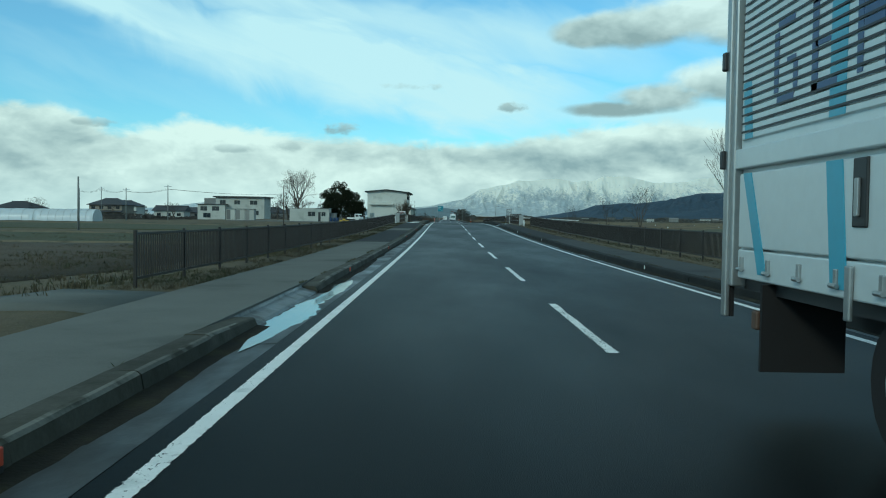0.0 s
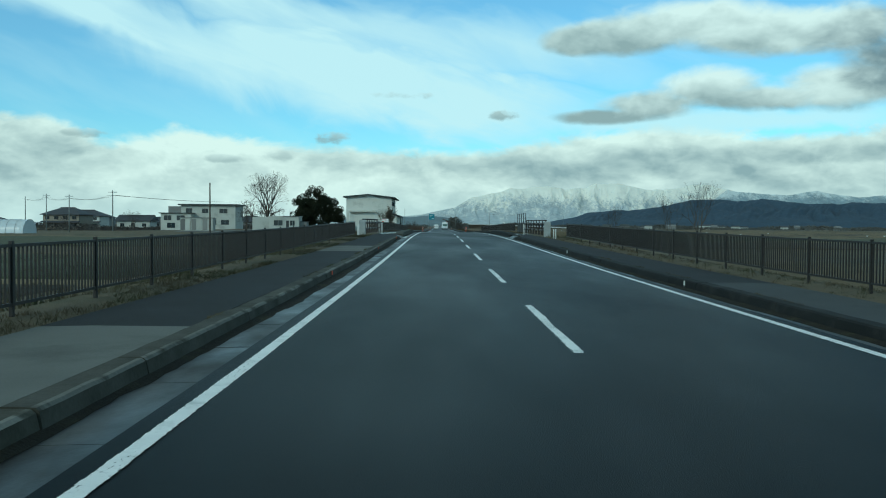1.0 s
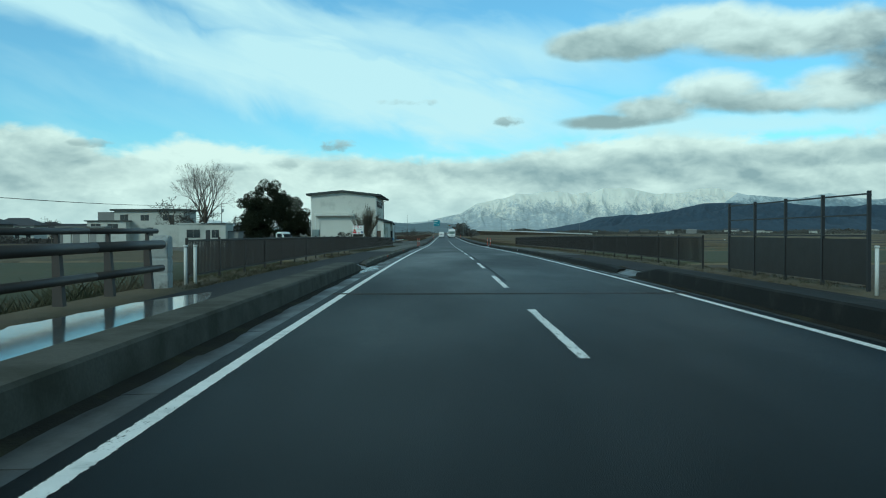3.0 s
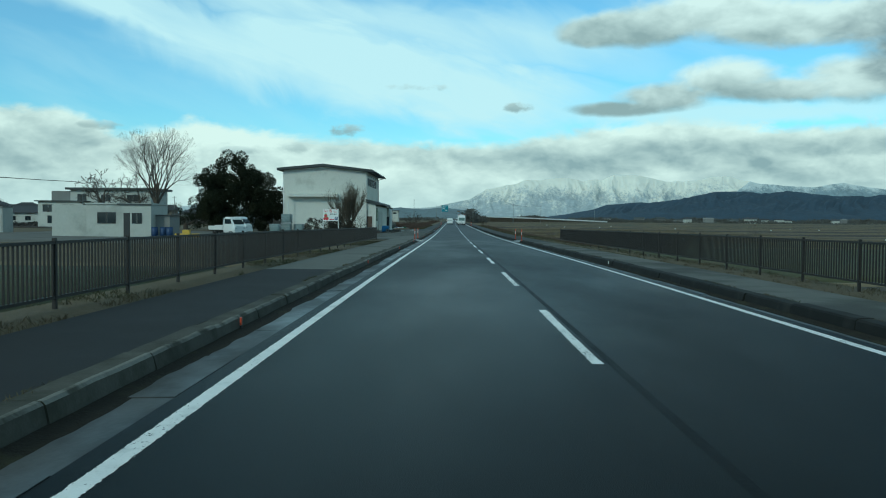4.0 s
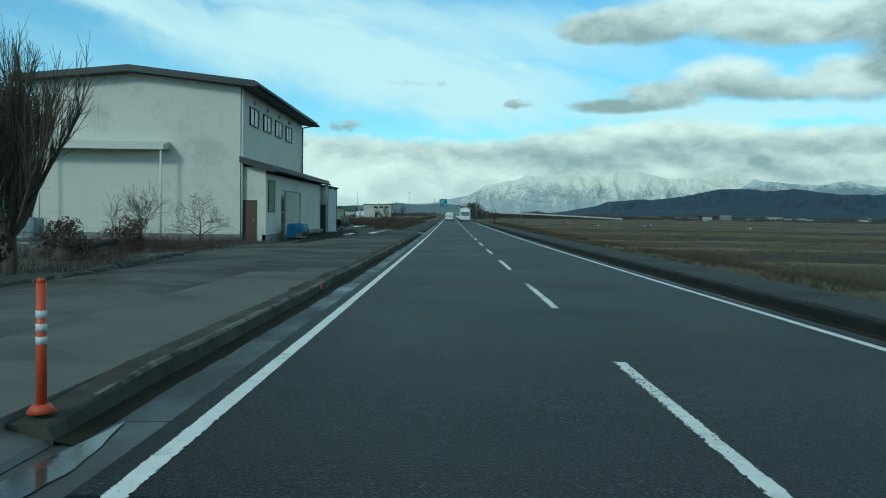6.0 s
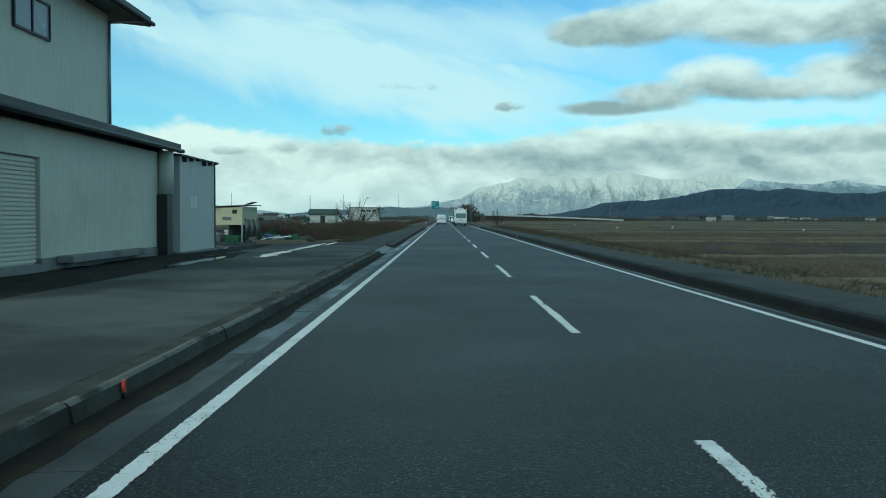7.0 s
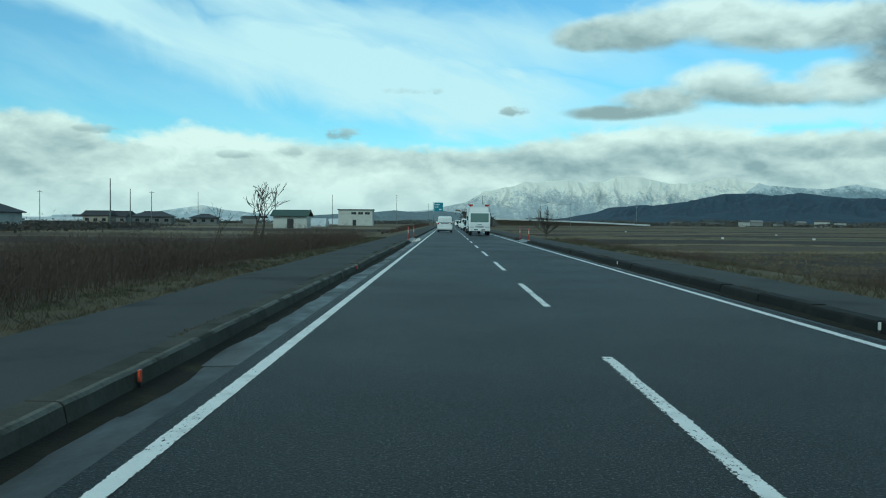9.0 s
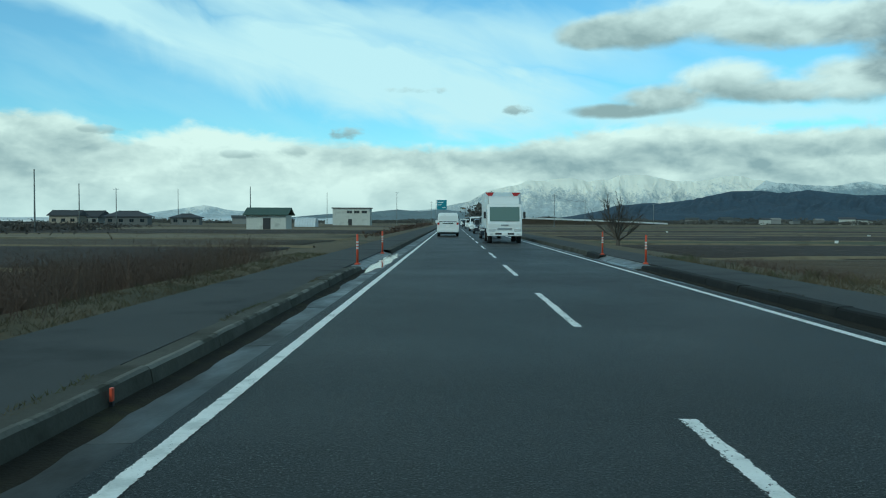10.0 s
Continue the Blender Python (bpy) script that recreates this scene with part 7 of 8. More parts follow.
def heap(name, x, y, r, h, mat, label, seed, category="heap"):
    """A slumped heap of cloth or net."""
    bm = bmesh.new()
    n, m = 20, 8
    rows_ = []
    for j in range(m + 1):
        s = j / m
        rows_.append([bm.verts.new((math.cos(a) * r * s * (1 + 0.35 * noise.noise((math.cos(a) * 2, math.sin(a) * 2, seed))), math.sin(a) * r * s * (1 + 0.35 * noise.noise((math.cos(a) * 2, math.sin(a) * 2, seed + 3))),
                       h * (1 - s ** 3.0) * (0.8 + 0.7 * noise.noise((math.cos(a) * s * 1.6, math.sin(a) * s * 1.6, seed + 7))) - 0.03)) for a in [2 * math.pi * k / n for k in range(n)]])
    for j in range(m):
        for k in range(n):
            bm.faces.new((rows_[j][k], rows_[j + 1][k], rows_[j + 1][(k + 1) % n], rows_[j][(k + 1) % n])).smooth = True
    bmesh.ops.remove_doubles(bm, verts=bm.verts[:], dist=0.0005)
    ob = part(name, bm, mat)
    ob.location = (x, y, ground_z(x, y))
    return tagged(ob, label, category)


heap("netting_heap", -11.6, 260.6, 0.35, 0.35, GREEN_NET, "small heap of bright green netting on the ground", 1, "netting")
heap("netting_heap", -10.2, 264.8, 0.8, 0.45, GREEN_NET, "large heap of dark green netting in the yard", 5, "netting")
heap("tarpaulin_heap", -9.9, 266.9, 0.5, 0.35, BLUE_TARP, "slumped blue tarpaulin over stored goods", 9, "tarpaulin")
heap("netting_heap", -9.2, 263.4, 0.6, 0.5, GREEN_NET, "slumped heap of green netting beside the beams", 21, "netting")
heap("netting_heap", -11.2, 266.6, 1.1, 0.55, GREEN_NET, "tall heap of dark green netting behind the hut", 23, "netting")
heap("netting_heap", -12.9, 261.9, 0.35, 0.3, GREEN_NET, "small heap of bright green netting on the ground", 27, "netting")
heap("tarpaulin_heap", -8.9, 265.6, 0.6, 0.35, DARK_METAL, "black plastic sheeting thrown over a pile", 29, "sheeting")
heap("tarpaulin_heap", -14.6, 261.5, 0.9, 0.6, DARK_METAL, "black plastic sheeting thrown over a pile", 12, "sheeting")
heap("tarpaulin_heap", -16.4, 294.0, 1.6, 1.15, TANK_GREY, "grey sheeting over stored goods behind the weeds", 31, "sheeting")
heap("tarpaulin_heap", -13.4, 283.0, 1.0, 0.7, BLUE_TARP, "faded blue tarpaulin heap among weeds", 14, "tarpaulin")


def beam_pile(x, y, rz, n, length, label, mat=WOOD, seed=0):
    rng = np.random.default_rng(seed)
    t = thing("timber_pile", label, "timber", (x, y, ground_z(x, y)), rz)
    for k in range(n):
        layer, col_ = divmod(k, 3)
        ob = part("beam", box(bmesh.new(), -0.06, 0.06, -length / 2, length / 2, 0, 0.10, 0.008), mat, t)
        ob.matrix_basis = pose(-0.15 + 0.16 * col_ + rng.normal(0, 0.01), rng.normal(0, 0.15), 0.03 + 0.105 * layer, 0, 0, rng.normal(0, 2))


beam_pile(-9.3, 260.8, -62, 5, 2.6, "pale squared beams lying at the yard edge", WOOD, 1)
beam_pile(-15.6, 259.0, 80, 9, 3.0, "stack of dark boards beside the yard", DARK_METAL, 2)
beam_pile(-14.0, 258.4, 85, 6, 2.8, "stack of weathered planks beside the yard", WOOD, 3)
beam_pile(-12.4, 288.0, 70, 6, 3.2, "weathered planks stored among the weeds", WOOD, 4)


def rack(x, y, w, h, label, seed):
    """A tube frame with odds and ends on its shelves."""
    rng = np.random.default_rng(seed)
    t = thing("scrap_rack", label, "rack", (x, y, ground_z(x, y)))
    for dx in (-w / 2, w / 2):
        for dy in (-0.3, 0.3):
            g = bmesh.new()
            tube(g, (dx, dy, -0.05), (dx, dy, h), 0.025, 0.025, 6)
            part("upright", g, DARK_METAL, t)
    for k in range(2):
        zz = h * (0.35 + 0.45 * k)
        part("shelf", box(bmesh.new(), -w / 2, w / 2, -0.32, 0.32, zz, zz + 0.03), WOOD, t)
        for i in range(5):
            xx = -w / 2 + w * (i + 0.5) / 5
            s = rng.uniform(0.08, 0.17)
            part("stored_box", box(bmesh.new(), xx - s, xx + s, -s, s, zz + 0.03, zz + 0.03 + rng.uniform(0.15, 0.35), 0.01), (GREEN_NET, WALL_GREY, BLUE_TARP, RAIL)[int(rng.integers(4))], t)


rack(-16.8, 262.5, 2.4, 1.1, "low scrap rack with coloured boxes", 1)
rack(-18.6, 270.0, 3.0, 1.2, "low scrap rack with coloured boxes", 2)
rack(-14.6, 286.0, 2.6, 0.9, "low scrap rack half hidden by weeds", 3)


def scrap_pile(x, y, w, d, h, n, label, seed):
    """Odds and ends of a yard thrown together: boards, boxes, pipes and sheets."""
    rng = np.random.default_rng(seed)
    t = thing("scrap_pile", label, "scrap", (x, y, ground_z(x, y)), float(rng.uniform(-20, 20)))
    mats = (DARK_METAL, RAIL, WOOD, GREEN_NET, BLUE_DRUM, WALL_GREY, TANK_GREY, TOTE, SIGN_WHITE)
    for k in range(n):
        bx, by, bz = rng.uniform(-w / 2, w / 2), rng.uniform(-d / 2, d / 2), h * (k / n) * rng.uniform(0.2, 0.9)
        kind = int(rng.integers(3))
        mat = mats[int(rng.integers(len(mats)))]
        if kind == 0:
            ob = part("board", box(bmesh.new(), -0.55, 0.55, -0.08, 0.08, 0, 0.04, 0.005), mat, t)
        elif kind == 1:
            a, b, c = rng.uniform(0.12, 0.3), rng.uniform(0.1, 0.25), rng.uniform(0.12, 0.34)
            ob = part("box", box(bmesh.new(), -a, a, -b, b, 0, c, 0.015), mat, t)
        else:
            ob = part("pipe", tube(bmesh.new(), (-0.6, 0, 0.04), (0.6, 0, 0.04), 0.035, 0.035, 8), mat, t)
        ob.matrix_basis = pose(bx, by, max(0.0, bz), rng.normal(0, 6), rng.normal(0, 8), rng.uniform(0, 180))


for x, y, w, d, h, n, k in ((-14.8, 259.6, 2.2, 1.4, 0.7, 16, 1), (-16.8, 261.0, 2.6, 1.6, 0.9, 18, 2), (-13.4, 263.4, 1.6, 1.2, 0.6, 12, 3), (-9.6, 263.0, 1.6, 1.2, 0.6, 14, 4), (-18.6, 266.0, 3.0, 2.0, 1.0, 18, 5),
                            (-15.0, 268.0, 2.6, 1.6, 0.8, 16, 6), (-12.8, 283.0, 2.0, 1.2, 0.8, 12, 7), (-16.0, 290.0, 2.6, 1.6, 0.9, 14, 8), (-15.5, 278.0, 2.4, 1.6, 0.9, 16, 9), (-10.9, 264.0, 1.2, 1.0, 0.5, 10, 10), (-14.6, 297.0, 3.0, 1.6, 1.5, 22, 11),
                            (-17.2, 301.0, 3.4, 1.8, 1.6, 24, 12), (-15.6, 307.0, 2.8, 1.6, 1.5, 20, 13)):
    scrap_pile(x, y, w, d, h, n, "loose pile of boards, boxes and pipes in the junk yard", k)


def pole(x, y, h, label, arms=1, mat=CONCRETE, r=0.15):
    t = thing("utility_pole", label, "utility pole", (x, y, ground_z(x, y) - 0.1), group="utility poles")
    part("shaft", tube(bmesh.new(), (0, 0, 0), (0, 0, h), r, r * 0.62, 10), mat, t)
    for k in range(arms):
        part("crossarm", box(bmesh.new(), -0.9, 0.9, -0.05, 0.05, h - 0.5 - 0.7 * k, h - 0.40 - 0.7 * k), STEEL, t)
        for s in (-0.75, -0.3, 0.3, 0.75):
            part("insulator", tube(bmesh.new(), (s, 0, h - 0.40 - 0.7 * k), (s, 0, h - 0.22 - 0.7 * k), 0.05, 0.035, 8), POST_WHITE, t)
    if arms > 1:
        part("transformer", tube(bmesh.new(), (0.35, 0, h - 2.6), (0.35, 0, h - 1.7), 0.26, 0.26, 12), STEEL, t)
    return t


for x, y, h, arms in ((-21.6, 108, 5.9, 0), (-45.6, 105, 6.5, 0), (-70, 215, 9, 1), (-88, 236, 9, 1), (-105, 262, 10, 1), (-120, 282, 10, 0), (-140, 262, 10, 1), (-160, 284, 10, 1),
                      (-62, 330, 11, 2), (-46, 511, 9.6, 0), (-106.7, 653, 14, 0), (-58, 714, 15, 0), (-28, 741, 16, 1), (-81, 504, 9.8, 0), (-103, 440, 10, 1), (-120, 470, 11, 0),
                      (-67, 455, 10, 0), (-14, 860, 14, 1), (34, 620, 11.5, 1), (60, 720, 12, 1), (14, 660, 10, 1), (9.5, 560, 10.5, 1), (110, 800, 12, 1), (-94.7, 560, 11, 1), (-130, 560, 11, 1)):
    if (x, y) == (-21.6, 108):
        pole(x, y, h, "dark weathered timber pole beside the field", arms, BARK, 0.085)
        continue
    pole(x, y, h, "grey concrete utility pole with crossarm" if arms else "plain slim pole standing in the fields", arms)


def cable(a, b, sag, label):
    c = bpy.data.curves.new("cable", "CURVE")
    c.dimensions, c.bevel_depth, c.bevel_resolution = "3D", 0.018, 0
    s = c.splines.new("POLY")
    s.points.add(12)
    for k in range(13):
        f = k / 12
        p = Vector(a).lerp(Vector(b), f) - Vector((0, 0, sag * 4 * f * (1 - f)))
        s.points[k].co = (*p, 1)
    c.materials.append(DARK_METAL)
    return tagged(new("cable", c), label, "cable", "overhead cables")


for (x0, y0, h0), (x1, y1, h1) in (((-70, 215, 8.0), (-88, 236, 8.0)), ((-88, 236, 8.0), (-105, 262, 9.0)), ((-105, 262, 9.0), (-120, 282, 9.0)), ((-70, 215, 8.0), (-62, 330, 10.0)), ((34, 620, 10.5), (60, 720, 11.0)), ((14, 660, 9.0), (9.5, 560, 9.5))):
    for d in (-0.6, 0.0, 0.6):
        cable((x0 + d, y0, h0 - 0.6), (x1 + d, y1, h1 - 0.6), 0.7, "thin dark overhead power cable")


# ---- the far crossing ----
def guide_sign():
    s = thing("guide_sign", "blue-green road guide sign on a cantilever pole", "road sign", (-8.2, 700, 0))
    part("pole", tube(bmesh.new(), (0, 0, -0.5), (0, 0, 10.6), 0.16, 0.12, 10), STEEL, s)
    for z in (7.0, 9.4):
        part("arm", box(bmesh.new(), 0, 4.2, -0.06, 0.06, z, z + 0.12), STEEL, s)
    b = part("panel", box(bmesh.new(), 0.4, 4.6, -0.14, -0.07, 6.2, 10.4), SIGN_TEAL, s)
    for k, (a, w) in enumerate(((0.9, 2.2), (0.9, 1.4), (2.6, 1.5))):
        part("line", box(bmesh.new(), a, a + w, -0.16, -0.145, 9.2 - 1.1 * k, 9.5 - 1.1 * k), SIGN_WHITE, b)


def traffic_light(x, y, label):
    s = thing("traffic_light", label, "traffic light", (x, y, 0), group="traffic lights")
    part("pole", tube(bmesh.new(), (0, 0, -0.5), (0, 0, 7.4), 0.12, 0.09, 10), STEEL, s)
    part("arm", box(bmesh.new(), -3.4, 0, -0.04, 0.04, 6.3, 6.38), STEEL, s)
    b = part("signal_head", box(bmesh.new(), -3.6, -2.3, -0.16, 0.1, 6.0, 6.5, 0.05), DARK_METAL, s)
    for k in range(3):
        part("lens", tube(bmesh.new(), (-3.38 + 0.43 * k, -0.16, 6.25), (-3.38 + 0.43 * k, -0.19, 6.25), 0.15, 0.15, 14), (SIGN_GREEN, YELLOW, TAIL_RED)[k], b)


guide_sign()
traffic_light(5.5, 655, "grey traffic light with arm over the road")
traffic_light(6.5, 672, "grey traffic light with arm over the road")


def white_barrier():
    t = thing("embankment_barrier", "long white barrier on a far embankment", "barrier")
    bm = bmesh.new()
    pts = [(16, 830, 4.1), (58, 831, 3.1), (92, 832, 1.9), (126, 833, 0.5)]
    for a, b in zip(pts, pts[1:]):
        d = Vector(b) - Vector(a)
        vs = [bm.verts.new(p) for p in ((a[0], a[1], a[2] - 0.95), (b[0], b[1], b[2] - 0.95), b, a)]
        bm.faces.new(vs)
    bmesh.ops.solidify(bm, geom=bm.faces[:], thickness=0.2)
    part("rail", bm, SIGN_WHITE, t)
    bm = bmesh.new()
    for a, b in zip(pts, pts[1:]):
        vs = [bm.verts.new(p) for p in ((a[0] - 1, a[1] - 11, -1), (b[0] - 1, b[1] - 11, -1), (b[0], b[1] + 0.5, b[2] - 0.9), (a[0], a[1] + 0.5, a[2] - 0.9))]
        bm.faces.new(vs)
    bmesh.ops.solidify(bm, geom=bm.faces[:], thickness=0.3)
    part("embankment", bm, STUBBLE, t, "dry brown embankment slope")


white_barrier()
rng_far = np.random.default_rng(404)
for k in range(34):
    x, y = rng_far.uniform(90, 900), rng_far.uniform(900, 1250)
    if k >= 24:
        x, y = rng_far.uniform(-420, -40), rng_far.uniform(760, 1000)
    w, d, h = rng_far.uniform(5, 12), rng_far.uniform(5, 8), rng_far.uniform(2.4, 4.6)
    b = thing("far_building", "small pale building far across the plain", "building", (x, y, FIELD), float(rng_far.uniform(-30, 30)), group="far buildings")
    part("wall", box(bmesh.new(), -w / 2, w / 2, -d / 2, d / 2, 0, h), (WALL_WHITE, WALL_GREY, WALL_GREY)[k % 3], b)
    bm = bmesh.new()
    prism(bm, [(-d / 2 - 0.5, h), (0, h + d * 0.25), (d / 2 + 0.5, h)], "x", -w / 2 - 0.5, w / 2 + 0.5)
    part("roof", bm, (TILE, ROOF, WALL_GREY)[k % 3], b)
for k in range(14):
    x, y = float(rng_far.uniform(14, 120)), float(rng_far.uniform(215, 480))
    b = thing("field_box", "small white water valve box in the field", "valve box", (x, y, ground_z(x, y) + 0.03), float(rng_far.uniform(-30, 30)), group="field valve boxes")
    part("box_body", box(bmesh.new(), -0.16, 0.16, -0.16, 0.16, -0.05, 0.26, 0.03), POST_WHITE, b)
    part("lid", box(bmesh.new(), -0.19, 0.19, -0.19, 0.19, 0.26, 0.30, 0.01), CONCRETE, b)

for x, y, w in ((-150, 900, 60), (-230, 860, 70), (-300, 930, 60), (-95, 960, 45), (-60, 800, 22), (-400, 820, 80), (560, 1010, 14)):
    b = thing("far_greenhouse", "row of pale vinyl greenhouses far across the plain", "greenhouse", (x, y, FIELD), group="far greenhouses")
    bm = bmesh.new()
    prism(bm, [(4.0 * math.cos(math.pi * k / 8), 3.4 * math.sin(math.pi * k / 8)) for k in range(9)], "x", -w / 2, w / 2)
    part("cover", bm, VINYL, b)


# ---- vehicles ----
def minivan(x, y):
    """A white one-box van seen from behind; it heads along +y."""
    v = thing("van", "white one-box van driving ahead in the lane", "van", (x, y, road_z(y)))
    w = 1.84
    secs = [body_section(yy, w * k, zz0, zz, 0.14, 0.09) for yy, k, zz0, zz in ((0.0, 0.97, 0.34, 1.70), (0.10, 1.0, 0.30, 1.93), (0.7, 1.0, 0.28, 1.98), (2.9, 1.0, 0.28, 1.98), (3.7, 0.99, 0.28, 1.80), (4.45, 0.97, 0.28, 1.15), (4.75, 0.92, 0.30, 0.98), (4.85, 0.86, 0.36, 0.80))]
    part("body", loft(bmesh.new(), secs), WHITE_PAINT, v)
    bm = bmesh.new()
    vs = [bm.verts.new(p) for p in ((-0.74, -0.006, 1.20), (0.74, -0.006, 1.20), (0.66, 0.07, 1.80), (-0.66, 0.07, 1.80))]
    bm.faces.new(vs)
    bmesh.ops.solidify(bm, geom=bm.faces[:], thickness=0.03)
    part("rear_window", bm, GLASS, v)
    part("rear_bumper", box(bmesh.new(), -0.88, 0.88, -0.10, 0.06, 0.36, 0.62, 0.03), WHITE_PAINT, v)
    part("tailgate_trim", box(bmesh.new(), -0.45, 0.45, -0.035, 0.0, 1.05, 1.12, 0.01), DARK_METAL, v)
    part("number_plate", box(bmesh.new(), -0.17, 0.17, -0.03, 0.0, 0.80, 0.96), SIGN_WHITE, v, "plain pale plate")
    for s in (-1, 1):
        part("tail_lamp", box(bmesh.new(), s * 0.80 - 0.09, s * 0.80 + 0.09, -0.03, 0.08, 0.98, 1.16, 0.015), TAIL_RED, v)
        part("side_window", box(bmesh.new(), s * (w / 2 - 0.045) - 0.03, s * (w / 2 - 0.045) + 0.03, 0.5, 3.5, 1.22, 1.72), GLASS, v)
        part("mirror", box(bmesh.new(), s * 1.03 - 0.09, s * 1.03 + 0.09, 3.75, 3.85, 1.12, 1.34, 0.03), WHITE_PAINT, v)
        for yy in (0.85, 3.9):
            wheel(v, s * 0.79, yy, 0.33, 0.33, 0.2)
    part("underbody", box(bmesh.new(), -0.75, 0.75, 0.15, 4.5, 0.20, 0.36), DARK_METAL, v)
    part("wiper", box(bmesh.new(), -0.02, 0.5, -0.03, -0.012, 1.22, 1.245), DARK_METAL, v)


minivan(-1.85, 391.5)


def oncoming_truck(x, y):
    """A white box truck that faces the camera (towards -y)."""
    t = thing("box_truck", "white box truck with red corner marks, oncoming", "truck", (x, y, road_z(y)))
    part("cargo_box", box(bmesh.new(), -1.12, 1.06, 1.6, 6.6, 0.85, 3.03, 0.05), ALU, t)
    def shell(outline, hw, r):
        bm = prism(bmesh.new(), outline, "x", -hw, hw)
        bmesh.ops.bevel(bm, geom=bm.edges[:], offset=r, segments=3, affect="EDGES", profile=0.5)
        return bm
    part("cab", shell([(-0.02, 0.55), (-0.05, 1.15), (0.16, 2.18), (0.34, 2.30), (1.50, 2.32), (1.50, 0.55)], 1.02, 0.07), WHITE_PAINT, t)
    part("wind_deflector", shell([(0.34, 2.285), (0.50, 2.52), (0.80, 2.70), (1.20, 2.80), (1.54, 2.82), (1.54, 2.285)], 0.90, 0.07), WHITE_PAINT, t)
    def front(z):
        return -0.05 + 0.204 * (z - 1.15)
    part("windscreen", prism(bmesh.new(), [(front(z) + d, z) for z, d in ((1.28, -0.012), (2.13, -0.012), (2.13, 0.02), (1.28, 0.02))], "x", -0.87, 0.87), CAB_GLASS, t, "pale green-tinted windscreen")
    for k in (-0.45, 0.30):
        part("wiper", box(bmesh.new(), k - 0.30, k + 0.30, front(1.31) - 0.03, front(1.31) - 0.014, 1.29, 1.315), DARK_METAL, t)
    for s in (-1, 1):
        c = -0.03
        bm = prism(bmesh.new(), [(c + s * 1.06, 3.02), (c + s * 0.55, 3.02), (c + s * 0.62, 2.86), (c + s * 0.78, 2.72), (c + s * 0.90, 2.84)], "y", 1.56, 1.598)
        part("corner_mark", bm, TAIL_RED, t, "red painted corner mark")
        part("headlamp", box(bmesh.new(), s * 0.74 - 0.20, s * 0.74 + 0.20, -0.07, 0.02, 0.70, 0.86, 0.02), LAMP_CLEAR, t)
        part("fog_lamp", box(bmesh.new(), s * 0.78 - 0.08, s * 0.78 + 0.08, -0.125, -0.09, 0.50, 0.58, 0.01), LAMP_CLEAR, t)
        part("mirror", box(bmesh.new(), s * 1.16 - 0.07, s * 1.16 + 0.07, 0.1, 0.2, 1.45, 1.85, 0.03), DARK_METAL, t)
        part("side_window", box(bmesh.new(), s * 1.0 - 0.03, s * 1.0 + 0.03, 0.45, 1.2, 1.35, 2.0), GLASS, t)
        for yy in (0.75, 4.9):
            wheel(t, s * 0.86, yy, 0.38, 0.38, 0.26)
    part("grille", box(bmesh.new(), -0.42, 0.42, -0.075, -0.03, 0.78, 0.90, 0.01), STEEL, t)
    part("badge", box(bmesh.new(), -0.22, 0.22, -0.075, -0.045, 1.02, 1.10, 0.01), STEEL, t)
    part("bumper", box(bmesh.new(), -1.02, 1.02, -0.10, 0.10, 0.42, 0.66, 0.03), WHITE_PAINT, t)
    part("bumper_slot", box(bmesh.new(), -0.55, 0.55, -0.104, -0.09, 0.50, 0.60), DARK_METAL, t)
    part("number_plate", box(bmesh.new(), -0.18, 0.18, -0.12, -0.105, 0.47, 0.62), SIGN_WHITE, t, "plain pale plate")
    part("chassis", box(bmesh.new(), -0.4, 0.4, 0.3, 6.4, 0.45, 0.85), DARK_METAL, t)


oncoming_truck(1.55, 370.0)


def car(x, y, mat, label, h=1.5, w=1.7, length=4.2):
    """A hatchback that faces the camera."""
    c = thing("car", label, "car", (x, y, road_z(y)), group="oncoming cars")
    k = h / 1.5
    secs = [body_section(yy, w * f, 0.25, zz * k, 0.1, 0.1) for yy, f, zz in ((-0.05, 0.88, 0.62), (0.1, 0.96, 0.78), (0.95, 1.0, 0.95), (1.7, 0.96, 1.42), (2.1, 0.95, 1.5), (3.3, 0.95, 1.46), (length - 0.1, 0.96, 1.0), (length, 0.9, 0.7))]
    part("body", loft(bmesh.new(), secs), mat, c)
    bm = bmesh.new()
    vs = [bm.verts.new(p) for p in ((-0.66, 0.98, 0.97 * k + 0.01), (0.66, 0.98, 0.97 * k + 0.01), (0.58, 1.72, 1.42 * k + 0.012), (-0.58, 1.72, 1.42 * k + 0.012))]
    bm.faces.new(vs)
    bmesh.ops.solidify(bm, geom=bm.faces[:], thickness=-0.03)
    part("windscreen", bm, GLASS, c)
    for s in (-1, 1):
        part("headlamp", box(bmesh.new(), s * 0.60 - 0.16, s * 0.60 + 0.16, -0.06, 0.05, 0.58, 0.72, 0.02), LAMP_CLEAR, c)
        part("side_window", box(bmesh.new(), s * (w / 2 - 0.08) - 0.03, s * (w / 2 - 0.08) + 0.03, 1.5, 3.3, 1.0 * k, 1.34 * k), GLASS, c)
        for yy in (0.75, length - 0.85):
            wheel(c, s * (w / 2 - 0.12), yy, 0.31, 0.31, 0.19)
    part("bumper", box(bmesh.new(), -0.74, 0.74, -0.10, 0.02, 0.28, 0.5, 0.03), mat, c)
    part("number_plate", box(bmesh.new(), -0.17, 0.17, -0.12, -0.1, 0.36, 0.48), SIGN_WHITE, c, "plain pale plate")


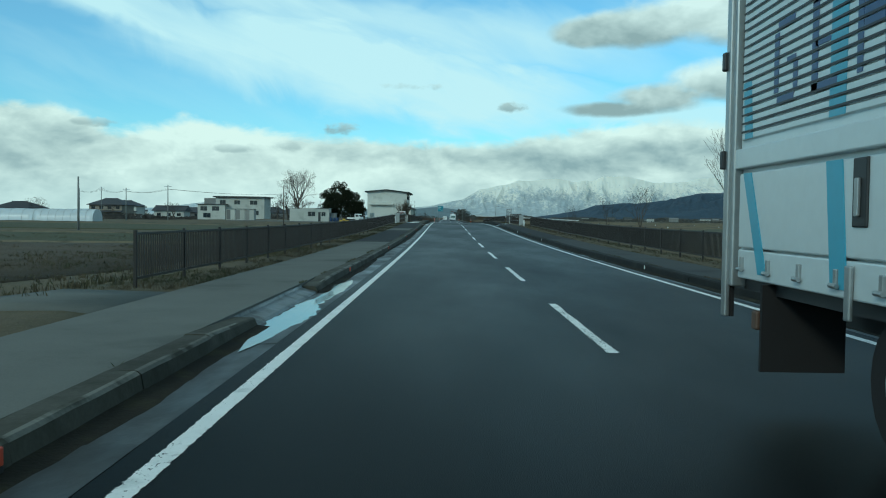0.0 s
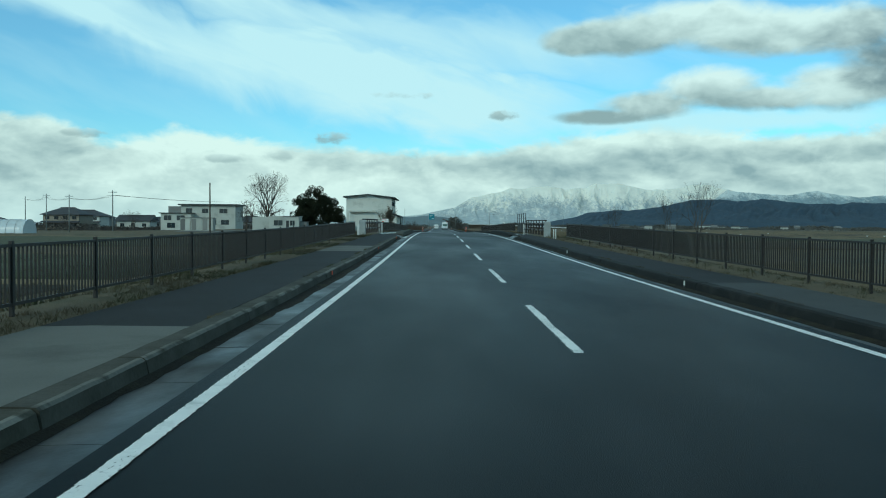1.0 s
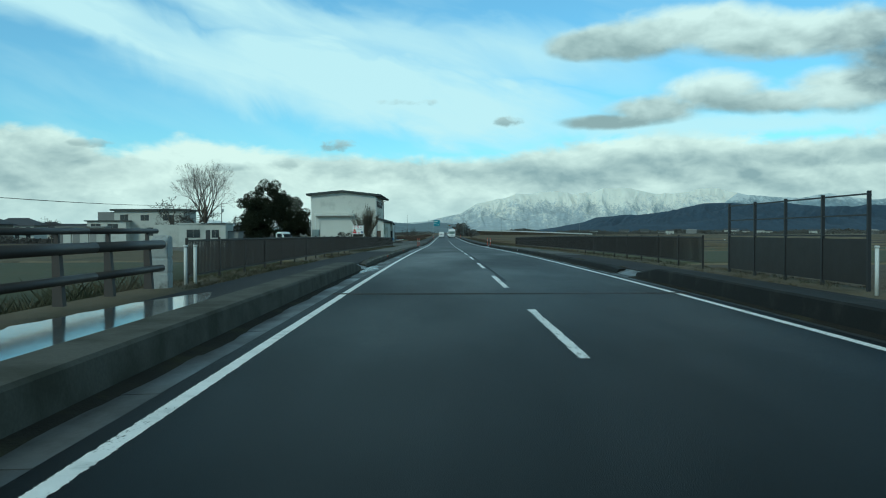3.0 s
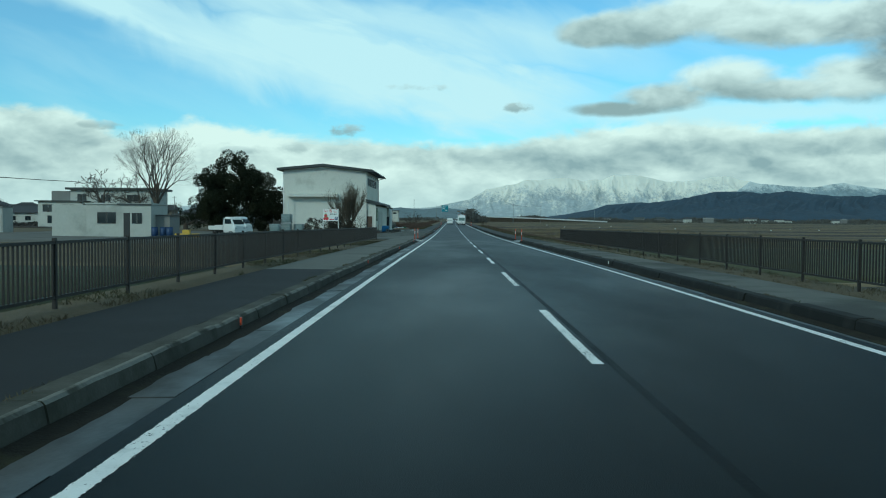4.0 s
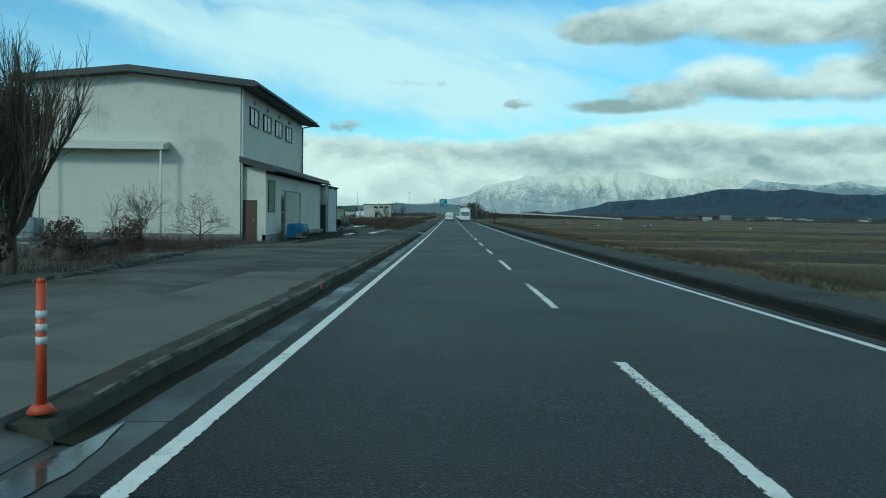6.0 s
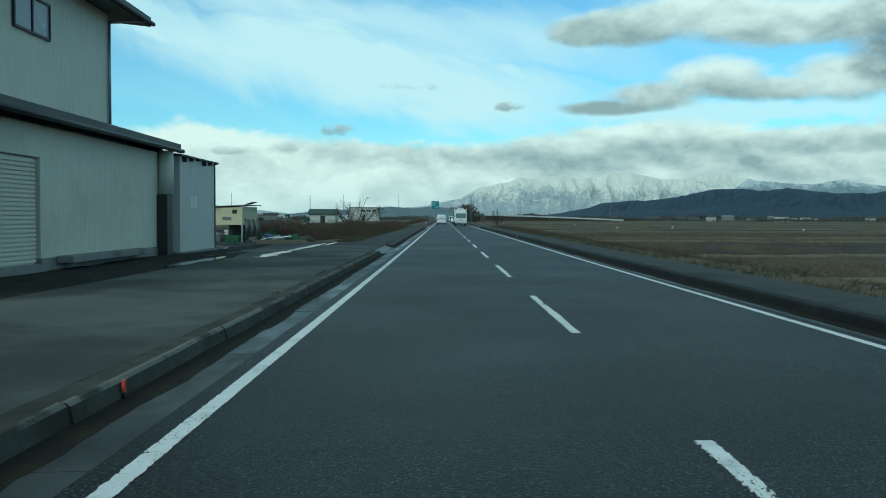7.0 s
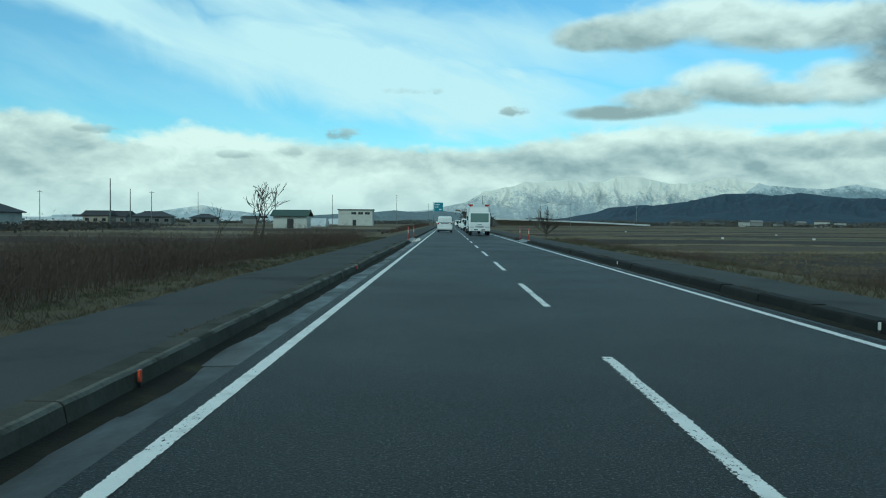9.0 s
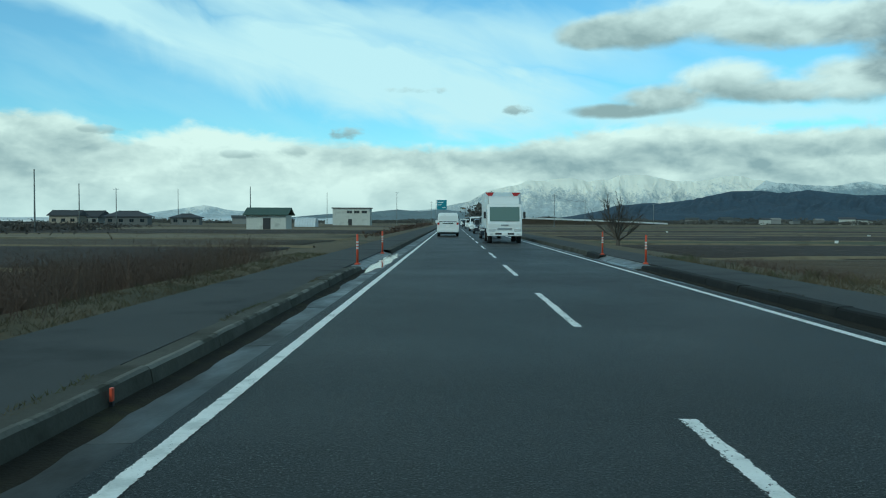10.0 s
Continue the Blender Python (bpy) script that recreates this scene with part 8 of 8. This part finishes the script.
car(1.35, 383.5, DARK_PAINT, "dark compact car following the box truck", 1.75, 1.6, 3.6)
car(1.55, 408.0, DARK_PAINT, "dark hatchback in the oncoming queue")
car(1.55, 428.0, WHITE_PAINT, "white minivan in the oncoming queue", 1.85, 1.75, 4.6)
car(1.55, 462.0, WHITE_PAINT, "white compact car in the oncoming queue", 1.55)
car(1.55, 500.0, DARK_PAINT, "dark hatchback in the oncoming queue")
car(1.55, 545.0, WHITE_PAINT, "white minivan in the oncoming queue", 1.85, 1.75, 4.6)


def wing_truck():
    """The large truck that passes at the start: wing body with ribbed upper panel and hinged lower gate."""
    z = road_z(4)
    t = thing("wing_body_truck", "pale aluminium wing-body truck with blue stripes passing close", "truck", (0.62, 8.2, z))
    L = 7.6
    # the truck faces -y: its rear end is at y = 0 here, the cab at y = -L
    part("body_core", box(bmesh.new(), 0.06, 2.24, -L + 1.8, -0.06, 0.95, 3.55), ALU, t)
    part("roof", box(bmesh.new(), 0.0, 2.3, -L + 1.75, 0.0, 3.55, 3.62, 0.02), ALU, t)
    wing = part("wing_panel", box(bmesh.new(), 0.03, 0.06, -L + 1.85, -0.16, 1.90, 3.50), ALU, t, "ribbed aluminium wing panel")
    # Thin dark strips laid on top paint the shadow between the ribs.
    rib_shade = mesh_of("rib_shade", box(bmesh.new(), 0.0, 0.004, -L + 1.95, -0.22, 0, 0.015), DARK_METAL)
    rib = mesh_of("rib", prism(bmesh.new(), [(0.0, 0.0), (-0.022, 0.012), (-0.022, 0.048), (0.0, 0.060)], "y", -L + 1.95, -0.22), ALU)
    for k in range(24):
        shared("rib", rib, (0.031, 0, 1.965 + 0.066 * k - 0.006), wing)
        shared("rib_shade", rib_shade, (0.0015, 0, 2.018 + 0.066 * k), wing)
    part("wing_rail", box(bmesh.new(), -0.01, 0.06, -L + 1.85, -0.12, 1.74, 1.90, 0.012), ALU, t)
    g = part("side_gate", box(bmesh.new(), 0.005, 0.055, -L + 1.85, -0.20, 1.12, 1.70, 0.012), ALU, t, "smooth lower side gate")
    part("gate_lower", box(bmesh.new(), 0.005, 0.055, -L + 1.85, -0.20, 0.88, 1.105, 0.012), ALU, t)
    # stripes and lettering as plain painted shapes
    for (ya, yb, yc), w in (((-0.10, -0.30, -0.66), 0.17), ((-1.80, -1.78, -1.88), 0.22)):
        bm = bmesh.new()
        prism(bm, [(yb - w, 1.70), (yb, 1.70), (yc, 0.93), (yc - w, 0.93)], "x", -0.002, 0.004)
        part("stripe", bm, LIGHT_BLUE, g, "light blue painted stripe")
        for k in range(24):
            za, zb = 1.967 + 0.066 * k, 2.010 + 0.066 * k
            fa, fb = [yb + (ya - yb) * (z - 1.9) / 1.6 for z in (za, zb)]
            if fa < -0.24:
                bm = prism(bmesh.new(), [(fb - w, zb), (fb, zb), (fa, za), (fa - w, za)], "x", 0.0055, 0.0085)
                part("stripe", bm, LIGHT_BLUE, wing, "light blue painted stripe")
    strokes = [(-0.95, -0.87, 2.24, 2.66), (-1.22, -0.93, 2.16, 2.21), (-1.22, -0.93, 2.69, 2.74), (-1.28, -1.21, 2.22, 2.42), (-1.25, -1.10, 2.42, 2.46),
               (-1.60, -1.51, 2.16, 2.76), (-1.88, -1.51, 2.16, 2.21), (-1.78, -1.56, 2.44, 2.49), (-1.88, -1.51, 2.72, 2.77), (-2.20, -2.13, 2.18, 2.80), (-2.52, -2.45, 2.18, 2.80), (-2.44, -2.21, 2.40, 2.60)]
    for y0, y1, z0, z1 in strokes:
        for k in range(24):
            za, zb = max(z0, 1.967 + 0.066 * k), min(z1, 2.010 + 0.066 * k)
            if zb - za > 0.008:
                part("lettering_bar", box(bmesh.new(), 0.0045, 0.008, y0, y1, za, zb), NAVY, wing, "dark blue painted bar")
    part("rear_frame", box(bmesh.new(), -0.02, 2.32, -0.12, 0.04, 0.80, 3.60, 0.015), STEEL, t)
    part("rear_post", box(bmesh.new(), -0.045, 0.0, -0.05, 0.05, 0.55, 3.55, 0.012), STEEL, t, "scratched steel corner post")
    part("post_seal", box(bmesh.new(), 0.0, 0.035, -0.05, 0.055, 0.55, 3.55), RUBBER, t)
    # Plain dark brown block beside the mud flap, without a red lens.
    part("tail_lamp", box(bmesh.new(), -0.02, 0.10, -0.70, -0.60, 0.52, 0.66, 0.015), BROWN_DOOR, t, "small dark brown lamp bracket")
    for z_ in (2.55, 1.75):
        part("hinge", box(bmesh.new(), -0.075, -0.03, 0.0, 0.07, z_, z_ + 0.15, 0.01), DARK_METAL, t)
    for k in range(9):
        y = -0.32 - 0.55 * k
        h = part("gate_hinge", box(bmesh.new(), -0.018, 0.03, y - 0.022, y + 0.022, 0.94, 1.05, 0.006), STEEL, t)
        part("hinge_pin", tube(bmesh.new(), (-0.022, y - 0.045, 0.95), (-0.022, y + 0.045, 0.95), 0.016, 0.016, 8), STEEL, h)
    for y in (-2.24, -4.3):
        l = part("gate_latch", box(bmesh.new(), -0.012, 0.03, y - 0.085, y + 0.085, 1.30, 1.695, 0.01), DARK_METAL, t)
        part("latch_lever", box(bmesh.new(), -0.035, -0.010, y - 0.022, y + 0.022, 1.36, 1.58, 0.008), STEEL, l)
    part("stay", box(bmesh.new(), -0.03, 0.0, -2.19, -2.12, 0.76, 1.08, 0.01), STEEL, t)
    part("sub_frame", box(bmesh.new(), 0.10, 2.2, -L + 1.8, -0.1, 0.78, 0.93), DARK_METAL, t)
    part("chassis", box(bmesh.new(), 0.7, 1.6, -L + 0.4, -0.1, 0.55, 0.80), DARK_METAL, t)
    part("mud_flap", box(bmesh.new(), 0.0, 0.62, -0.77, -0.73, 0.22, 0.86), RUBBER, t)
    part("mud_flap", box(bmesh.new(), 1.62, 2.24, -0.77, -0.73, 0.22, 0.86), RUBBER, t)
    for x in (0.42, 1.88):
        wheel(t, x, -2.45, 0.42, 0.42, 0.46)
        wheel(t, x, -L + 0.75, 0.42, 0.42, 0.26)
    bm = bmesh.new()
    loft(bm, [[(1.15 + px, yy, pz) for px, pz in ((-1.0, 0.6), (1.0, 0.6), (1.08, 1.0), (1.05, zz - 0.15), (0.9, zz), (-0.9, zz), (-1.05, zz - 0.15), (-1.08, 1.0))] for yy, zz in ((-L, 1.5), (-L + 0.3, 2.5), (-L + 1.65, 2.62))])
    part("cab", bm, WHITE_PAINT, t)
    part("cab_window", box(bmesh.new(), 0.06, 0.10, -L + 0.45, -L + 1.3, 1.6, 2.25), GLASS, t)


wing_truck()


# ---- kerb stones, one by one ----
def kerb_mesh(length, sgn, w, seed, drop=0):
    rng = np.random.default_rng(seed)
    bm = bmesh.new()
    prof = [(0.0, -0.06), (0.0, 0.02), (0.025, 0.135), (0.05, 0.158), (0.085, 0.162), (w - 0.015, 0.163), (w, 0.15), (w, -0.06)]
    nseg = 5
    rows_ = []
    for j in range(nseg + 1):
        y = -length / 2 + length * j / nseg
        ch = rng.uniform(-0.006, 0.002)
        s = j / nseg
        k_h = 1.0 if not drop else 0.65 + 0.35 * (s if drop > 0 else 1 - s) ** 0.8
        rows_.append([bm.verts.new((sgn * (px + (rng.uniform(-0.003, 0.005) if 0 < k < 6 else 0)), y, (pz if pz < 0.03 else pz * k_h) + (ch if 1 < k < 6 else 0))) for k, (px, pz) in enumerate(prof)])
    for a, b in zip(rows_, rows_[1:]):
        for k in range(len(prof) - 1):
            bm.faces.new((a[k], a[k + 1], b[k + 1], b[k]))
    bm.faces.new(rows_[0])
    bm.faces.new(rows_[-1][::-1])
    bmesh.ops.recalc_face_normals(bm, faces=bm.faces[:])
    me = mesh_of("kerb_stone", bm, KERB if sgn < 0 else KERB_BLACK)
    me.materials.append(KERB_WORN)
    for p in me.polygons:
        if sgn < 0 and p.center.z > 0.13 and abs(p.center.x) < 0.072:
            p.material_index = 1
    return me


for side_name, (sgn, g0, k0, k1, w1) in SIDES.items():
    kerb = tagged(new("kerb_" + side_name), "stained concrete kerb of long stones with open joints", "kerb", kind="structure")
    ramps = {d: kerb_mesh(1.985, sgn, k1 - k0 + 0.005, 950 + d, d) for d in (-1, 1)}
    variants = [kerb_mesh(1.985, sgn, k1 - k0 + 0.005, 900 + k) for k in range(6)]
    rng = np.random.default_rng(17)
    bm = bmesh.new()
    a, b = sgn * g0, sgn * k0
    top = [bm.verts.new(p) for p in ((a, -0.995, 0.0), (b, -0.995, -0.013), (b, 0.995, -0.013), (a, 0.995, 0.0))]
    low = [bm.verts.new(v.co - Vector((0, 0, 0.05))) for v in top]
    bm.faces.new(top)
    for k in range(4):
        bm.faces.new((top[k], low[k], low[(k + 1) % 4], top[(k + 1) % 4]))
    bmesh.ops.recalc_face_normals(bm, faces=bm.faces[:])
    slab = mesh_of("gutter_slab", bm, GUTTER)
    gutter = tagged(new("gutter_" + side_name), "damp stained concrete gutter of long slabs", "gutter", kind="structure")
    for k in range(187):
        y = -21.0 + 2.0 * k
        ob = new("gutter_slab", slab)
        ob.parent = gutter
        ob.matrix_basis = pose(0, y, road_z(y) + rng.normal(0, 0.002), math.degrees(math.atan2(road_z(y + 1) - road_z(y - 1), 2)), 0, 0)
    for y0, y1 in runs(side_name, -20, 600):
        if y0 >= BRIDGE[0] - 1 and y1 <= BRIDGE[1] + 4:
            continue
        y2 = min(y1, 352)
        n = max(1, round((y2 - y0) / 2.0)) if y2 > y0 else 0
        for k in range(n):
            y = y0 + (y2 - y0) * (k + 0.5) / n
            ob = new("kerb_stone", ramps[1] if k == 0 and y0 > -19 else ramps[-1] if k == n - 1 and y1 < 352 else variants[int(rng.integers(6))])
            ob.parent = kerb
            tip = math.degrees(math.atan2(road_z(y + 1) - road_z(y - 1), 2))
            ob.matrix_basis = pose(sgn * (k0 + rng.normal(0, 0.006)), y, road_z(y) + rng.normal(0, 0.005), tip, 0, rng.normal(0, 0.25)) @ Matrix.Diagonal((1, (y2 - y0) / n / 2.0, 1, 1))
        if y1 > 352:
            bm = strip(bmesh.new(), steps(max(352, y0), y1, 6), [sgn * x for x in (k0, k0 + 0.03, k1)][::sgn], [-0.05, 0.16, 0.16][::sgn])
            tagged(part("kerb_far", bm, KERB, kerb), kind="stuff")


def silt_strip(side_name):
    """Dark silt washed against the foot of the kerb, with a wandering edge."""
    sgn, g0, k0, k1, w1 = SIDES[side_name]
    bm = bmesh.new()
    for y0, y1 in runs(side_name, -18, 352):
        prev = None
        for y in steps(y0, y1, 0.25):
            w = 0.06 + (k0 - g0) * ((0.30 if sgn < 0 else 0.65) + 0.75 * noise.noise((y * 0.045, sgn * 3.0, 2.0)) + 0.22 * noise.noise((y * 0.5, sgn * 3.0, 7.0)) + 0.10 * noise.noise((y * 2.2, sgn * 3.0, 5.0)))
            w = min(max(0.03, w), k0 - g0 - 0.04)
            z = road_z(y)
            row = [bm.verts.new((sgn * (k0 + 0.02), y, z + 0.020)), bm.verts.new((sgn * (k0 - w * 0.5), y, z + 0.004)), bm.verts.new((sgn * (k0 - w), y, z - 0.012))]
            if prev:
                for k in range(2):
                    bm.faces.new((prev[k], prev[k + 1], row[k + 1], row[k])).smooth = True
            prev = row
    tagged(part("silt_" + side_name, bm, SILT), "dark damp silt lying along the foot of the kerb", "silt", kind="structure")


silt_strip("left")
silt_strip("right")
